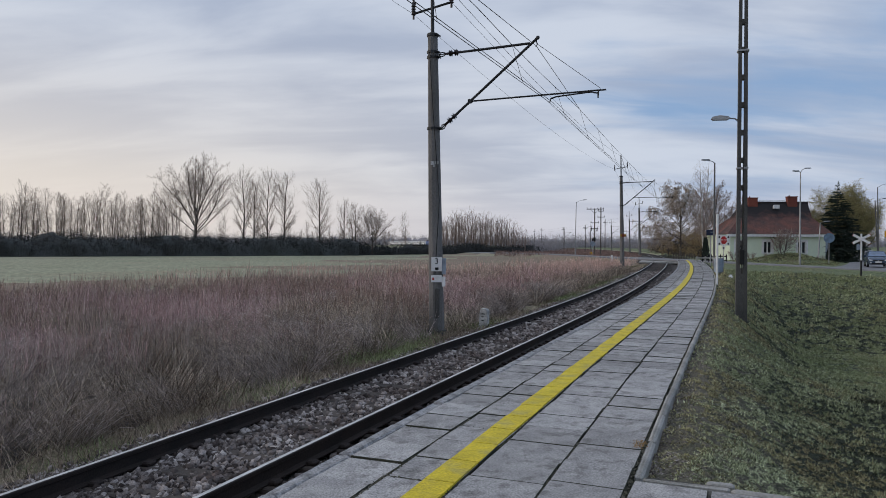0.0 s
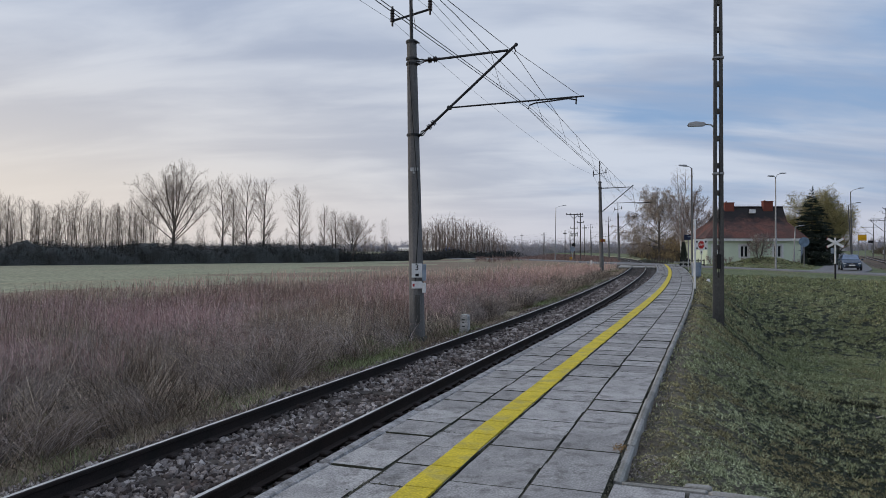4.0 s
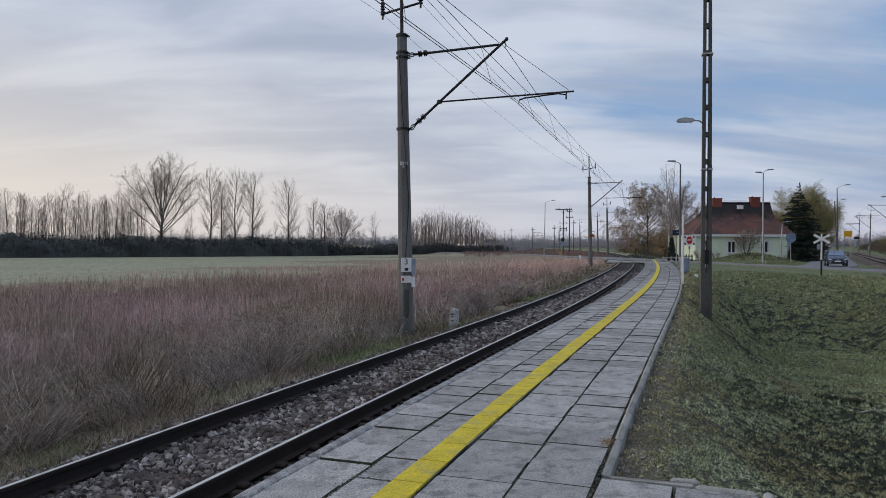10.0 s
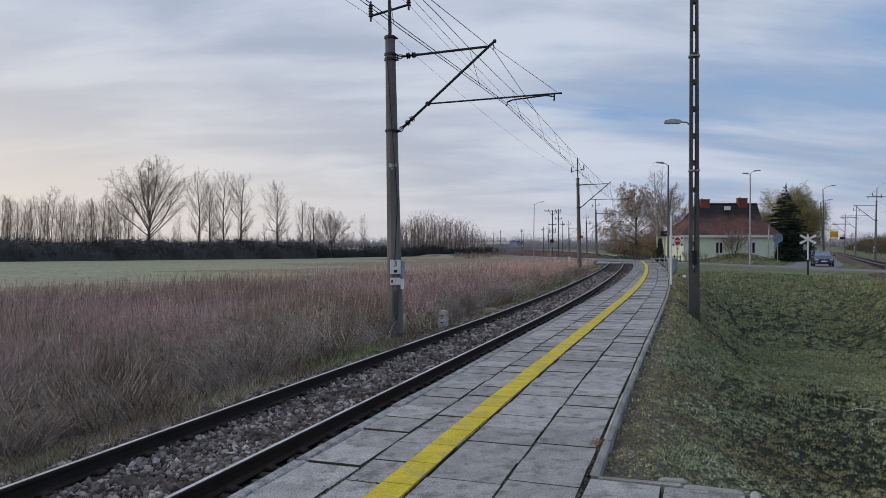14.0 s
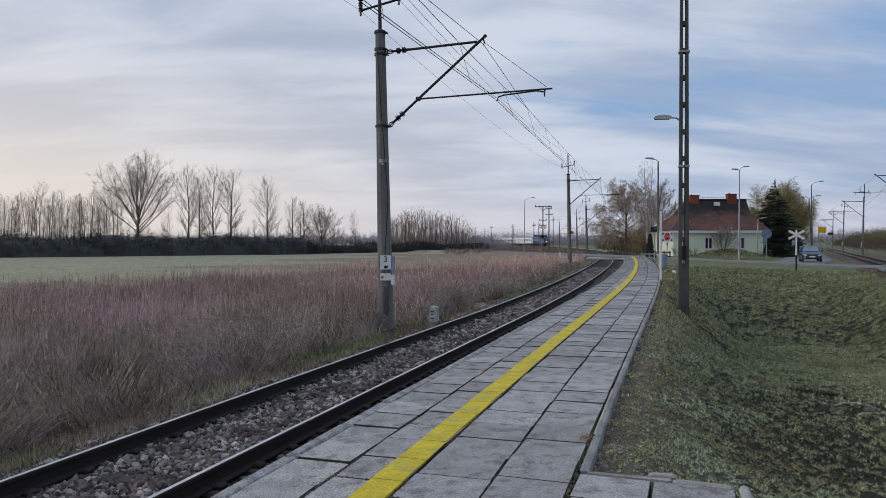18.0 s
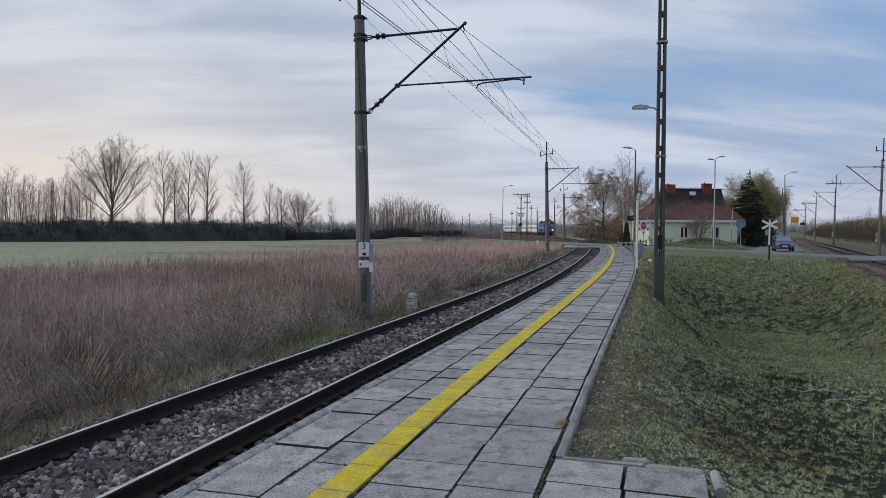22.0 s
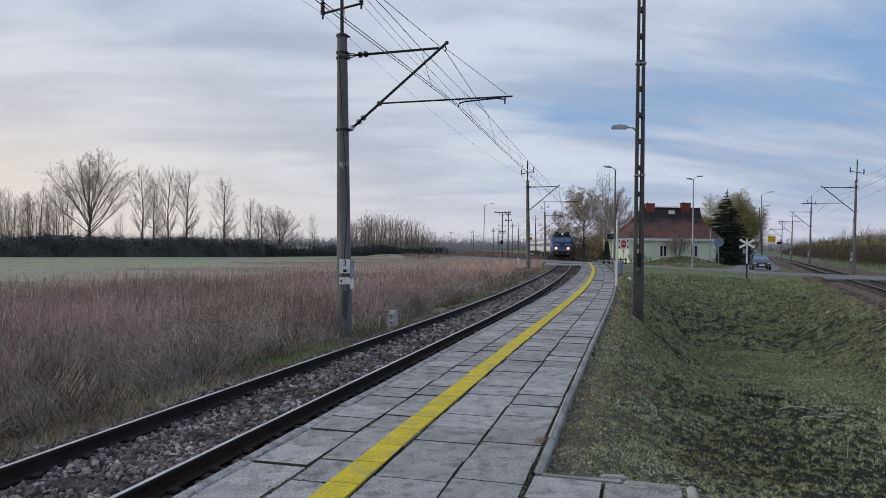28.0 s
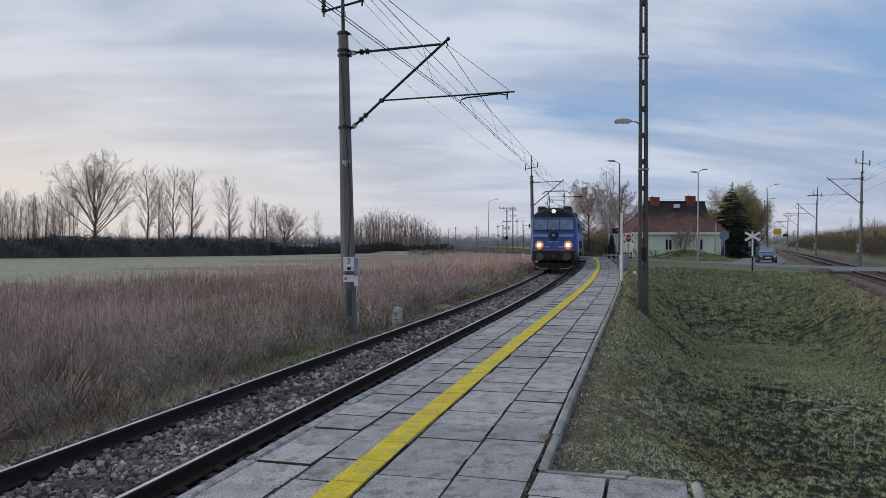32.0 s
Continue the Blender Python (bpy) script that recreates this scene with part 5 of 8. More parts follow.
# ---- the tree line: one broad tree, poplars, and a row of slim trees behind a hedge ----
by_turn("broad_tree", BIG, -22.45, 152, (1.0, 1.0, 1.0), "broad bare tree with many rising limbs", 40)
by_turn("bare_tree", BIG, -8.9, 158, (0.52, 0.52, 0.54), "broad bare tree at the end of the row", 130)
r = random.Random(7)
for turn, h, wide in ((-19.0, 17.6, 1.0), (-18.1, 15.0, 0.9), (-17.1, 17.2, 0.85), (-15.75, 16.4, 1.1), (-13.05, 15.3, 1.1), (-11.2, 11.8, 0.9), (-10.25, 10.8, 1.1)):
    m = r.choice(POP)
    k = h / 17.4
    by_turn("bare_tree", m, turn, 158 + r.uniform(-4, 6), (k * wide, k * wide, k), "tall slender bare poplar with upright twigs", r.uniform(0, 360), "poplars along the field")
for i in range(190):
    turn = -50 + 27 * (i + r.random()) / 140 if i < 140 else -23 + 17 * (i - 140 + r.random()) / 50
    h = r.uniform(9.5, 15.0) * (1.0 if turn < -24 else r.choice((0.4, 0.5, 0.62, 0.75)))
    m = r.choice(SLIM)
    k = h / 12.0
    by_turn("bare_tree", m, turn, 172 + r.uniform(-6, 18), (k, k, k), "slim bare tree in a row behind a hedge", r.uniform(0, 360), "row of slim trees")
for i in range(52):
    turn = -3.9 + 7.6 * (i + r.random()) / 52
    mid = 1 - abs((turn + 0.6) / 5.0) ** 2
    h = (4.0 + 7.6 * mid) * r.uniform(0.75, 1.08)
    m = r.choice(BUSHY)
    k = h / 8.0
    by_turn("bare_tree", m, turn, 196 + r.uniform(-6, 16), (k, k, k), "bushy bare tree in a thicket at the field's end", r.uniform(0, 360), "thicket trees")


def thicket(name, line, width, height, count, mat, label, seed, stem=0.05, twigs=5, uneven=0.35, short=False, core=0.0):
    """Many thin shoots with side twigs along a line of ground: a hedge or scrub."""
    rng = np.random.default_rng(seed)
    pts = np.array(line, float)
    seglen = np.hypot(*np.diff(pts, axis=0).T)
    cum = np.concatenate([[0], np.cumsum(seglen)])
    t = rng.random(count) * cum[-1]
    x, y = np.interp(t, cum, pts[:, 0]), np.interp(t, cum, pts[:, 1])
    x = x + rng.normal(0, width / 2.2, count)
    y = y + rng.normal(0, width / 2.2, count)
    z = ground_z(x, y)
    lump = 1 + uneven * (np.sin(t * 0.9) * 0.4 + np.sin(t * 0.31 + 2) * 0.6) * 0.6
    h = height * lump * rng.uniform(0.55, 1.1, count)
    lean = rng.normal(0, 0.22, (count, 2))
    tips = np.stack([x + lean[:, 0] * h, y + lean[:, 1] * h, z + h], -1)
    base = np.stack([x, y, z], -1)
    if short:
        f0 = rng.uniform(0, 0.75, (count, 1))
        base, tips = base + (tips - base) * f0, base + (tips - base) * (f0 + 0.25)
    A, B, R = [base], [tips], [np.stack([np.full(count, stem), np.full(count, stem * 0.3)], -1)]
    for k in range(twigs):
        f = rng.uniform(0.15, 0.95, (count, 1))
        p = base + (tips - base) * f
        d = rng.normal(0, 0.5, (count, 3)) * h[:, None] * 0.34
        d[:, 2] = np.abs(d[:, 2]) * 0.8 + 0.05
        A.append(p)
        B.append(p + d)
        R.append(np.stack([np.full(count, stem * 0.6), np.full(count, stem * 0.2)], -1))
    tw = Twigs()
    tw.a, tw.b, tw.r = np.concatenate(A), np.concatenate(B), np.concatenate(R)
    v, f = tw.arrays(3)
    if core:
        # a dense inner mass with an uneven skin
        m = int(cum[-1] / 0.8)
        u = np.linspace(0, cum[-1], m)
        cx, cy = np.interp(u, cum, pts[:, 0]), np.interp(u, cum, pts[:, 1])
        out = np.hypot(cx, cy)
        nx, ny = cx / out, cy / out
        cz = ground_z(cx, cy)
        rows = []
        for k in range(9):
            g = math.pi * k / 8
            bulge = 1 + 0.14 * np.sin(u * 0.7 + k) + 0.10 * np.sin(u * 1.9 + 2.3 * k) + rng.normal(0, 0.05, m)
            hh = height * core * (1 + uneven * (np.sin(u * 0.9) * 0.4 + np.sin(u * 0.31 + 2) * 0.6) * 0.6)
            w = -width * 0.62 * math.cos(g) * bulge
            rows.append(np.stack([cx + nx * w, cy + ny * w, cz - 0.1 + hh * math.sin(g) ** 0.6 * bulge], -1))
        cv = np.stack(rows, 1).reshape(-1, 3)
        i = np.arange(m * 9).reshape(m, 9)
        cf = np.stack([i[:-1, :-1], i[:-1, 1:], i[1:, 1:], i[1:, :-1]], -1).reshape(-1, 4)
        v, f = np.concatenate([v, cv]), np.concatenate([f, cf + len(v)])
    return tagged(new(name, raw_mesh(name, v, f, mat)), label, "hedge", kind="stuff")


def turn_line(pairs):
    return [ray_place(a, d) for a, d in pairs]


thicket("hedge", turn_line([(-55, 150), (-40, 146), (-25, 145), (-15, 150), (-10, 155)]), 5.5, 4.0, 8500, "hedge", "dense dark hedge of bare twigs along the field", 3, 0.035, 7, 0.3, True, 0.78)
thicket("hedge", turn_line([(-10, 158), (-5, 172), (0, 190), (4, 196)]), 4.5, 2.4, 3500, "hedge", "dense dark hedge of bare twigs along the field", 4, 0.035, 7, 0.3, True, 0.75)
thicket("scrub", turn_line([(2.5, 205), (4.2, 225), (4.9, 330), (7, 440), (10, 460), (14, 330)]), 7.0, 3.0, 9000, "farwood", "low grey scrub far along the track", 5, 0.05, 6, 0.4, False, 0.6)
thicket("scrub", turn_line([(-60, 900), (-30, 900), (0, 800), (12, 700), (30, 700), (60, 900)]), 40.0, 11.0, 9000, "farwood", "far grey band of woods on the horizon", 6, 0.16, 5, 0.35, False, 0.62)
thicket("scrub", [tuple(on_track(s, 8)[:2]) for s in range(112, 190, 8)], 4.0, 2.2, 2500, "drytwig", "brown scrub beside the curve", 7, 0.03, 6, 0.4, False, 0.6)
thicket("scrub", [tuple(on_right(s, 10.5)[:2]) for s in range(-14, 330, 8)], 4.5, 2.3, 9000, "drytwig", "dry brown scrub along the bank", 8, 0.018, 6, 0.3, True, 0.8)
thicket("scrub", [tuple(on_right(s, 14.5)[:2]) for s in range(-10, 330, 8)], 4.5, 3.5, 7000, "olive", "greenish budding scrub on the bank", 9, 0.018, 6, 0.4, True, 0.85)
thicket("scrub", [tuple(on_right(s, 27)[:2]) for s in range(0, 330, 10)], 7.0, 5.2, 6500, "bankwood", "grey bare thicket behind the railway bank", 10, 0.022, 7, 0.5, False, 0.5)
for i in range(26):
    p = on_right(6 + 12 * i + r.uniform(-5, 5), 19 + r.uniform(-3, 9))
    k = r.uniform(0.5, 1.05)
    t = plant_tree("bare_tree", r.choice(BUSHY), "bare grey tree on the railway bank", "tree", pose(p.x, p.y, 1.0, 0, 0, r.uniform(0, 360)), "trees on the bank")
    t.scale = (k, k, k)

# ---- trees round the house ----
HANGING = dict(SPEC_BROAD, pieces=(8, 6, 5, 5, 3), kids=(0, 15, 9, 7), bare=(0, 0.25, 0.15, 0.05), lift=(0, -0.02, -0.06, -0.32, -0.5), wiggle=(0.03, 0.10, 0.14, 0.14, 0.12), angle=(46, 46, 46, 40), ratio=(0, 0.42, 0.5, 0.7), thin=0.011)
WIL = dome_tree("willow", 61, 11.6, 7.4, 6.0, HANGING, 2.0, 6.2, 26, 0.28, 80, "bark", "willowgrey")
WIL2 = dome_tree("bare_tree", 62, 10.6, 4.1, 6.2, dict(BROAD_LIMBS, wiggle=(0.03, 0.1, 0.15, 0.18, 0.2)), 1.6, 6.0, 18, 0.26, 52, "bark", "twig")
CURTAIN = dome_tree("willow_shrub", 65, 5.6, 2.3, 3.2, dict(HANGING, kids=(0, 11, 7, 5), lift=(0, -0.05, -0.2, -0.6, -0.8)), 0.8, 3.6, 14, 0.12, 60, "bark", "willow")
BIRCH = tree_meshes("birch", 63, 14.2, 0.20, dict(SPEC_BIRCH, thin=0.011), "birch", "twig", stems=2, spread=0.06)
BUD_SPEC = dict(pieces=(5, 4, 5, 3), kids=(13, 13, 14), bare=(0.25, 0.2, 0.1), lift=(0.0, 0.12, 0.0, -0.3), wiggle=(0.08, 0.12, 0.14, 0.14), angle=(40, 42, 45), ratio=(0.6, 0.55, 0.5), taper=0.4, big=1, thin=0.015)
BUD = tree_meshes("budding", 64, 7.0, 0.26, BUD_SPEC, "bark", "budding", stems=4, spread=0.35)
by_turn("willow", WIL, 15.3, 121, (0.95, 0.95, 1.06), "old weeping willow with thin grey hanging twigs", 30)
by_turn("bare_tree", WIL2, 17.75, 108, (1.0, 1.0, 1.0), "broad brown bare tree beside the crossing", 80)
by_turn("bare_tree", WIL2, 19.6, 116, (0.85, 0.85, 0.88), "broad bare tree behind the house", 200)
by_turn("birch", BIRCH, 17.0, 104, (0.8, 0.8, 0.9), "white-stemmed birch with thin hanging twigs", 0)
for turn, dist, k in ((16.2, 110, 0.8), (16.6, 106, 0.7), (15.4, 128, 0.95), (14.4, 136, 0.9)):
    by_turn("willow_shrub", CURTAIN, turn, dist, (k, k, k), "low willow shrub with yellow hanging twigs", 70 * k, "willow shrubs by the crossing")
by_turn("budding_tree", BUD, 26.1, 118, (1.1, 1.1, 1.16), "yellow-green budding willow beyond the spruce", 10)
by_turn("budding_tree", BUD, 27.35, 121, (0.8, 0.8, 0.98), "low yellow-green budding willow beyond the spruce", 130)
by_turn("budding_tree", BUD, 24.6, 120, (0.7, 0.7, 0.8), "low yellow-green budding willow beyond the spruce", 220)


def make_spruce(at, height):
    rng = np.random.default_rng(77)
    tw, core = Twigs(), Twigs()
    core.seg((0, 0, -0.2), (0, 0, height), 0.2, 0.02)
    z = 0.5
    while z < height - 0.15:
        t = 1 - z / height
        R = 0.04 + 4.2 * t ** 0.95
        for k in range(int(4 + 6 * R)):
            a = rng.random() * 2 * math.pi
            L = R * rng.uniform(0.5, 1.2)
            d = np.array([math.cos(a), math.sin(a), 0])
            p0, p1 = np.array([0, 0, z]), d * L + np.array([0, 0, z + (0.12 - 0.42 * (1 - t * 0.2)) * L + 0.35 + rng.normal(0, 0.1)])
            tw.seg(p0, p1, 0.03, 0.01)
            for j in range(int(min(34, 5 + 16 * R))):
                f = rng.random() ** 0.6
                q = p0 + (p1 - p0) * f
                e = (d * rng.uniform(0.1, 0.35) + rng.normal(0, 0.2, 3) * np.array([1, 1, 0.5]) - np.array([0, 0, 0.12])) * min(1.1, 0.12 + 0.55 * R)
                tw.seg(q, q + e, 0.035, 0.01)
        z += rng.uniform(0.26, 0.44)
    t = thing("spruce", "dark green spruce tree beside the house", "tree", at)
    v, f = core.arrays(7)
    part("trunk", raw_mesh("spruce_trunk", v, f, "bark"), None, t)
    v, f = tw.arrays(3)
    part("crown", raw_mesh("spruce_crown", v, f, "needle"), None, t)


x, y = ray_place(25.85, 105)
make_spruce(pose(x, y, -0.4), 10.2)


# ---- signs, bin, posts ----
def pole_thing(name, label, category, at, h, r=0.035, mat="zinc"):
    t = thing(name, label, category, at)
    part("pole", Shape().tube((0, 0, -0.2), (0, 0, h), r, n=8), mat, t)
    return t


def crossing_sign(at):
    t = thing("crossing_sign", "white cross-shaped level crossing sign on a striped post", "road sign", at)
    part("pole", Shape().tube((0, 0, 0.62), (0, 0, 2.5), 0.06, n=10), "white", t)
    part("pole_foot", Shape().tube((0, 0, -0.6), (0, 0, 0.62), 0.062, n=10), "black", t, "black lower part of the post")
    for q in (-1, 1):
        m = Matrix.Translation((0, -0.09 - 0.012 * q, 2.13)) @ Matrix.Rotation(radians(30 * q), 4, "Y")
        part("arm", Shape().box(-0.62, 0.62, -0.012, 0.012, -0.085, 0.085, 0.006, m=m), "white", t)
        for e in (-1, 1):
            part("stripe", Shape().box(e * 0.62 - 0.012, e * 0.62 + 0.012, -0.015, 0.015, -0.085, 0.085, 0.003, m=m), "red", t)
    part("small_plate", Shape().box(-0.3, -0.08, -0.09, -0.07, 1.35, 1.75, 0.01), "signback", t, "small grey plate")


crossing_sign(pose(26.95, 52.2, 0.05, 0, 0, -20))


def octagon(r, y0, y1, cz):
    return Shape().prism([(r * math.cos(radians(22.5 + 45 * i)), cz + r * math.sin(radians(22.5 + 45 * i))) for i in range(8)], "y", y0, y1)


def letters(name, text, size, mat, parent, at):
    c = bpy.data.curves.new(name, "FONT")
    c.body, c.size, c.align_x, c.align_y, c.extrude = text, size, "CENTER", "CENTER", 0.002
    tmp = bpy.data.objects.new(name, c)
    me = bpy.data.meshes.new_from_object(tmp)
    bpy.data.objects.remove(tmp)
    bpy.data.curves.remove(c)
    me.materials.clear()
    me.materials.append(M[mat])
    ob = new(name, me)
    ob.matrix_basis = at
    ob.parent = parent
    return ob


UPRIGHT = Matrix.Rotation(radians(90), 4, "X")
stop = pole_thing("stop_sign", "red octagonal stop sign on a white board with a small plate", "road sign", pose(21.25, 64.0, -0.05, 0, 0, -12), 2.6)
part("backing_board", Shape().box(-0.72, 0.72, -0.05, -0.035, 1.75, 2.72, 0.006), "white", stop, "white board with dark corner dots")
for q in (-1, 1):
    for e in (-0.3, 0.3):
        part("dot", Shape().tube((q * 0.5, -0.06, 2.2 + e), (q * 0.5, -0.05, 2.2 + e), 0.1, n=10), "black", stop)
part("rim", octagon(0.40, -0.062, -0.052, 2.22), "white", stop)
stop.scale = (0.74, 0.74, 0.98)
disc = part("plate", octagon(0.37, -0.075, -0.064, 2.22), "red", stop, "red octagonal plate")
letters("word", "STOP", 0.26, "white", disc, pose(0, -0.079, 2.22) @ UPRIGHT)
part("small_plate", Shape().box(-0.16, 0.16, -0.065, -0.05, 1.38, 1.72, 0.006), "white", stop, "small white plate with a dark mark")
part("mark", Shape().box(-0.06, 0.06, -0.072, -0.066, 1.46, 1.62, 0.01), "black", stop)

M["roundsign"] = material("blue_grey_plate", (0.16, 0.24, 0.34), 0.5, 0.2, var=0.1, bump=0.0)
rs_ = pole_thing("road_sign", "round road sign seen from the back on a grey pole", "road sign", pose(38.6, 81.5, -0.2, 0, 0, -20), 3.3, 0.04)
part("plate", Shape().tube((0, -0.05, 2.75), (0, -0.03, 2.75), 0.55, n=20), "roundsign", rs_, "grey-blue plate")
ys = pole_thing("road_sign", "yellow direction board on two grey poles beside the far road", "road sign", pose(67.3, 122.8, 0.2, 0, 0, -27), 4.2, 0.05)
part("pole", Shape().tube((1.0, 0, -0.2), (1.0, 0, 4.2), 0.05, n=8), "zinc", ys)
part("plate", Shape().box(-0.1, 1.2, -0.08, -0.05, 3.0, 4.0, 0.02), "signyellow", ys, "yellow plate")
part("dark_plate", Shape().box(1.4, 2.2, -0.08, -0.05, 2.6, 3.0, 0.02), "black", ys, "dark lower plate")

name_board = pole_thing("station_board", "dark station name board on posts at the platform end", "sign", pose(18.85, 60.0, 0, 0, 0, -14), 3.0, 0.04)
part("board", Shape().box(-0.34, 0.24, -0.06, -0.03, 2.5, 2.95, 0.01), "signblue", name_board, "dark blue board")
part("bar", Shape().box(-0.05, 0.3, -0.066, -0.061, 2.74, 2.8, 0.0), "signback", name_board, "plain pale bar")
pole_thing("white_post", "slim white steel post beside the kerb", "post", pose(10.2, 31.6, 0), 3.05, 0.05, "white")
bin_ = thing("litter_bin", "blue-grey litter bin on the platform's edge", "bin", pose(13.75, 42.3, 0))
part("body", Shape().tube((0, 0, 0.12), (0, 0, 0.9), 0.26, 0.28, 14), "signback", bin_)
part("rim", Shape().tube((0, 0, 0.9), (0, 0, 0.96), 0.3, 0.3, 14), "zinc", bin_)
part("foot", Shape().tube((0, 0, -0.02), (0, 0, 0.12), 0.12, 0.2, 10), "zinc", bin_)
bag = Shape().ball((0, 0, 0.1), 0.13, 9, 6, 0.75)
rb = random.Random(4)
bag.v = [(p[0] * rb.uniform(0.7, 1.5), p[1] * rb.uniform(0.7, 1.3), max(0.0, p[2] * rb.uniform(0.6, 1.3))) for p in bag.v]
tagged(part("plastic_bag", bag, "white", at=pose(14.75, 43.2, float(ground_z(np.array([14.75]), np.array([43.2]))[0]))), "crumpled white plastic bag in the grass beside the bin", "litter")
for o, s in ((-4.0, 78.5), (-5.1, 79.5)):
    p = on_track(s, o, 0)
    part_post = thing("marker_post", "short white marker post beside the crossing", "post", pose(p[0], p[1], -0.25))
    part("post", Shape().box(-0.09, 0.09, -0.08, 0.08, -0.2, 0.75, 0.02), "white", part_post)

# kilometre stone
M["wornwhite"] = material("worn_white_stone", (0.58, 0.58, 0.57), 0.9, var=0.3, scale=6, fine=40, tint=(0.22, 0.22, 0.21))
km = thing("kilometre_stone", "small worn white kilometre stone with dark numerals", "marker stone", pose(0.02, 20.1, -0.62, 0, 3, -28))
part("stone", Shape().prism([(-0.13, -0.1), (0.13, -0.1), (0.11, 0.44), (0.07, 0.49), (-0.07, 0.49), (-0.11, 0.44)], "y", -0.08, 0.08), "wornwhite", km)
part("numeral_bar", Shape().box(-0.05, 0.05, -0.09, -0.081, 0.33, 0.36, 0.004).box(-0.05, 0.02, -0.09, -0.081, 0.25, 0.28, 0.004).box(-0.04, 0.05, -0.09, -0.081, 0.14, 0.17, 0.004), "black", km, "worn dark bars")

# plates on the first mast, facing along the track
front = Matrix.Rotation(radians(24), 4, "Z")


def mast_plate(name, u, z, w, h, mat, label, lift=0.0):
    return part(name, Shape().box(u - w / 2, u + w / 2, -0.222 - lift, -0.212 - lift, z, z + h, 0.003, m=front), mat, mast_1, label)


pl = mast_plate("number_plate", -0.02, 1.39, 0.27, 0.36, "white", "white plate with a dark numeral")
letters("numeral", "3", 0.22, "black", pl, front @ pose(-0.02, -0.2245, 1.645) @ UPRIGHT)
part("bar", Shape().box(-0.06, 0.03, -0.2255, -0.2225, 1.42, 1.49, 0.0, m=front), "black", pl)
mast_plate("lower_plate", -0.02, 1.11, 0.27, 0.18, "white", "white plate with worn marks")
part("bar", Shape().box(-0.13, -0.08, -0.2255, -0.2225, 1.16, 1.23, 0.0, m=front), "red", mast_1)
part("side_plate", Shape().box(0.18, 0.27, -0.13, -0.06, 1.31, 1.73, 0.005), "signback", mast_1, "grey-blue side plate")
part("side_plate", Shape().box(0.18, 0.26, -0.13, -0.06, 1.0, 1.25, 0.005), "white", mast_1, "white side plate")
tape_at = Matrix.Translation((-0.094, 0, 0)) @ front
for u, z, w, h in ((-0.05, 4.12, 0.1, 0.10), (0.06, 4.14, 0.09, 0.08), (-0.01, 4.06, 0.06, 0.05)):
    part("paper_scrap", Shape().box(u - w / 2, u + w / 2, -0.186, -0.174, z, z + h, 0.004), "wornwhite", mast_1, "torn pale scrap of paper", at=tape_at)
# raised dark strip, drawn in place of the post's open groove
part("recess", Shape().box(-0.06, 0.06, -0.224, -0.19, 0.2, 0.95, 0.01, m=front), "darkconcrete", mast_1, "dark strip standing in for the groove")


# ---- beyond the crossing: pole line, transformer stand, signal ----
def wooden_pole(x, y, z, h, arms, label):
    t = thing("utility_pole", label, "utility pole", pose(x, y, z, 0, 0, -8), "pole line")
    part("pole", Shape().tube((0, 0, -0.3), (0, 0, h), 0.11, 0.08, 8), "bark", t)
    for zz, w in arms:
        part("crossarm", Shape().box(-w, w, -0.06, 0.06, zz - 0.06, zz + 0.06, 0.01), "steel", t)
        for q in (-1, -0.4, 0.4, 1):
            part("insulator", Shape().tube((q * w * 0.92, 0, zz + 0.05), (q * w * 0.92, 0, zz + 0.3), 0.06, 0.04, 6), "insulator", t)
    return t


def place(turn, dist):
    x, y = ray_place(turn, dist)
    return x, y, float(ground_z(np.array([x]), np.array([y]))[0])


stand = thing("transformer_stand", "two-legged pole stand with a braced top arm, fuses and wires", "utility pole", pose(*place(8.84, 146), 0, 0, -9))
for x, h in ((0.0, 9.75), (1.22, 9.95)):
    part("pole", Shape().tube((x, 0, -0.3), (x, 0, h), 0.13, 0.10, 8), "bark", stand)
part("crossarm", Shape().box(-1.6, 1.75, -0.08, 0.08, 9.55, 9.69, 0.01), "steel", stand)
for x in (-0.8, 0.8):
    part("brace", Shape().tube((x, -0.1, 9.56), (0.0, -0.1, 8.7), 0.04, n=6), "steel", stand)
for x0, x1, z in ((-0.8, 0.8, 6.86), (-0.75, 0.7, 5.75), (0.55, 1.95, 8.0), (0.7, 1.8, 9.2)):
    part("crossarm", Shape().box(x0, x1, -0.09, 0.09, z - 0.06, z + 0.06, 0.01), "steel", stand)
    for x in (x0 + 0.08, x1 - 0.08):
        part("insulator", Shape().tube((x, 0, z + 0.05), (x, 0, z + 0.33), 0.07, 0.05, 6), "insulator", stand)
for x in (-1.5, -0.75, 0.6, 1.65):
    part("insulator", Shape().tube((x, 0, 9.68), (x, 0, 9.95), 0.08, 0.05, 6), "insulator", stand)
for x in (-0.6, -0.3, 0.3, 0.6):
    part("fuse", Shape().tube((x, -0.1, 5.15), (x, -0.1, 5.75), 0.06, n=6), "insulator", stand)
part("switch_box", Shape().box(-0.22, 0.22, -0.25, 0.2, 3.2, 3.9, 0.05), "black", stand, "small dark switch box")
for turn, dist, h, w in ((9.65, 190, 8.9, 0.55), (8.12, 190, 7.7, 0.5), (6.4, 260, 8.8, 0.6), (4.7, 290, 9.2, 0.6)):
    x, y, z = place(turn, dist)
    wooden_pole(x, y, z, h, ((h - 0.9, w),), "tall dark utility pole with one crossarm")
sig = pole_thing("track_sign", "round blue track sign above a yellow box on a pole", "track sign", pose(*place(8.7, 128), 0, 0, -8), 3.2, 0.06)
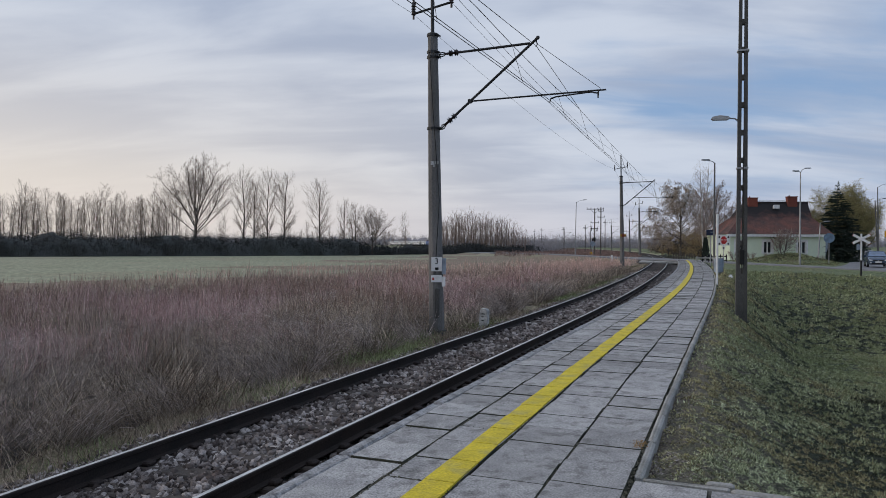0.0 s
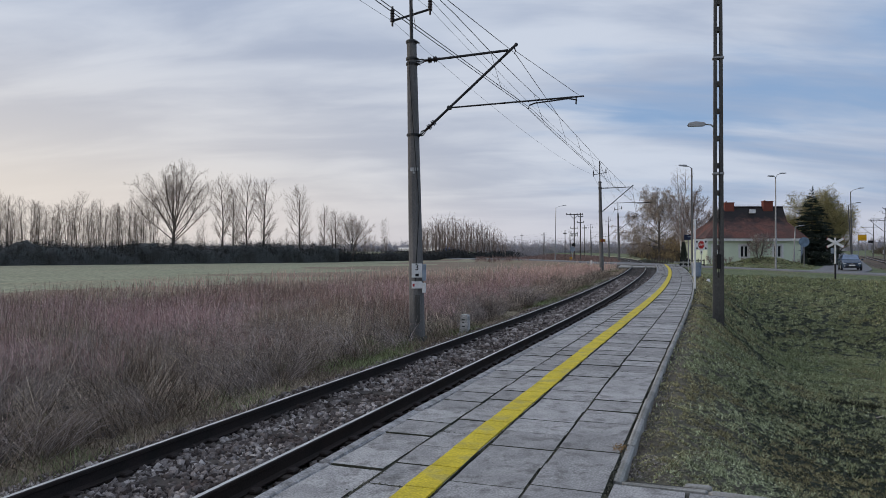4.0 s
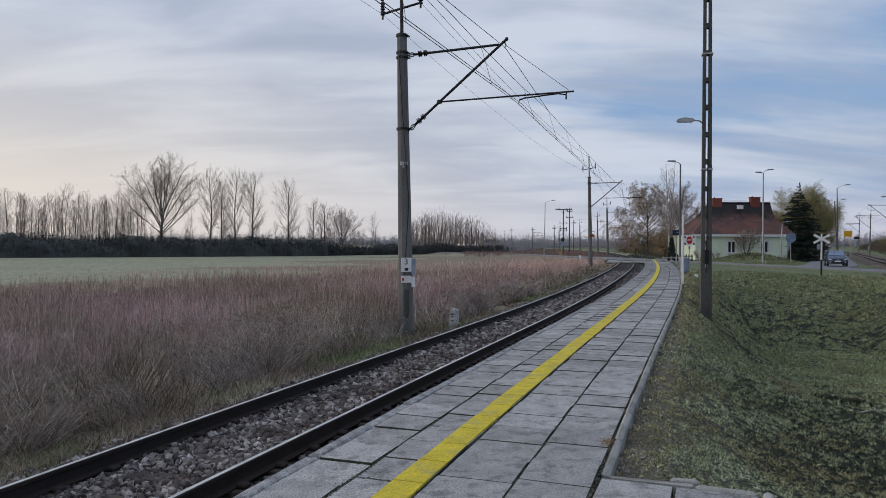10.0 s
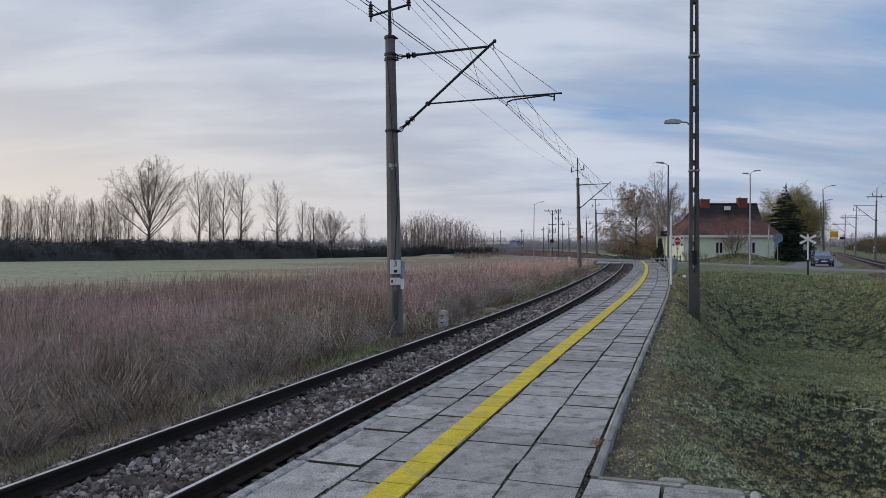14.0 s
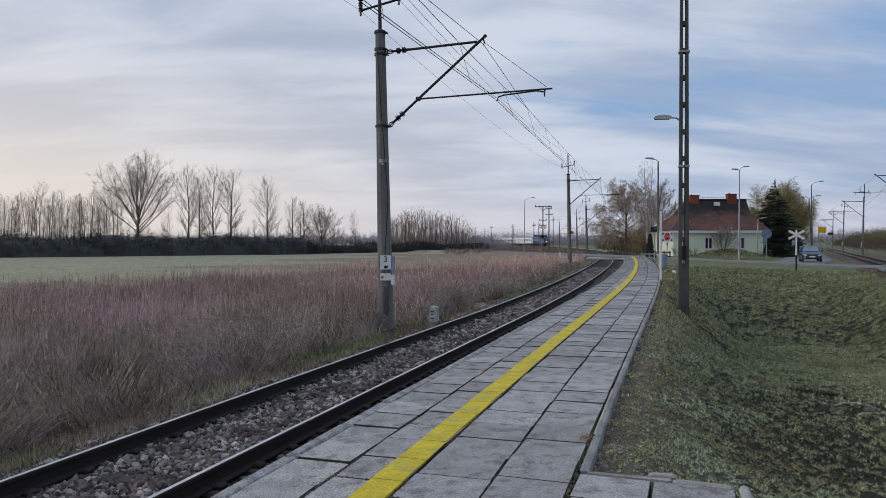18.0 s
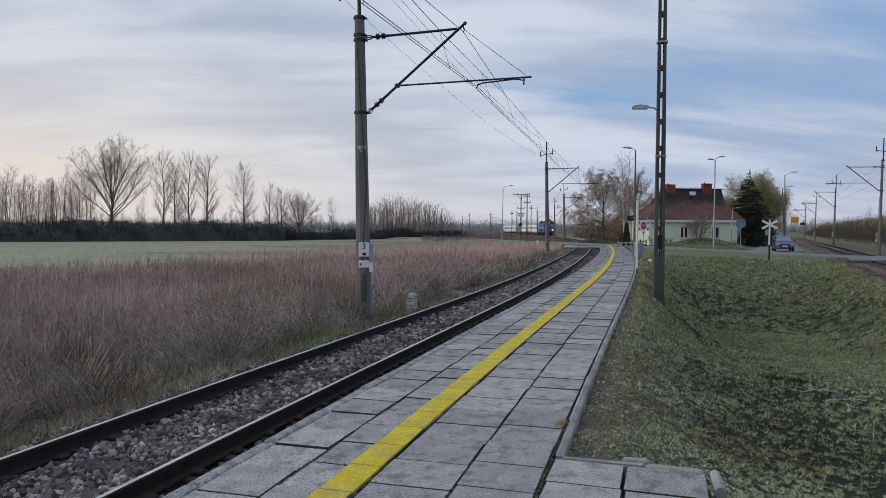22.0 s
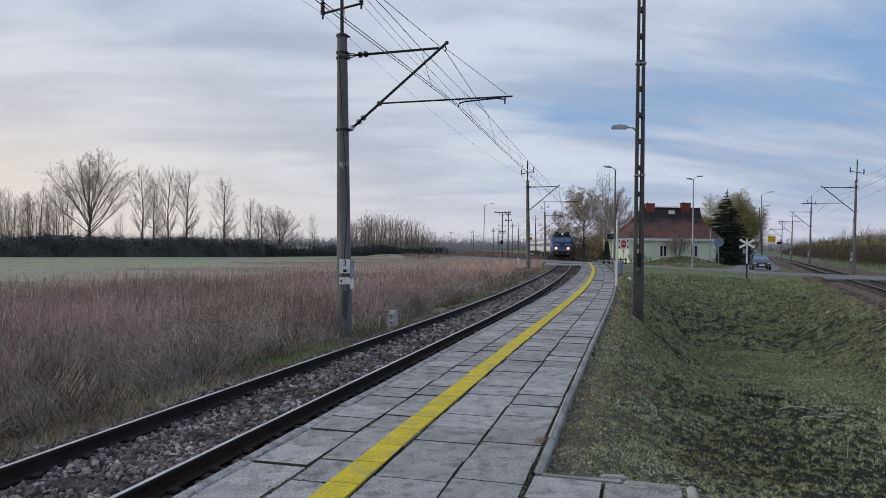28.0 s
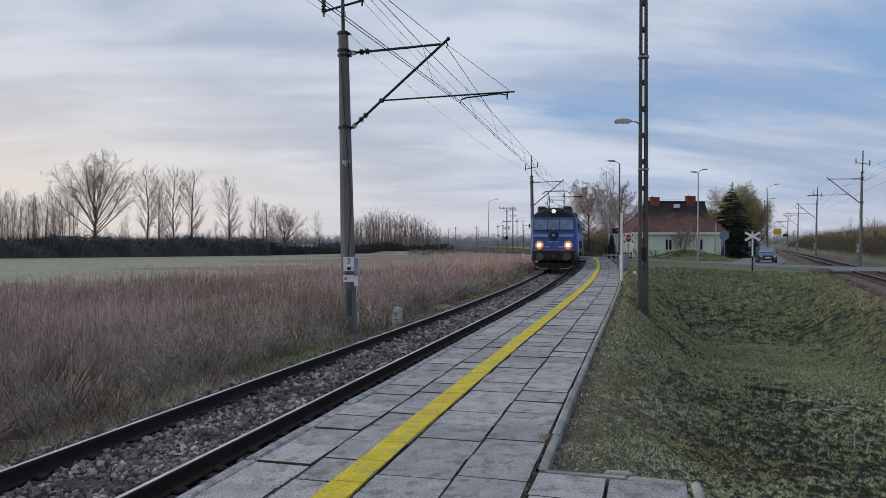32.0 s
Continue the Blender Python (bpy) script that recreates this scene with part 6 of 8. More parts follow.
part("plate", Shape().tube((0, -0.1, 2.6), (0, -0.06, 2.6), 0.48, n=18), "signback", sig, "blue-grey round plate")
part("box", Shape().box(-0.55, -0.05, -0.2, 0.15, 0.1, 1.15, 0.03), "signyellow", sig, "yellow box")
part("head", Shape().box(-0.13, 0.13, -0.2, 0.1, 3.1, 3.55, 0.04), "black", sig, "dark signal head")

# yellow disc on the second mast
M["dullyellow"] = material("dull_yellow", (0.36, 0.20, 0.02), 0.6, var=0.2, bump=0.0)
disc2 = thing("warning_plate", "small yellow warning plate on the second mast", "sign", pose(12.1, 62.1, 2.5, 0, 0, -12))
part("plate", Shape().box(-0.24, 0.24, -0.03, 0.0, -0.11, 0.11, 0.02), "dullyellow", disc2)
part("rim", Shape().box(-0.09, 0.09, -0.05, -0.03, -0.15, 0.15, 0.02), "brick", disc2)

# fence, gate rail and shrubs round the house
fence = thing("picket_fence", "low dark picket fence before the house", "fence", pose(23.2, 76.5, -0.2, 0, 0, 4))
for k in range(9):
    part("picket", Shape().prism([(-0.06, 0), (0.06, 0), (0.06, 0.82), (0, 0.94), (-0.06, 0.82)], "y", -0.02, 0.02), "black", fence, at=pose(0.32 * k, 0, 0))
for zz in (0.25, 0.65):
    part("rail", Shape().box(-0.1, 2.66, 0.02, 0.07, zz, zz + 0.09, 0.01), "black", fence)
rail = thing("barrier_rail", "low pale barrier rail at the platform end", "barrier", pose(21.6, 73.0, -0.05, 0, 0, -4))
for k in range(3):
    part("post", Shape().box(-0.05, 0.05, -0.05, 0.05, 0, 0.6, 0.01), "kerb", rail, at=pose(0.8 * k, 0, 0))
part("bar", Shape().box(-0.1, 1.75, -0.09, -0.05, 0.38, 0.52, 0.01), "kerb", rail)
hedge_f = thing("wooden_fence", "dark wooden fence beyond the crossing", "fence", pose(25.6, 97.0, -0.3, 0, 0, -6))
for k in range(9):
    part("board", Shape().box(-0.09, 0.09, -0.02, 0.02, 0, 0.85, 0.01), "bark", hedge_f, at=pose(0.34 * k, 0, random.uniform(-0.05, 0.05)))
SHRUB = tree_meshes("shrub", 71, 2.0, 0.07, SPEC_BUSH, "bark", "twig", stems=6, spread=0.7)
SHRUB2 = tree_meshes("shrub", 72, 1.9, 0.06, dict(SPEC_OAK, kids=(9, 6, 5, 3), angle=(52, 46, 42, 40)), "bark", "twig", stems=2, spread=0.3)
for nm, me, x, y, k, label in (("fruit_tree", SHRUB2, 37.2, 90.4, 1.6, "small bare fruit tree before the house"), ("shrub", SHRUB, 33.2, 90.0, 0.55, "bare brown shrub before the house"), ("shrub", SHRUB, 30.5, 88.0, 0.6, "bare brown shrub before the house"), ("shrub", SHRUB, 35.0, 89.0, 0.45, "bare brown shrub before the house"), ("shrub", SHRUB, 41.0, 88.5, 0.4, "bare brown shrub before the house")):
    t = plant_tree(nm, me, label, "shrub", pose(x, y, float(ground_z(np.array([x]), np.array([y]))[0]) - 0.05, 0, 0, 50 * k), "")
    t.scale = (k, k, k)
conifer = thing("small_conifer", "small dark conifer before the house", "shrub", pose(42.7, 90.2, -0.2))
tw = Twigs()
rg = np.random.default_rng(9)
for k in range(700):
    zz = rg.random() ** 0.8 * 1.3
    a = rg.random() * 6.28
    rr_ = 0.5 * (1 - zz / 1.5)
    p = np.array([rr_ * math.cos(a) * rg.random(), rr_ * math.sin(a) * rg.random(), zz])
    tw.seg(p, p + np.array([0.1 * math.cos(a), 0.1 * math.sin(a), 0.16]), 0.03, 0.01)
v, f = tw.arrays(3)
conifer_me = raw_mesh("small_conifer", v, f, "needle")
part("crown", conifer_me, None, conifer)
x, y, z = place(17.1, 86)
conifer_2 = thing("small_conifer", "dark narrow conifer beside the house", "shrub", pose(x, y, z))
conifer_2.scale = (1.2, 1.2, 1.9)
part("crown", conifer_me, None, conifer_2)


# ---- the locomotive and its coaches ----
def loft(sh, rings, slot=0, caps=True):
    n = len(rings[0])
    k = len(sh.v)
    for r_ in rings:
        sh.v += [tuple(p) for p in r_]
    for i in range(len(rings) - 1):
        for j in range(n):
            sh.f.append((k + i * n + j, k + i * n + (j + 1) % n, k + (i + 1) * n + (j + 1) % n, k + (i + 1) * n + j))
            sh.s.append(slot)
    if caps:
        sh.f.append(tuple(range(k, k + n)))
        sh.f.append(tuple(range(k + (len(rings) - 1) * n, k + len(rings) * n)))
        sh.s += [slot, slot]
    return sh


LEN = 15.9
M["bufferface"] = material("worn_buffer_steel", (0.11, 0.105, 0.10), 0.5, 0.5, var=0.3, scale=5, fine=30, bump=0.05)


def front_y(z, inset=0.0):
    return 0.58 + max(0.0, z - 2.75) * 0.26 + inset


def make_loco():
    loco = thing("locomotive", "blue electric locomotive with pale stripe and lit headlights", "locomotive")
    side = [(-1.0, 1.12), (-1.36, 1.18), (-1.45, 1.35), (-1.5, 1.6), (-1.5, 3.45), (-1.46, 3.58), (-1.40, 3.64)]
    prof = side + [(-p[0], p[1]) for p in reversed(side)]
    rings = []
    for e, w in ((0.0, 0.90), (0.06, 0.945), (0.22, 0.975), (0.6, 1.0)):
        rings.append([(p[0] * w, front_y(p[1], e), p[1]) for p in prof])
    rings.append([(p[0], LEN / 2, p[1]) for p in prof])
    for e, w in ((0.6, 1.0), (0.22, 0.975), (0.06, 0.945), (0.0, 0.90)):
        rings.append([(p[0] * w, LEN - front_y(p[1], e), p[1]) for p in prof])
    part("body", loft(Shape(), rings), "locoblue", loco, "glossy blue car body")
    rp = [(-1.42, 3.64), (-1.32, 3.86), (-0.97, 4.12), (-0.5, 4.26), (0, 4.3), (0.5, 4.26), (0.97, 4.12), (1.32, 3.86), (1.42, 3.64)]
    rr = []
    for yy, k, dz in ((0.80, 0.96, 0.0), (1.0, 0.99, 0.0), (1.7, 1.0, 0.0), (LEN - 1.7, 1.0, 0.0), (LEN - 1.0, 0.99, 0.0), (LEN - 0.80, 0.96, 0)):
        f = 0.6 if yy in (0.80, LEN - 0.80) else (0.95 if yy in (1.0, LEN - 1.0) else 1.0)
        rr.append([(p[0] * k, yy, 3.64 + (p[1] - 3.64) * f) for p in rp])
    part("roof", loft(Shape(), rr), "locoroof", loco, "black roof")
    for end in (0, 1):
        flip = Matrix.Identity(4) if end == 0 else Matrix.Translation((0, LEN, 0)) @ Matrix.Rotation(math.pi, 4, "Z")

        def put(name, sh, mat, label="", parent=None, smooth=False):
            sh.v = [tuple(flip @ Vector(p)) for p in sh.v]
            return part(name, sh, mat, parent or loco, label, smooth=smooth)

        tilt = lambda x0, x1, z0, z1, out, th: Shape().add(
            [(x0, front_y(z0) - out, z0), (x1, front_y(z0) - out, z0), (x1, front_y(z1) - out, z1), (x0, front_y(z1) - out, z1),
             (x0, front_y(z0) - out + th, z0), (x1, front_y(z0) - out + th, z0), (x1, front_y(z1) - out + th, z1), (x0, front_y(z1) - out + th, z1)],
            [(0, 1, 2, 3), (7, 6, 5, 4), (0, 4, 5, 1), (1, 5, 6, 2), (2, 6, 7, 3), (3, 7, 4, 0)])
        for a, b in ((-1.27, -0.42), (-0.36, 0.36), (0.42, 1.27)):
            fr = put("window_frame", tilt(a - 0.03, b + 0.03, 2.79, 3.52, 0.012, 0.05), "signblue")
            put("window_pane", tilt(a, b, 2.82, 3.49, 0.022, 0.02), "cabglass", "dark cab window")
            put("wiper", Shape().tube((a + 0.1, front_y(2.82) - 0.04, 2.82), ((a + b) / 2, front_y(3.2) - 0.04, 3.2), 0.010, n=4), "black")
        for a, b in ((-1.33, -0.36), (0.36, 1.33)):
            put("stripe", Shape().box(a, b, 0.556, 0.60, 2.34, 2.52, 0.005), "stoneblue", "pale blue stripe")
        put("lower_stripe", Shape().box(-1.33, 1.33, 0.49, 0.60, 1.46, 1.51, 0.005), "cream", "thin pale stripe")
        put("emblem", Shape().prism([(-0.24, 2.14), (0.12, 2.10), (0.26, 2.3), (0.30, 2.62), (0.06, 2.70), (-0.28, 2.62)], "y", 0.545, 0.6), "signblue", "dark emblem shape")
        put("mark", Shape().prism([(-0.09, 2.38), (0.1, 2.40), (0.04, 2.55), (-0.11, 2.5)], "y", 0.535, 0.56), "stoneblue", "pale mark")
        put("number_bar", Shape().box(-0.4, -0.03, 0.552, 0.6, 1.98, 2.07, 0.0), "stoneblue", "plain pale bar")
        put("number_bar", Shape().box(0.05, 0.36, 0.552, 0.6, 1.98, 2.07, 0.0), "stoneblue", "plain pale bar")
        for q in (-1, 1):
            x = q * 0.93
            hl = put("headlight", Shape().tube((x, 0.44, 1.81), (x, 0.62, 1.81), 0.26, 0.28, 20), "reflector" if end == 0 else "cream", "round headlight with a warm rim in place of its halo")
            put("lens", Shape().tube((x, 0.425, 1.81), (x, 0.46, 1.81), 0.135, 0.135, 18), "lamp" if end == 0 else "carlamp", "glowing lens", hl)
            put("marker_lamp", Shape().tube((x, 0.5, 1.54), (x, 0.62, 1.54), 0.075, 0.085, 12), "cream", "small marker lamp")
            bf = put("buffer", Shape().tube((q * 0.875, 0.16, 1.06), (q * 0.875, 0.72, 1.06), 0.13, 0.16, 12), "under", "black buffer")
            put("buffer_head", Shape().tube((q * 0.875, 0.06, 1.06), (q * 0.875, 0.13, 1.06), 0.25, 0.25, 18), "bufferface", "worn steel buffer face", bf)
            put("handrail", Shape().path([(q * 0.3, 0.5, 1.72), (q * 0.45, 0.5, 1.66), (q * 0.62, 0.5, 1.72)], 0.016, 5), "white")
            put("hose", Shape().path([(q * 0.35, 0.5, 0.95), (q * 0.38, 0.38, 0.6), (q * 0.45, 0.5, 0.38)], 0.03, 6), "under")
            put("rail_guard", Shape().path([(q * 0.42, 0.62, 0.30), (q * 0.6, 0.55, 0.24), (q * 0.95, 0.5, 0.3), (q * 1.2, 0.6, 0.42)], 0.03, 6), "zinc", "pale curved rail guard")
            put("step", Shape().box(q * 1.2 - 0.18, q * 1.2 + 0.18, 0.75, 1.05, 0.42, 0.46, 0.008), "under")
            put("mirror", Shape().box(q * 1.62 - 0.05, q * 1.62 + 0.05, 0.95, 1.02, 2.95, 3.2, 0.01), "black")
        put("buffer_beam", Shape().box(-1.40, 1.40, 0.50, 0.95, 0.80, 1.45, 0.03), "under", "black buffer beam")
        put("coupling", Shape().box(-0.09, 0.09, 0.28, 0.65, 0.95, 1.15, 0.02), "bufferface", "steel coupling hook")
        put("plough", Shape().prism([(-1.3, 0.18), (1.3, 0.18), (1.25, 0.62), (-1.25, 0.62)], "y", 0.85, 0.93), "under")
        lampc = put("top_headlight", Shape().tube((0, 0.58, 4.03), (0, 1.1, 4.05), 0.24, 0.23, 18), "locoroof", "round roof headlight")
        put("lens", Shape().tube((0, 0.555, 4.03), (0, 0.59, 4.03), 0.14, 0.14, 18), "toplamp" if end == 0 else "carlamp", "pale lens", lampc)
        for q in (-1, 1):
            put("horn", Shape().tube((q * 0.55, 0.8, 4.02), (q * 0.55, 1.15, 4.06), 0.08, 0.03, 10), "under")
            put("roof_box", Shape().box(q * 0.85 - 0.28, q * 0.85 + 0.28, 1.5, 2.8, 3.95, 4.40, 0.08), "locoroof")
    for q in (-1, 1):
        part("side_stripe", Shape().box(q * 1.505 - 0.008, q * 1.505 + 0.008, 1.1, LEN - 1.1, 2.25, 2.58, 0.0), "stoneblue", loco, "pale blue side stripe")
        for yy in (1.7, LEN - 1.7):
            part("cab_door", Shape().box(q * 1.51 - 0.012, q * 1.51 + 0.012, yy - 0.33, yy + 0.33, 1.35, 3.4, 0.01), "stoneblue", loco, "pale blue cab door")
            part("side_window", Shape().box(q * 1.52 - 0.012, q * 1.52 + 0.012, yy - 0.25, yy + 0.25, 2.7, 3.3, 0.01), "cabglass", loco, "dark side window")
            part("grab_rail", Shape().tube((q * 1.56, yy + 0.45, 1.0), (q * 1.56, yy + 0.45, 2.6), 0.018, n=5), "white", loco)
        for k in range(4):
            yy = 4.2 + 2.5 * k
            part("side_window", Shape().box(q * 1.512 - 0.012, q * 1.512 + 0.012, yy - 0.4, yy + 0.4, 2.85, 3.35, 0.01), "cabglass", loco, "dark side window")
            gr = part("grille", Shape().box(q * 1.512 - 0.01, q * 1.512 + 0.01, yy - 0.7, yy + 0.7, 1.5, 2.1, 0.01), "under", loco, "dark louvred grille")
    part("underframe", Shape().box(-1.25, 1.25, 0.95, LEN - 0.95, 0.85, 1.2, 0.02), "under", loco)
    part("battery_box", Shape().box(-1.3, 1.3, 6.6, 9.3, 0.35, 0.9, 0.03), "under", loco)
    for yb in (4.2, LEN - 4.2):
        for q in (-1, 1):
            part("bogie_side", Shape().prism([(yb - 2.2, 0.75), (yb - 1.9, 0.42), (yb + 1.9, 0.42), (yb + 2.2, 0.75), (yb + 1.0, 0.9), (yb - 1.0, 0.9)], "x", q * 1.05 - 0.08, q * 1.05 + 0.08), "under", loco)
            for a in (-1.5, 1.5):
                part("axle_box", Shape().box(q * 1.12 - 0.1, q * 1.12 + 0.1, yb + a - 0.2, yb + a + 0.2, 0.45, 0.8, 0.03), "under", loco)
                part("spring", Shape().tube((q * 1.12, yb + a * 0.6, 0.55), (q * 1.12, yb + a * 0.6, 0.85), 0.09, n=8), "under", loco)
    # raised pantograph over the leading bogie, folded one behind
    for yb, up in ((3.4, True), (LEN - 3.4, False)):
        pan = part("pantograph_frame", Shape().box(-0.75, 0.75, yb - 0.9, yb + 0.9, 4.22, 4.30, 0.01), "under", loco)
        for q in (-1, 1):
            for e in (-1, 1):
                part("roof_insulator", Shape().tube((q * 0.6, yb + e * 0.7, 4.02), (q * 0.6, yb + e * 0.7, 4.24), 0.07, 0.05, 8), "insulator", loco)
        zt = 5.56 if up else 4.5
        zk = 4.30 + (zt - 4.30) * 0.5
        kx = 1.0 if up else 1.4
        bars = Shape()
        for q in (-1, 1):
            for e in (-1, 1):
                bars.tube((q * 0.62, yb + e * 0.45, 4.3), (q * 0.5, yb + e * kx, zk), 0.022, n=5)
                bars.tube((q * 0.5, yb + e * kx, zk), (q * 0.55, yb + e * 0.16, zt - 0.08), 0.018, n=5)
            bars.tube((0.5, yb + q * kx, zk), (-0.5, yb + q * kx, zk), 0.018, n=5)
        bars.tube((0.62, yb - 0.45, 4.3), (-0.5, yb - kx, zk), 0.012, n=4)
        part("pantograph_arms", bars, "under", pan)
        for e in (-1, 1):
            part("pantograph_bow", Shape().path([(-0.95, yb + e * 0.16, zt - 0.22), (-0.72, yb + e * 0.16, zt - 0.02), (0.72, yb + e * 0.16, zt - 0.02), (0.95, yb + e * 0.16, zt - 0.22)], 0.022, 5), "under", pan)
    wheels = []
    wheel = Shape()
    for q in (-1, 1):
        wheel.tube((q * 0.68, 0, 0), (q * 0.80, 0, 0), 0.625, 0.625, 24)
        wheel.tube((q * 0.66, 0, 0), (q * 0.69, 0, 0), 0.66, 0.66, 24)
        for k in range(4):
            a = k * math.pi / 2
            wheel.tube((q * 0.81, 0.34 * math.cos(a), 0.34 * math.sin(a)), (q * 0.82, 0.34 * math.cos(a), 0.34 * math.sin(a)), 0.09, n=8)
    wheel.tube((-0.8, 0, 0), (0.8, 0, 0), 0.09, n=8)
    wm = wheel.mesh("wheelset", "under")
    for yb in (4.2, LEN - 4.2):
        for a in (-1.5, 1.5):
            wheels.append((yb + a, part("wheelset", wm, None, loco, "dark steel wheelset")))
    return loco, wheels


# blue base colour stands in for the sky reflected in the panes
M["cabglass"] = material("cab_glass", (0.13, 0.19, 0.30), 0.05, var=0.05, bump=0, spec=0.9)
loco, loco_wheels = make_loco()
CL = 24.5


def make_coach():
    c = thing("coach", "white passenger coach with a row of dark windows", "railway coach", None, "coaches of the train")
    side = [(-1.3, 1.0), (-1.42, 1.2), (-1.44, 2.4), (-1.40, 3.3)]
    prof = side + [(-p[0], p[1]) for p in reversed(side)]
    part("body", loft(Shape(), [[(p[0], y, p[1]) for p in prof] for y in (0.35, CL - 0.35)]), "coach", c, "white coach body")
    rp = [(-1.40, 3.305), (-1.28, 3.62), (-0.95, 3.86), (-0.4, 4.0), (0.4, 4.0), (0.95, 3.86), (1.28, 3.62), (1.40, 3.305)]
    part("roof", loft(Shape(), [[(p[0], y, p[1]) for p in rp] for y in (0.35, CL - 0.35)]), "coachroof", c, "grey roof")
    wm = {q: Shape().box(q * 1.435 - 0.02, q * 1.435 + 0.02, -0.5, 0.5, 2.15, 2.8, 0.01).mesh("coach_window", "glass") for q in (-1, 1)}
    for q in (-1, 1):
        for k in range(11):
            part("window", wm[q], None, c, at=pose(0, 2.9 + 1.87 * k, 0))
        for y in (1.15, CL - 1.15):
            part("door", Shape().box(q * 1.44 - 0.015, q * 1.44 + 0.015, y - 0.42, y + 0.42, 1.1, 3.1, 0.01), "signback", c, "grey coach door")
        part("stripe", Shape().box(q * 1.445 - 0.012, q * 1.445 + 0.012, 0.4, CL - 0.4, 1.14, 1.26, 0), "signblue", c, "dark blue lower stripe")
    part("underframe", Shape().box(-1.2, 1.2, 5.5, CL - 5.5, 0.4, 1.0, 0.05), "under", c)
    for yb in (3.0, CL - 3.0):
        part("bogie", Shape().box(-1.1, 1.1, yb - 1.6, yb + 1.6, 0.4, 0.85, 0.05), "under", c)
        for a in (-1.25, 1.25):
            part("wheelset", Shape().tube((-0.8, yb + a, 0.46), (-0.66, yb + a, 0.46), 0.46, n=16).tube((0.66, yb + a, 0.46), (0.8, yb + a, 0.46), 0.46, n=16).tube((-0.7, yb + a, 0.46), (0.7, yb + a, 0.46), 0.08, n=8), "under", c)
    for y, d in ((0.35, -1), (CL - 0.35, 1)):
        part("gangway", Shape().box(-0.55, 0.55, min(y, y + d * 0.34), max(y, y + d * 0.34), 1.2, 3.4, 0.04), "under", c, "black rubber gangway")
    return c


coach_1 = make_coach()
coaches = [coach_1] + [copy_thing(coach_1, Matrix.Identity(4)) for _ in range(2)]


# ---- the car that waits ----
def make_car(at):
    car = thing("car", "dark blue hatchback car standing on the road", "car", at)
    # cross-sections from nose to tail: y, half width, sill, shoulder, roof
    secs = [(0.0, 0.62, 0.38, 0.62, 0.66), (0.08, 0.74, 0.28, 0.70, 0.76), (0.35, 0.83, 0.24, 0.78, 0.88), (1.15, 0.87, 0.24, 0.90, 1.0), (3.5, 0.87, 0.24, 0.95, 1.0), (3.95, 0.82, 0.3, 0.95, 1.0), (4.05, 0.74, 0.42, 0.9, 0.95)]
    rings = [[(-w, y, a), (-w, y, b - 0.1), (-w * 0.95, y, b), (-w * 0.8, y, c), (w * 0.8, y, c), (w * 0.95, y, b), (w, y, b - 0.1), (w, y, a)] for y, w, a, b, c in secs]
    part("body", loft(Shape(), rings), "carpaint", car, "dark blue paint", smooth=False)
    cab = [(1.05, 0.80, 0.96, 0.98), (1.75, 0.72, 0.96, 1.46), (2.2, 0.70, 0.96, 1.5), (3.3, 0.69, 0.96, 1.47), (3.9, 0.74, 0.96, 1.0)]
    part("roof", loft(Shape(), [[(-w0 - 0.03, y, z0), (-w0 * 0.86, y, z1), (w0 * 0.86, y, z1), (w0 + 0.03, y, z0)] for y, w0, z0, z1 in cab]), "carpaint", car)
    part("windscreen", Shape().add([(-0.74, 1.075, 1.02), (0.74, 1.075, 1.02), (0.58, 1.68, 1.43), (-0.58, 1.68, 1.43), (-0.74, 1.11, 1.02), (0.74, 1.11, 1.02), (0.58, 1.72, 1.43), (-0.58, 1.72, 1.43)], [(0, 1, 2, 3), (4, 7, 6, 5), (0, 4, 5, 1), (1, 5, 6, 2), (2, 6, 7, 3), (3, 7, 4, 0)]), "cabglass", car, "dark windscreen")
    for q in (-1, 1):
        part("side_window", Shape().add([(q * 0.80, 1.35, 1.02), (q * 0.80, 3.5, 1.02), (q * 0.645, 3.2, 1.42), (q * 0.655, 1.85, 1.42)], [(0, 1, 2, 3)]).add([(q * 0.77, 1.35, 1.02), (q * 0.77, 3.5, 1.02), (q * 0.62, 3.2, 1.42), (q * 0.63, 1.85, 1.42)], [(3, 2, 1, 0)]), "cabglass", car, "dark side window")
        part("headlight", Shape().prism([(q * 0.46, 0.60), (q * 0.72, 0.60), (q * 0.76, 0.74), (q * 0.50, 0.70)], "y", -0.01, 0.3), "carlamp", car, "clear headlight")
        part("mirror", Shape().box(q * 0.98 - 0.09, q * 0.98 + 0.09, 1.35, 1.47, 0.95, 1.1, 0.03), "carpaint", car)
        part("fog_lamp", Shape().tube((q * 0.6, 0.0, 0.42), (q * 0.6, 0.06, 0.42), 0.06, n=10), "carlamp", car)
        for y in (0.78, 3.3):
            w = part("wheel", Shape().tube((q * 0.7, y, 0.3), (q * 0.88, y, 0.3), 0.3, n=20), "tyre", car, "black tyre")
            part("rim", Shape().tube((q * 0.86, y, 0.3), (q * 0.89, y, 0.3), 0.2, n=16), "zinc", w)
    part("grille", Shape().box(-0.42, 0.42, -0.015, 0.05, 0.60, 0.68, 0.01), "black", car)
    part("bumper_intake", Shape().box(-0.5, 0.5, -0.012, 0.1, 0.30, 0.40, 0.01), "black", car)
    part("number_plate", Shape().box(-0.26, 0.26, -0.03, 0.0, 0.44, 0.55, 0.004), "white", car, "plain white plate")
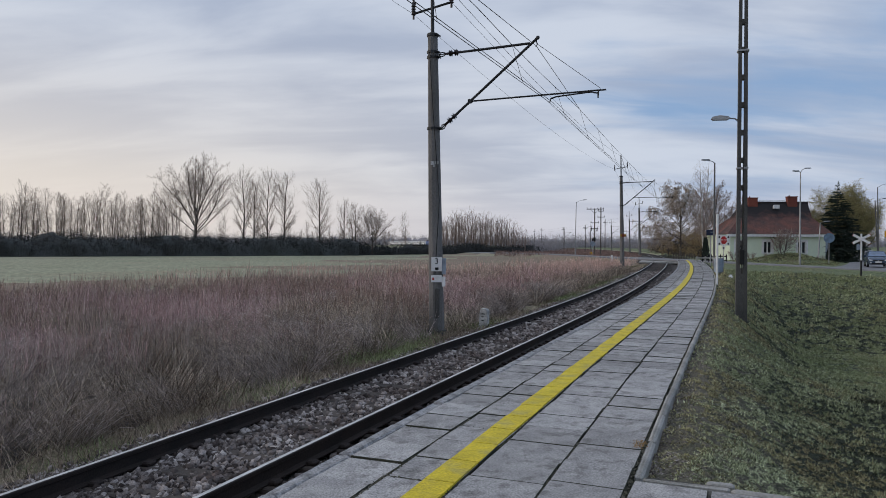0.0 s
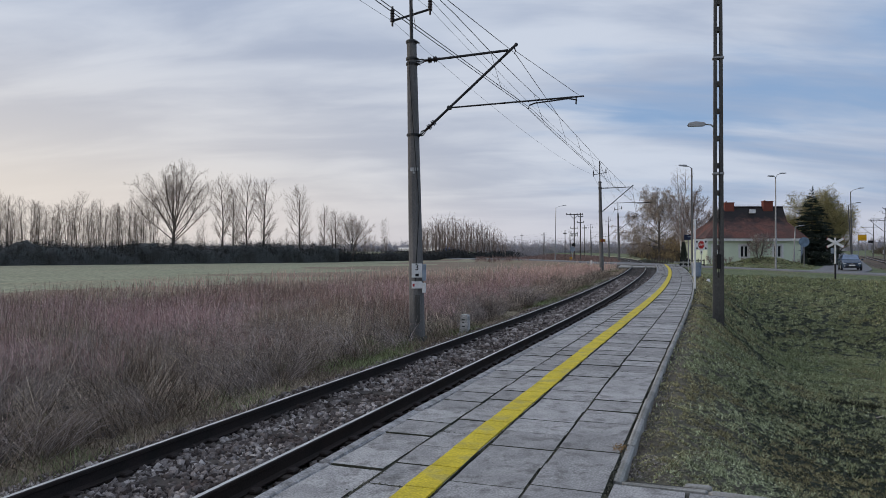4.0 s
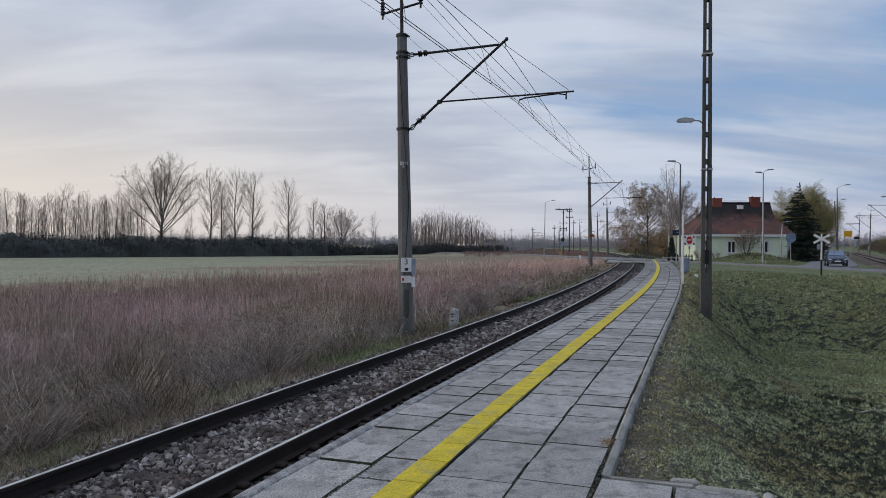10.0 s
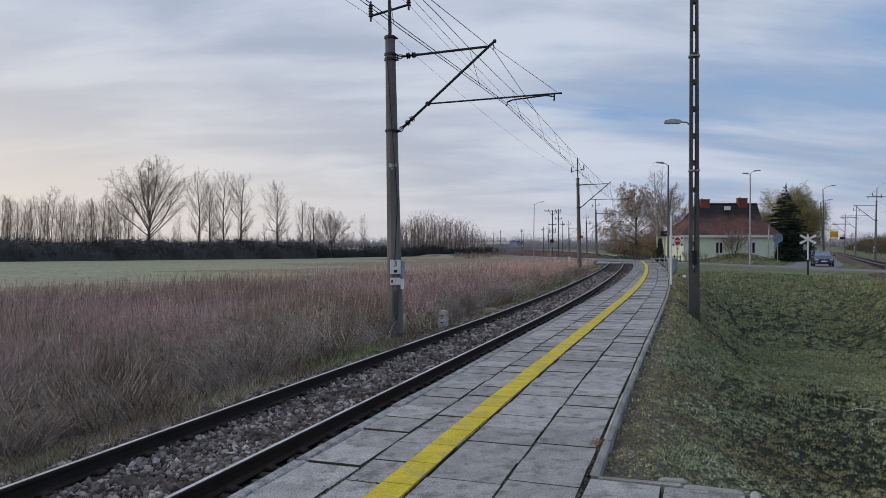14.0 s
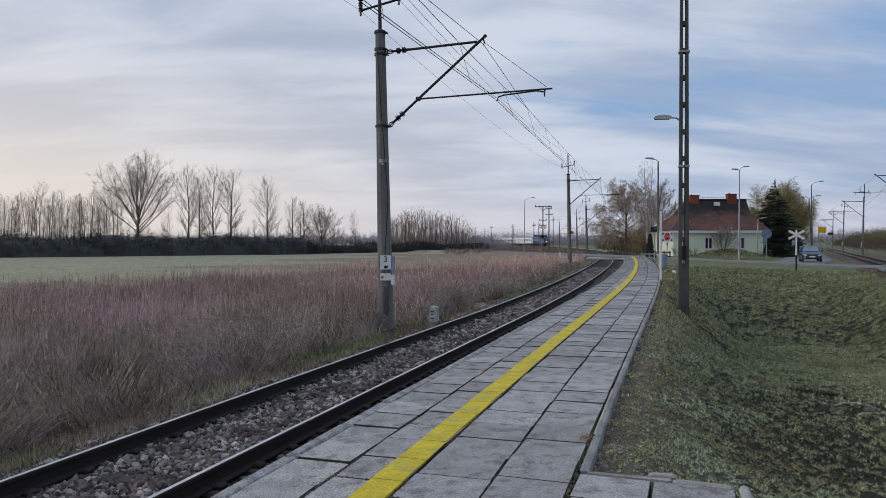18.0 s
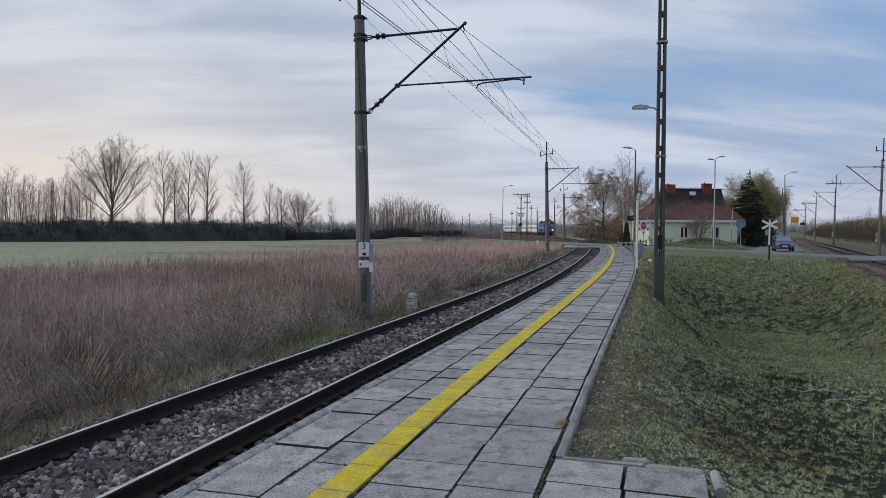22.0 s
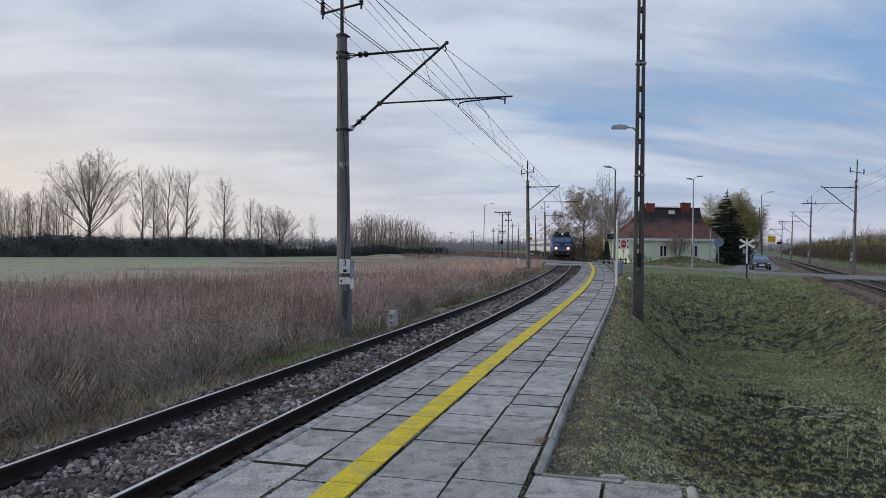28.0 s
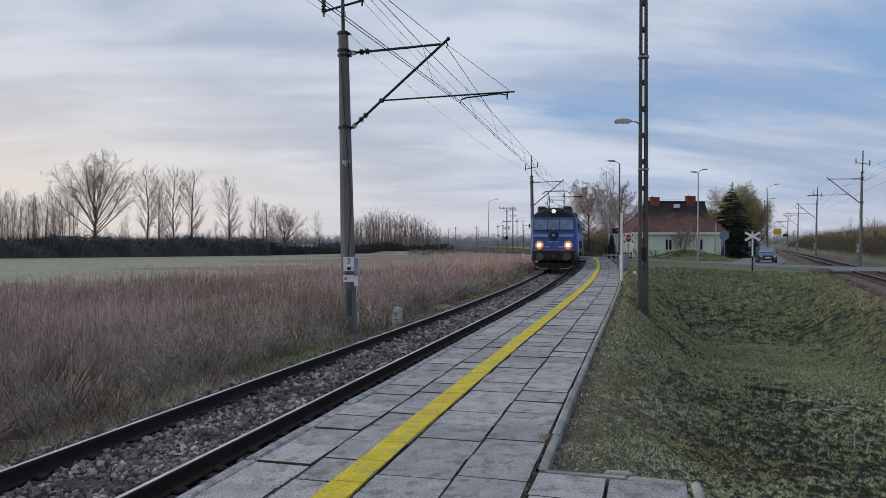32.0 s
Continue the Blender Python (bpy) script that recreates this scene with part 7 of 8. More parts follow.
    part("bonnet_badge", Shape().tube((0, -0.02, 0.64), (0, 0.0, 0.64), 0.05, n=10), "zinc", car)


cx, cy = 36.3, 67.3
make_car(pose(cx, cy, float(road_z(cx, cy)) + 0.05, 0, 0, -23))


# ---- weeds, grass, stones ----
def blade_arrays(base, tip, width, rng, bend=0.0):
    """Thin bent blades of three triangles each."""
    n = len(base)
    a = rng.random(n) * 2 * np.pi
    side = np.stack([np.cos(a), np.sin(a), np.zeros(n)], -1) * width[:, None] * 0.5
    mid = base + (tip - base) * 0.55
    mid[:, 2] += bend * (tip[:, 2] - base[:, 2])
    v = np.stack([base - side, base + side, mid - side * 0.8, mid + side * 0.8, tip], 1).reshape(-1, 3)
    k = (np.arange(n) * 5)[:, None]
    f = np.stack([k + [0, 1, 3], k + [0, 3, 2], k + [2, 3, 4]], 1).reshape(-1, 3)
    return v, f


def merge(parts_):
    vs, fs, k = [], [], 0
    for v, f in parts_:
        vs.append(v)
        fs.append(f + k)
        k += len(v)
    return np.concatenate(vs), np.concatenate(fs)


def patch(x, y, cell, seed):
    """Smooth random values by place, 0 to 1."""
    r_ = np.random.default_rng(seed)
    g = r_.random((256, 256))
    u, w = x / cell + 128, y / cell + 128
    i, j = np.floor(u).astype(int) % 255, np.floor(w).astype(int) % 255
    a, b = u - np.floor(u), w - np.floor(w)
    a, b = a * a * (3 - 2 * a), b * b * (3 - 2 * b)
    return (g[i, j] * (1 - a) + g[i + 1, j] * a) * (1 - b) + (g[i, j + 1] * (1 - a) + g[i + 1, j + 1] * a) * b


def sow_weeds():
    rng = np.random.default_rng(11)
    n = 190000
    s, o = rng.uniform(-6, 88, n), -2.2 - 30 * rng.random(n) ** 1.35
    p = on_track(s, o)
    x, y = p[:, 0], p[:, 1]
    # far limit: a straight field edge
    lim = (x + 18) * 18 - (y - 33) * 14.6
    edge = lim / math.hypot(18, 14.6) + (patch(x, y, 5, 2) - 0.5) * 6
    d = np.hypot(x, y)
    keep = (edge > -14) & (rng.random(n) < np.where(edge > 0, np.clip(0.35 + edge / 8, 0, 1), 0.16 * (patch(x, y, 2.0, 9) > 0.45))) & (rng.random(n) < np.clip(26 / d, 0.35, 1)) & (patch(x, y, 1.6, 5) * 0.6 + patch(x, y, 0.5, 6) * 0.4 > 0.28 + 0.19 * np.clip(1.7 - d / 12, 0, 1))
    keep &= -o > 2.45 + 0.8 * patch(x, y, 1.2, 8)
    keep &= y > -x * 0.1 + 1
    x, y, d, o = x[keep], y[keep], d[keep], o[keep]
    z = ground_z(x, y)
    n = len(x)
    h = (0.45 + 0.75 * patch(x, y, 3.0, 3)) * rng.uniform(0.55, 1.15, n) * np.clip(0.35 + (-o - 2.2) / 2.6, 0.3, 1) * (0.72 + 0.5 * patch(x, y, 0.9, 66))
    h = h * (0.66 + 0.34 * smooth(d, 9, 20))
    lean = rng.normal(0, 0.10, (n, 2)) + np.array([0.06, 0.0]) + rng.normal(0, 0.25, (n, 2)) * (rng.random((n, 1)) < 0.25)
    base = np.stack([x, y, z - 0.03], -1)
    tip = np.stack([x + lean[:, 0] * h, y + lean[:, 1] * h, z + h], -1)
    wd = 0.0035 + 0.00036 * d
    bits = [blade_arrays(base, tip, wd, rng)]
    for k in range(4):
        f = rng.uniform(0.35, 0.98, (n, 1))
        q = base + (tip - base) * f
        e = rng.normal(0, 0.075, (n, 3))
        e[:, 2] = np.abs(e[:, 2]) * 1.5 + 0.06
        bits.append(blade_arrays(q, q + e, wd * 0.7, rng))
    # bleached stems that stand out
    m = (rng.random(n) < 0.27) & (d < 75)
    e = rng.normal(0, 0.2, (m.sum(), 3))
    e[:, 2] = np.abs(e[:, 2]) * 0.4
    v, f = blade_arrays(base[m], tip[m] + e, wd[m] * 0.8, rng)
    tagged(new("dry_weeds", raw_mesh("dry_weeds", v, f, "pale")), "bleached dead stems among the weeds", "weeds", kind="stuff")
    edge = edge[keep]
    straw = patch(x, y, 2.4, 21) + 0.25 * np.exp((o + 3.5) / 2.0) > 0.70
    v, f = merge(bits)
    which = np.concatenate([np.tile(np.repeat(straw, 3), 1)] * 5)
    rust = np.tile(np.repeat((d + 14 * (patch(x, y, 4.0, 71) - 0.5) + rng.normal(0, 6, n) > 44), 3), 5)
    back = np.tile(np.repeat((edge + rng.normal(0, 2.0, n) + 5 * (patch(x, y, 3, 73) - 0.5) < 6.5) & (d < 50) | (patch(x, y, 2.2, 74) + rng.normal(0, 0.06, n) > 0.66) & (d < 40), 3), 5)
    rust, which = rust & ~back, which & ~back
    for name, mat, m, label in (("dry_weeds", "backweed", back, "short brown weeds at the field's edge"), ("dry_weeds", "reed", ~which & ~rust & ~back, "tall dry purple-brown weeds beside the track"), ("dry_weeds", "straw", which & ~rust, "tall dry straw-coloured weeds beside the track"), ("dry_weeds", "rustweed", rust, "rust-brown dry weeds along the curve")):
        ff = f[m]
        used, inv = np.unique(ff, return_inverse=True)
        tagged(new(name, raw_mesh(name, v[used], inv.reshape(-1, 3), mat)), label, "weeds", kind="stuff")


def sow_far_weeds():
    """Dark brown weeds between the field road and the curve of the line."""
    rng = np.random.default_rng(16)
    n = 60000
    s, o = rng.uniform(92, 330, n), -2.6 - 90 * rng.random(n) ** 1.4
    p = on_track(s, o)
    x, y = p[:, 0], p[:, 1]
    d = np.hypot(x, y)
    keep = (road_gap(x, y, ROAD) > 2.4) & (patch(x, y, 6, 17) + 0.5 * patch(x, y, 1.7, 18) > 0.45) & (x > -2 + 0.03 * y) & ((x - 19) * 33 > (y - 102) * -12.2)
    x, y, d = x[keep], y[keep], d[keep]
    n = len(x)
    h = (0.5 + 0.7 * patch(x, y, 5, 19)) * rng.uniform(0.5, 1.1, n)
    base = np.stack([x, y, ground_z(x, y) - 0.05], -1)
    bits = []
    for k in range(3):
        tip = base + np.stack([rng.normal(0, 0.35, n) * h, rng.normal(0, 0.35, n) * h, h * rng.uniform(0.6, 1, n)], -1)
        bits.append(blade_arrays(base, tip, 0.02 + 0.0003 * d, rng))
    v, f = merge(bits)
    tagged(new("dry_weeds", raw_mesh("dry_weeds", v, f, "farweed")), "dark brown dry weeds beyond the field road", "weeds", kind="stuff")


M["backweed"] = material("brown_weeds", (0.42, 0.305, 0.25), 0.95, var=0.2, scale=0.25, fine=4, bump=0, tint=(0.22, 0.15, 0.12), island=0.5)
M["farweed"] = material("far_weeds", (0.36, 0.25, 0.215), 0.95, var=0.2, scale=0.1, fine=2, bump=0, tint=(0.19, 0.13, 0.115), island=0.4)
M["rustweed"] = material("rust_weeds", (0.750, 0.550, 0.469), 0.95, var=0.2, scale=0.25, fine=4, bump=0, tint=(0.52, 0.35, 0.29), island=0.4)
M["greystem"] = material("grey_stems", (0.62, 0.53, 0.49), 0.95, var=0.2, scale=0.3, fine=4, bump=0, tint=(0.22, 0.18, 0.155), island=0.45)


def sow_tangle():
    """Long dead stems that arch over and lie across one another."""
    rng = np.random.default_rng(19)
    n = 54000
    s, o = -3 + 33 * rng.random(n) ** 1.4, -2.15 - 7.5 * rng.random(n) ** 1.3
    p = on_track(s, o)
    x, y = p[:, 0], p[:, 1]
    keep = patch(x, y, 1.3, 91) * 0.6 + patch(x, y, 0.5, 92) * 0.4 > 0.53
    x, y = x[keep], y[keep]
    n = len(x)
    a = patch(x, y, 1.3, 93) * 11 + rng.normal(0, 0.7, n)
    L = rng.uniform(0.35, 1.1, n)
    base = np.stack([x, y, ground_z(x, y) - 0.02], -1)
    k = 4
    pts = []
    rise = rng.uniform(0.3, 0.95, n) * np.clip(L, 0.4, 0.9)
    drop = rng.uniform(0.0, 0.8, n)
    for i in range(k + 1):
        t = i / k
        hgt = rise * (np.sin(t * math.pi * (0.5 + 0.35 * drop)))
        pts.append(base + np.stack([np.cos(a) * L * t, np.sin(a) * L * t, hgt], -1) + rng.normal(0, 0.012, (n, 3)) * (i > 0))
    tw = Twigs()
    d = np.hypot(x, y)
    r0 = 0.0014 + 0.00015 * d
    tw.a, tw.b = np.concatenate(pts[:-1]), np.concatenate(pts[1:])
    tw.r = np.concatenate([np.stack([r0 * (1 - 0.7 * i / k), r0 * (1 - 0.7 * (i + 1) / k)], -1) for i in range(k)])
    v, f = tw.arrays(3)
    tagged(new("dead_stems", raw_mesh("dead_stems", v, f, "greystem")), "tangled grey dead stems arching over the weeds", "weeds", kind="stuff")


def sow_straw():
    """Bent, matted straw along the front of the weeds, and the grassy verge."""
    rng = np.random.default_rng(12)
    n = 110000
    s, o = rng.uniform(-4, 60, n), rng.uniform(-7.0, -2.0, n)
    p = on_track(s, o)
    x, y = p[:, 0], p[:, 1]
    keep = patch(x, y, 1.1, 31) * 0.6 + patch(x, y, 0.35, 37) * 0.4 > 0.5
    x, y = x[keep], y[keep]
    n = len(x)
    z = ground_z(x, y)
    a = patch(x, y, 1.5, 32) * 9 + rng.normal(0, 1.4, n)
    L = rng.uniform(0.2, 0.75, n)
    base = np.stack([x, y, z - 0.02], -1)
    tip = base + np.stack([np.cos(a) * L, np.sin(a) * L, rng.uniform(0.05, 0.75, n) * L + 0.04], -1)
    d = np.hypot(x, y)
    v, f = blade_arrays(base, tip, 0.0032 + 0.0003 * d, rng, 0.7)
    tagged(new("matted_straw", raw_mesh("matted_straw", v, f, "straw")), "matted pale straw at the weeds' foot", "grass", kind="stuff")
    n = 150000
    s, o = rng.uniform(-4, 80, n), rng.uniform(-3.4, -1.15, n)
    p = on_track(s, o)
    x, y = p[:, 0], p[:, 1]
    d = np.hypot(x, y)
    keep = (patch(x, y, 0.9, 33) * 0.6 + patch(x, y, 2.6, 34) * 0.4 > 0.30) & (rng.random(n) < np.clip(16 / d, 0.2, 1)) & (rng.random(n) < np.clip((-o - 1.1) / 0.45, 0.05, 1))
    x, y, d = x[keep], y[keep], d[keep]
    n = len(x)
    z = ground_z(x, y)
    h = rng.uniform(0.04, 0.2, n)
    base = np.stack([x, y, z - 0.02], -1)
    tip = base + np.stack([rng.normal(0, 0.6, n) * h, rng.normal(0, 0.6, n) * h, h], -1)
    v, f = blade_arrays(base, tip, 0.006 + 0.0003 * d, rng)
    green = np.repeat(patch(x, y, 1.8, 36) * 0.75 + 0.25 * rng.random(n) > 0.58, 3)
    for mat, q, label in (("verge", green, "green grass tufts beside the ballast"), ("straw", ~green, "short straw tufts beside the ballast")):
        used, inv = np.unique(f[q], return_inverse=True)
        tagged(new("verge_grass", raw_mesh("verge_grass", v[used], inv.reshape(-1, 3), mat)), label, "grass", kind="stuff")


def soft_spot(x, y, cx, cy, rx, ry):
    return np.exp(-(((x - cx) / rx) ** 2 + ((y - cy) / ry) ** 2))


def sow_lawn():
    """Short leaves in small tufts, one triangle each."""
    rng = np.random.default_rng(13)
    n = 1120000
    a, d = np.radians(rng.uniform(9, 47, n)), 2.2 * (27 ** rng.random(n))
    # thinner cover beside and behind the viewer
    m = 60000
    a[:m], d[:m] = rng.uniform(0.8, 3.6, m), 1.5 + 11 * np.sqrt(rng.random(m))
    x, y = d * np.sin(a), d * np.cos(a)
    s, o = to_track(x, y)
    bare = np.clip((o - 4.2) / 0.4, 0.35, 1)
    # tufts: small near the viewer, larger where only broad patches can be told apart
    w1, w2 = np.clip(1.6 - d / 8, 0.0, 1), np.clip(1.5 - np.abs(d - 11) / 9, 0.1, 1)
    w3 = np.clip(d / 16 - 0.6, 0.05, 1)
    tuft = (patch(x, y, 0.034, 45) * w1 + patch(x, y, 0.062, 46) * w2 + patch(x, y, 0.20, 48) * w3) / (w1 + w2 + w3)
    keep = (o > 4.19) & (rng.random(n) < bare) & ((s > K0 - 0.03) | (o > 5.22)) & (tuft + rng.normal(0, 0.08, n) > 0.20) & (s < 62)
    keep &= (road_gap(x, y, ROAD) > 3.2) & ((x - R_AT.x) * _rn.x + (y - R_AT.y) * _rn.y < -2.6 - 1.2 * patch(x, y, 1.2, 47) * rng.random(n))
    x, y, d, o, tuft = x[keep], y[keep], d[keep], o[keep], tuft[keep]
    n = len(x)
    z = meshed_z(x, y)
    h = rng.uniform(0.3, 1.3, n) * (0.004 + 0.00075 * d) * (0.5 + 8.0 * np.clip(tuft - 0.38, 0, 1))
    a = rng.random(n) * 2 * np.pi
    wd = rng.uniform(0.005, 0.010, n) + 0.0013 * d
    side = np.stack([np.cos(a), np.sin(a), np.zeros(n)], -1) * wd[:, None] * 0.5
    base = np.stack([x, y, z - 0.002], -1)
    tip = base + np.stack([rng.normal(0, 1, n) * wd, rng.normal(0, 1, n) * wd, h], -1)
    v = np.stack([base - side, base + side, tip], 1)
    # dark colour: spots by the dead plants, and shade of hollow and left bank
    darkening = 0.6 * soft_spot(x, y, 6.5, 10.5, 1.4, 1.3) + 0.4 * soft_spot(x, y, 5.5, 11.6, 1.3, 1.2) + 0.7 * soft_spot(x, y, 4.8, 7.7, 1.4, 1.7)
    darkening = darkening + 1.2 * soft_spot(x, y, 15.0, 33.0, 4.2, 7.0) + 1.0 * soft_spot(x, y, 7.6, 18.5, 1.5, 6.5) + 0.8 * soft_spot(x, y, 10.0, 26.0, 2.2, 4.5)
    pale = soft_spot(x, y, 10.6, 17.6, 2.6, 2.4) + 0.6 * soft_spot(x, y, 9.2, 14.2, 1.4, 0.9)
    level = 0.445 + 0.21 * np.clip(darkening, 0, 1) - 0.13 * np.clip(pale, 0, 1) - 0.05 * np.exp(-(o - 4.3) / 0.5) - 0.05 * smooth(d, 10, 22) + 0.05 * soft_spot(x, y, 4.6, 11.0, 1.6, 5.0) + 0.10 * (patch(x, y, 1.3, 62) - 0.5)
    dry = patch(x, y, 0.5, 43) * 0.4 + patch(x, y, 2.2, 44) * 0.4 + 0.2 * rng.random(n) + 0.32 * np.exp(-(o - 4.3) / 1.0) + 0.12 * pale > 0.62
    littered = 0.5 * soft_spot(x, y, 18.3, 40.0, 4.0, 5.0) + 0.3 * soft_spot(x, y, 12.6, 31.5, 1.6, 4.0)
    littered = littered + (patch(x, y, 0.9, 61) - 0.5) * 0.7 + (rng.random(n) - 0.5) * 0.5 > 0.92
    # low tufts take the dark grass: shade in the gaps, done by colour
    deep = (tuft + rng.normal(0, 0.04, n) < level) & ~littered
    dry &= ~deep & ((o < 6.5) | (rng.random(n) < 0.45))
    off = (d + rng.normal(0, 2.5, n) > 15) & ~littered & ~dry & (tuft > level - 0.12 + 0.2 * np.clip(darkening, 0, 1))
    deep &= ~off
    for mat, q, label in (("grass", ~dry & ~littered & ~deep & ~off, "short green lawn grass"), ("fargrass", off, "short even green lawn grass"), ("darkgrass", deep, "low lawn grass darkened like shade between tufts and in the hollow"), ("moss", dry & ~littered, "short yellowish lawn grass"), ("litter", littered, "dark brown leaves at the bottom of the hollow")):
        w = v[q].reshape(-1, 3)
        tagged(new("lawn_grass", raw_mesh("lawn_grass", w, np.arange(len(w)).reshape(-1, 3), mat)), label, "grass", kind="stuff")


def sow_stones():
    rng = np.random.default_rng(14)
    cube = np.array([(x_, y_, z_) for z_ in (-1, 1) for y_ in (-1, 1) for x_ in (-1, 1)], float)
    quad = [(0, 2, 3, 1), (4, 5, 7, 6), (0, 1, 5, 4), (2, 6, 7, 3), (0, 4, 6, 2), (1, 3, 7, 5)]
    face = np.array([t_ for q_ in quad for t_ in ((q_[0], q_[1], q_[2]), (q_[0], q_[2], q_[3]))])
    shapes = [cube * rng.uniform(0.35, 1.2, (8, 3)) for _ in range(24)]
    n = 62000
    s = np.where(rng.random(n) < 0.12, rng.uniform(-9, 2, n), 1.5 + 55 * rng.random(n) ** 2.1)
    o = np.where(rng.random(n) < 0.62, rng.uniform(-0.70, 0.70, n), np.where(rng.random(n) < 0.82, -0.82 - 0.85 * rng.random(n) ** 1.5, rng.uniform(0.82, 1.80, n)))
    p = on_track(s, o)
    size = (0.014 + 0.024 * rng.random(n) ** 1.6) * (1 + s / 55)
    lift = np.where(np.abs(o) < 0.75, -0.225 + 0.04 * patch(p[:, 0], p[:, 1], 0.5, 51) + rng.uniform(-0.025, 0.02, n), np.where(o < 0, -0.235 - 0.07 * np.clip((-o - 1.2) / 0.8, 0, 1), -0.23))
    # sleepers stay partly bare
    near = np.abs((s + 2) / 0.65 - np.round((s + 2) / 0.65)) < 0.18
    drop = near & (np.abs(o) < 1.3) & (patch(p[:, 0], p[:, 1], 0.7, 52) < 0.25)
    q = rng.normal(0, 1, (n, 4))
    q /= np.linalg.norm(q, axis=1, keepdims=True)
    a, b, c, d = q.T
    R = np.stack([np.stack([1 - 2 * (c * c + d * d), 2 * (b * c - a * d), 2 * (b * d + a * c)], -1), np.stack([2 * (b * c + a * d), 1 - 2 * (b * b + d * d), 2 * (c * d - a * b)], -1), np.stack([2 * (b * d - a * c), 2 * (c * d + a * b), 1 - 2 * (b * b + c * c)], -1)], 1)
    base = np.array(shapes)[rng.integers(0, 24, n)] * (size[:, None, None] * rng.uniform(0.7, 1.3, (n, 1, 3)))
    v = np.einsum("nij,nkj->nki", R, base)
    v[:, :, 0] += p[:, 0, None]
    v[:, :, 1] += p[:, 1, None]
    v[:, :, 2] += (p[:, 2] + lift)[:, None]
    v = v[~drop]
    f = (face[None] + 8 * np.arange(len(v))[:, None, None]).reshape(-1, 3)
    ob = part("ballast_stones", raw_mesh("ballast_stones", v.reshape(-1, 3), f, "stone"), None, track, "grey and brown crushed stones")
    ob["kind"] = "stuff"


M["brownstone"] = material("brown_stone", (0.26, 0.19, 0.155), 0.9, var=0.3, scale=2, fine=60, tint=(0.08, 0.06, 0.05), island=0.5)


def bank_stones():
    """Loose stones on the brown bank of the other line."""
    rng = np.random.default_rng(15)
    n = 9000
    s, o = rng.uniform(-46, 6, n), 1.6 - 5.0 * rng.random(n)
    x, y = R_AT.x + _ru.x * s + _rn.x * o, R_AT.y + _ru.y * s + _rn.y * o
    z = np.maximum(ground_z(x, y), R_RISE - 0.2 - 0.31 * np.clip((np.abs(o) - 1.0) / 2.4, 0, 1))
    cube = np.array([(x_, y_, z_) for z_ in (-1, 1) for y_ in (-1, 1) for x_ in (-1, 1)], float)
    quad = [(0, 2, 3, 1), (4, 5, 7, 6), (0, 1, 5, 4), (2, 6, 7, 3), (0, 4, 6, 2), (1, 3, 7, 5)]
    face = np.array([t_ for q_ in quad for t_ in ((q_[0], q_[1], q_[2]), (q_[0], q_[2], q_[3]))])
    v = cube[None] * rng.uniform(0.35, 1.2, (n, 8, 3)) * rng.uniform(0.014, 0.055, (n, 1, 1))
    v = v + np.stack([x, y, z], -1)[:, None]
    f = (face[None] + 8 * np.arange(n)[:, None, None]).reshape(-1, 3)
    ob = part("bank_stones", raw_mesh("bank_stones", v.reshape(-1, 3), f, "brownstone"), None, side_track, "loose brown stones on the bank")
    ob["kind"] = "stuff"



def pebbles(name, x, y, z, size, mat, parent, label, seed):
    """Small four-sided crumbs."""
    rng = np.random.default_rng(seed)
    n = len(x)
    tet = np.array([(1, 0, 0), (-0.5, 0.87, 0), (-0.5, -0.87, 0), (0.1, 0.1, 1.0)])
    a = rng.random(n) * 6.28
    c, s_ = np.cos(a), np.sin(a)
    v = tet[None] * size[:, None, None] * rng.uniform(0.6, 1.4, (n, 4, 3))
    vx = v[:, :, 0] * c[:, None] - v[:, :, 1] * s_[:, None]
    vy = v[:, :, 0] * s_[:, None] + v[:, :, 1] * c[:, None]
    v = np.stack([vx + x[:, None], vy + y[:, None], v[:, :, 2] * 0.7 + z[:, None]], -1)
    f = (np.array([(0, 1, 3), (1, 2, 3), (2, 0, 3)])[None] + 4 * np.arange(n)[:, None, None]).reshape(-1, 3)
    ob = part(name, raw_mesh(name, v.reshape(-1, 3), f, mat), None, parent, label)
    ob["kind"] = "stuff"


def joint_crumbs():
    rng = np.random.default_rng(23)
    n = 16000
    s = 2.0 + 40 * rng.random(n) ** 1.7
    along = rng.random(n) < 0.6
    col = rng.integers(0, 5, n)
    o1 = np.array(COLS)[np.maximum(col, 1)] + rng.normal(0, 0.010, n)
    o2 = rng.uniform(COLS[0], COLS[4], n)
    k = np.searchsorted(COLS, o2) - 1
    sh = np.array(ROW_SHIFT)[np.clip(k, 0, 3)] - 20
    s2 = np.round((s - sh) / ROW) * ROW + sh + rng.normal(0, 0.010, n)
    p = on_platform(np.where(along, s, s2), np.where(along, o1, o2), 0.0)
    keep = patch(p[:, 0], p[:, 1], 0.35, 81) > 0.35
    p = p[keep]
    pebbles("joint_dirt", p[:, 0], p[:, 1], np.full(len(p), -0.012), rng.uniform(0.006, 0.018, len(p)), "jointgrit", platform, "dark dirt and moss crumbs in the joints", 24)
    # grit between the kerb and the grass
    n = 5000
    s, o = K0 + 14 * rng.random(n) ** 1.8, 4.185 + 0.34 * rng.random(n) ** 1.5
    p = on_platform(s, o, 0.0)
    z = meshed_z(p[:, 0], p[:, 1])
    pebbles("grit", p[:, 0], p[:, 1], z, rng.uniform(0.005, 0.016, n), "stone", platform, "grey grit beside the kerb", 25)


joint_crumbs()
sow_weeds()
sow_far_weeds()
bank_stones()
sow_straw()
sow_tangle()
sow_lawn()
sow_stones()

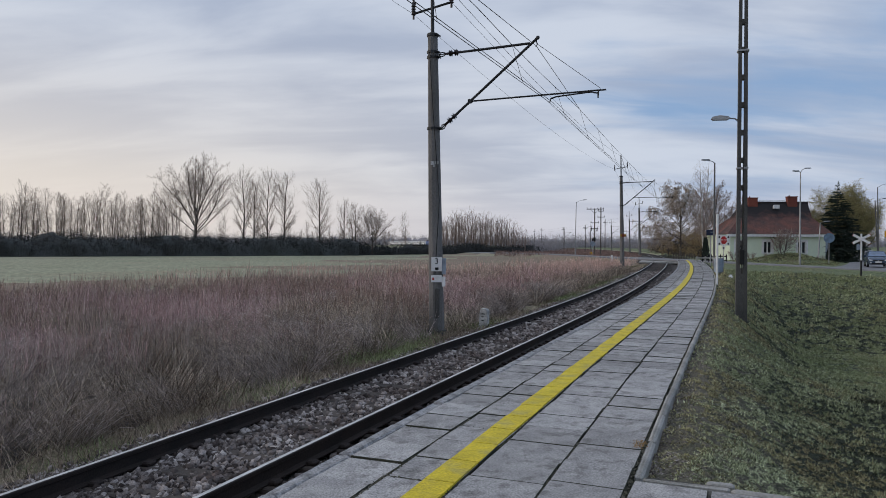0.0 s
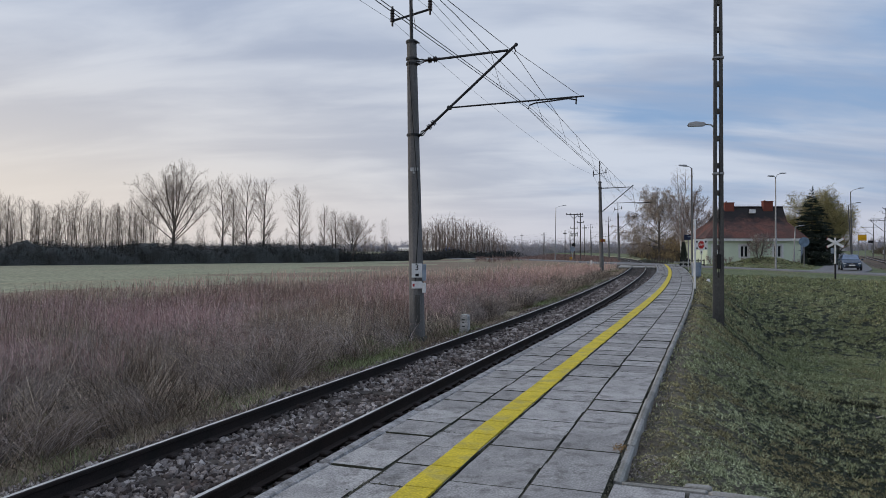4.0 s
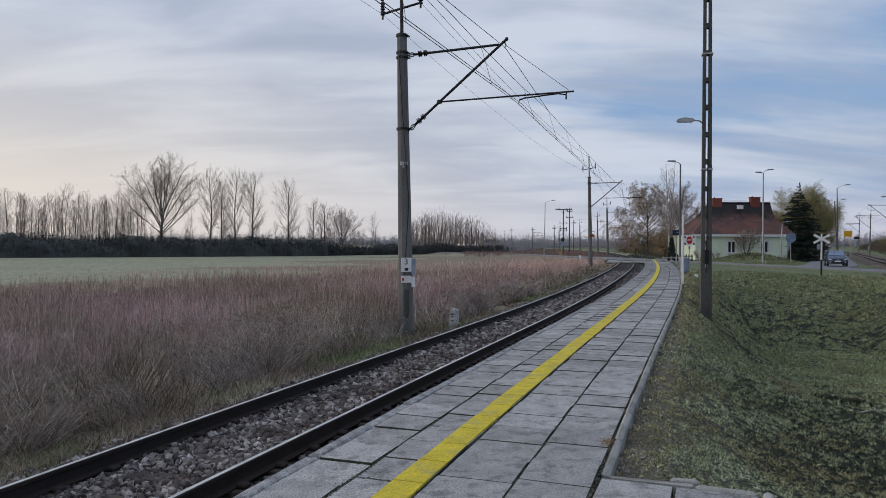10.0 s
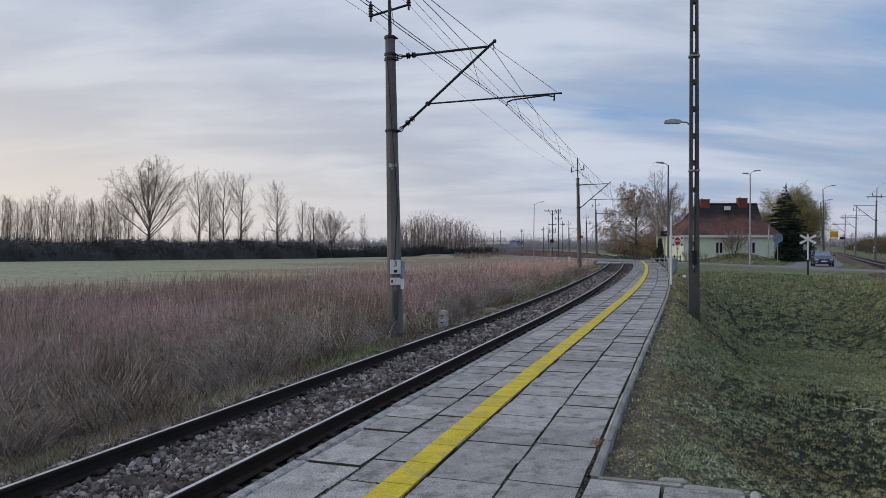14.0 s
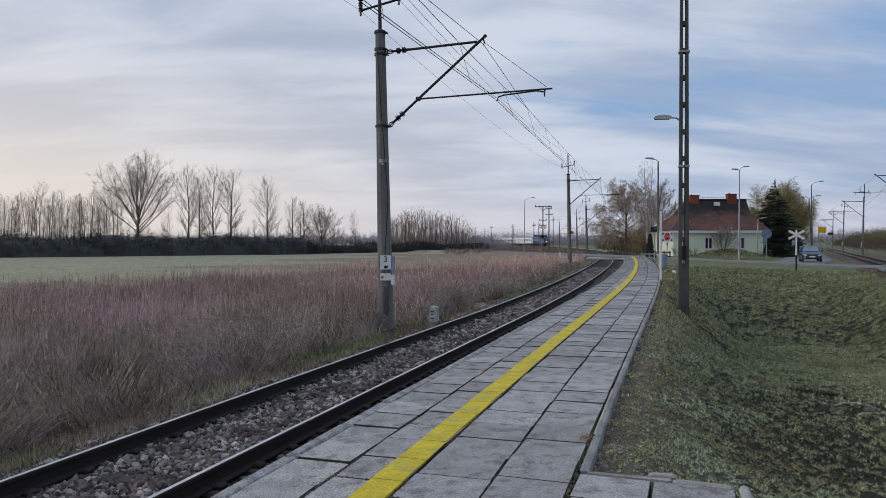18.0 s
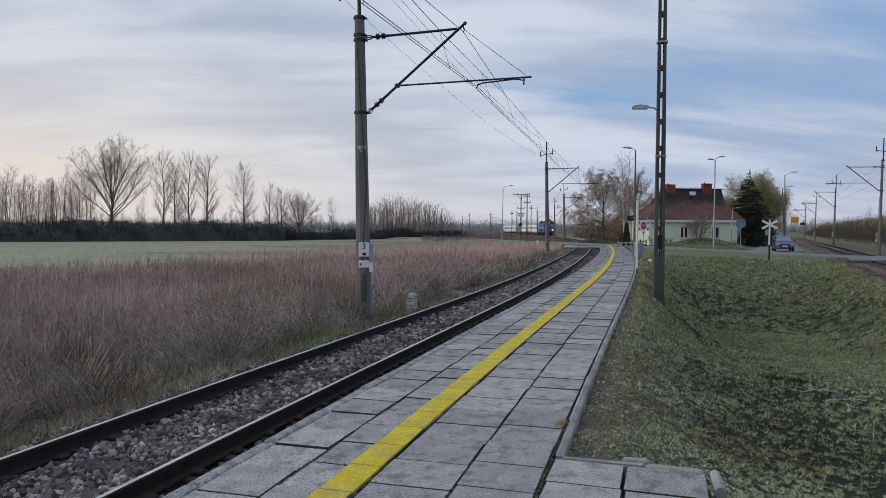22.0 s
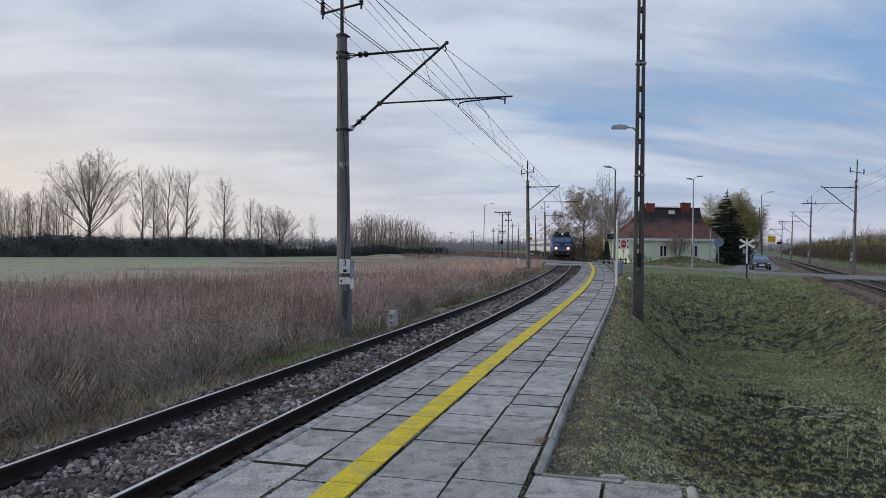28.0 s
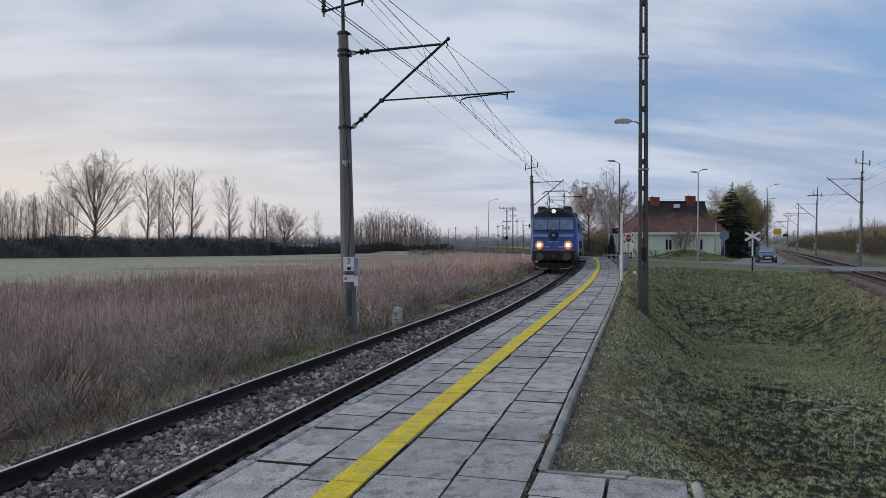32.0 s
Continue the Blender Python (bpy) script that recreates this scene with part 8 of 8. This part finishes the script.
def sow_house_lawn():
    """Rougher grass on the mound and the strip before the house."""
    rng = np.random.default_rng(29)
    n = 90000
    x, y = rng.uniform(22, 47, n), rng.uniform(77.5, 91, n)
    hill = np.exp(-(((x - 36.0) / 4.2) ** 2 + ((y - 85.5) / 2.6) ** 2))
    clump = patch(x, y, 0.35, 71) * 0.6 + patch(x, y, 1.6, 72) * 0.4
    keep = (np.minimum(road_gap(x, y, ROAD), road_gap(x, y, SIDE)) > 3.3) & (clump + rng.normal(0, 0.08, n) > 0.40)
    x, y, hill, clump = x[keep], y[keep], hill[keep], clump[keep]
    n = len(x)
    base = np.stack([x, y, ground_z(x, y) - 0.02], -1)
    h = rng.uniform(0.03, 0.12, n) + 0.22 * hill * rng.random(n) * np.clip(clump * 2, 0, 1.4)
    tip = base + np.stack([rng.normal(0, 0.5, n) * h, rng.normal(0, 0.5, n) * h, h], -1)
    v, f = blade_arrays(base, tip, np.full(n, 0.05), rng)
    kind = np.repeat(clump + 0.12 * rng.normal(0, 1, n) - 0.12 * hill, 3)
    for mat, q, label in (("fargrass", kind > 0.5, "short green grass before the house"), ("darkgrass", kind < 0.42, "dark green rough grass before the house"), ("moss", (kind >= 0.42) & (kind <= 0.5), "yellowish rough grass before the house")):
        used, inv = np.unique(f[q], return_inverse=True)
        tagged(new("rough_grass", raw_mesh("rough_grass", v[used], inv.reshape(-1, 3), mat)), label, "grass", kind="stuff")


sow_house_lawn()


# dark dead clumps in the lawn
def dark_clump(x, y, size, seed):
    rng = np.random.default_rng(seed)
    n = 170
    px, py = x + rng.normal(0, size, n), y + rng.normal(0, size, n)
    z = ground_z(px, py)
    base = np.stack([px, py, z - 0.01], -1)
    h = rng.uniform(0.02, 0.12, n)
    tip = base + np.stack([rng.normal(0, 0.08, n), rng.normal(0, 0.08, n), h], -1)
    v, f = blade_arrays(base, tip, np.full(n, 0.022), rng)
    tagged(new("dead_plant", raw_mesh("dead_plant", v, f, "darkweed")), "dark dead plant clump in the short grass", "plant", kind="stuff")


dark_clump(6.5, 12.35, 0.13, 1)
dark_clump(6.75, 12.0, 0.10, 2)

for x, y, a, L in ((6.5, 11.1, 20, 0.5), (6.8, 10.5, -15, 0.35), (7.1, 10.8, 8, 0.4), (6.3, 10.3, 30, 0.28)):
    z = float(ground_z(np.array([x]), np.array([y]))[0]) + 0.02
    dx, dy = 0.5 * L * math.cos(radians(a)), 0.5 * L * math.sin(radians(a))
    tagged(part("fallen_twig", Shape().path([(x - dx, y - dy, z), (x, y + 0.02, z + 0.02), (x + dx, y + dy, z)], 0.008, 5), "pale"), "pale dead twig lying in the short grass", "twig")

scrap = Shape().box(-0.06, 0.05, -0.04, 0.05, 0.0, 0.012, 0.004)
tagged(part("paper_scrap", scrap, "white", at=Matrix.Translation(on_platform(25.5, 2.72, 0.012)) @ pose(0, 0, 0, 3, 2, 25)), "small white scrap of paper on the yellow line", "litter")
rng_m = np.random.default_rng(44)
p = on_platform(5.2 + rng_m.normal(0, 0.06, 160), 4.07 + rng_m.normal(0, 0.022, 160))
M["rustmoss"] = material("rusty_moss", (0.24, 0.14, 0.06), 0.95, var=0.4, scale=9, fine=40, bump=0, tint=(0.16, 0.10, 0.04), island=0.4)
pebbles("rusty_moss", p[:, 0], p[:, 1], np.full(160, 0.0), rng_m.uniform(0.006, 0.016, 160), "rustmoss", platform, "rust-coloured moss beside the kerb", 45)
for x, y, h, lean in ((5.35, 7.9, 0.27, 0.01), (5.6, 8.05, 0.12, 0.04)):
    z = float(ground_z(np.array([x]), np.array([y]))[0])
    tagged(part("dry_stalk", Shape().path([(x, y, z - 0.02), (x + lean * 0.3, y, z + h * 0.5), (x + lean, y, z + h)], 0.005, 5), "pale"), "single pale dry stalk standing in the short grass", "plant")
for x, y, size in ((6.7, 10.75, 0.09), (6.95, 10.6, 0.05)):
    z = float(ground_z(np.array([x]), np.array([y]))[0])
    q = Shape().ball((0, 0, size * 0.3), size, 9, 6, 0.6)
    q.v = [(a * rb.uniform(0.75, 1.35), b * rb.uniform(0.75, 1.35), c * rb.uniform(0.7, 1.2)) for a, b, c in q.v]
    tagged(part("stone", q, "stone", at=pose(x, y, z)), "rough grey stone lying in the short grass", "stone")

# ---- masts of the other line ----
for s, o in ((18.5, 2.2), (68.0, 1.9), (120, 1.9), (172, 1.9)):
    p = on_right(s, o, -0.2)
    m = copy_thing(mast_1, Matrix.Translation(p) @ pose(0, 0, 0, 0, 0, 180 - R_TURN))
    m.scale = (1.1, 0.8, 1.22)
    for ob in m.children:
        if ob.name.startswith("post"):
            ob.scale = (0.72, 0.95, 1)
    tagged(m, "concrete catenary mast beside the straight line", group="masts of the straight line")
for o, z, sag in ((0.4, 6.2, 0.0), (0.4, 7.9, 1.0), (3.8, 9.4, 0.6), (2.7, 9.5, 0.6)):
    pts = []
    for a, b in zip((-34, 19, 66, 118), (19, 66, 118, 170)):
        pts += [tuple(on_right(a + (b - a) * t / 8, o, z - 0.2 - sag * 4 * (t / 8) * (1 - t / 8))) for t in range(8)]
    wire("line_wire", "thin dark wire above the straight line", pts, 0.009)


def train_s(t):
    return float(np.interp(t, (0, 13, 20, 26, 32), (530, 336.5, 229.5, 142.5, 45.1)))


def vehicle_rows(lead, pivot_a, pivot_b):
    """Poses of a vehicle whose front runs lead metres behind the train's front; its bogies stay on the line."""
    rows = []
    for i in range(65):
        t = 0.5 * i
        s = train_s(t) + lead
        p, q = on_track(s + pivot_a), on_track(s + pivot_b)
        u = (q - p) / np.linalg.norm(q - p)
        f = p - u * pivot_a
        rows.append((t, pose(f[0], f[1], f[2], 0, 0, -math.degrees(math.atan2(u[0], u[1])))))
    return rows


def motions():
    walk(loco, vehicle_rows(0.0, 4.2, LEN - 4.2))
    for k, c in enumerate(coaches):
        walk(c, vehicle_rows(LEN + CL * k + 0.1, 3.0, CL - 3.0))
    for y, w in loco_wheels:
        rows = []
        for i in range(0, 961):
            t = i / 30
            roll = math.degrees((530 - train_s(t)) / 0.625)
            rows.append((t, pose(0, y, 0.625, roll % 360, 0, 0)))
        walk(w, rows)


for at, me in near_slabs:
    part("slab", me, None, platform, at=at)
motions()
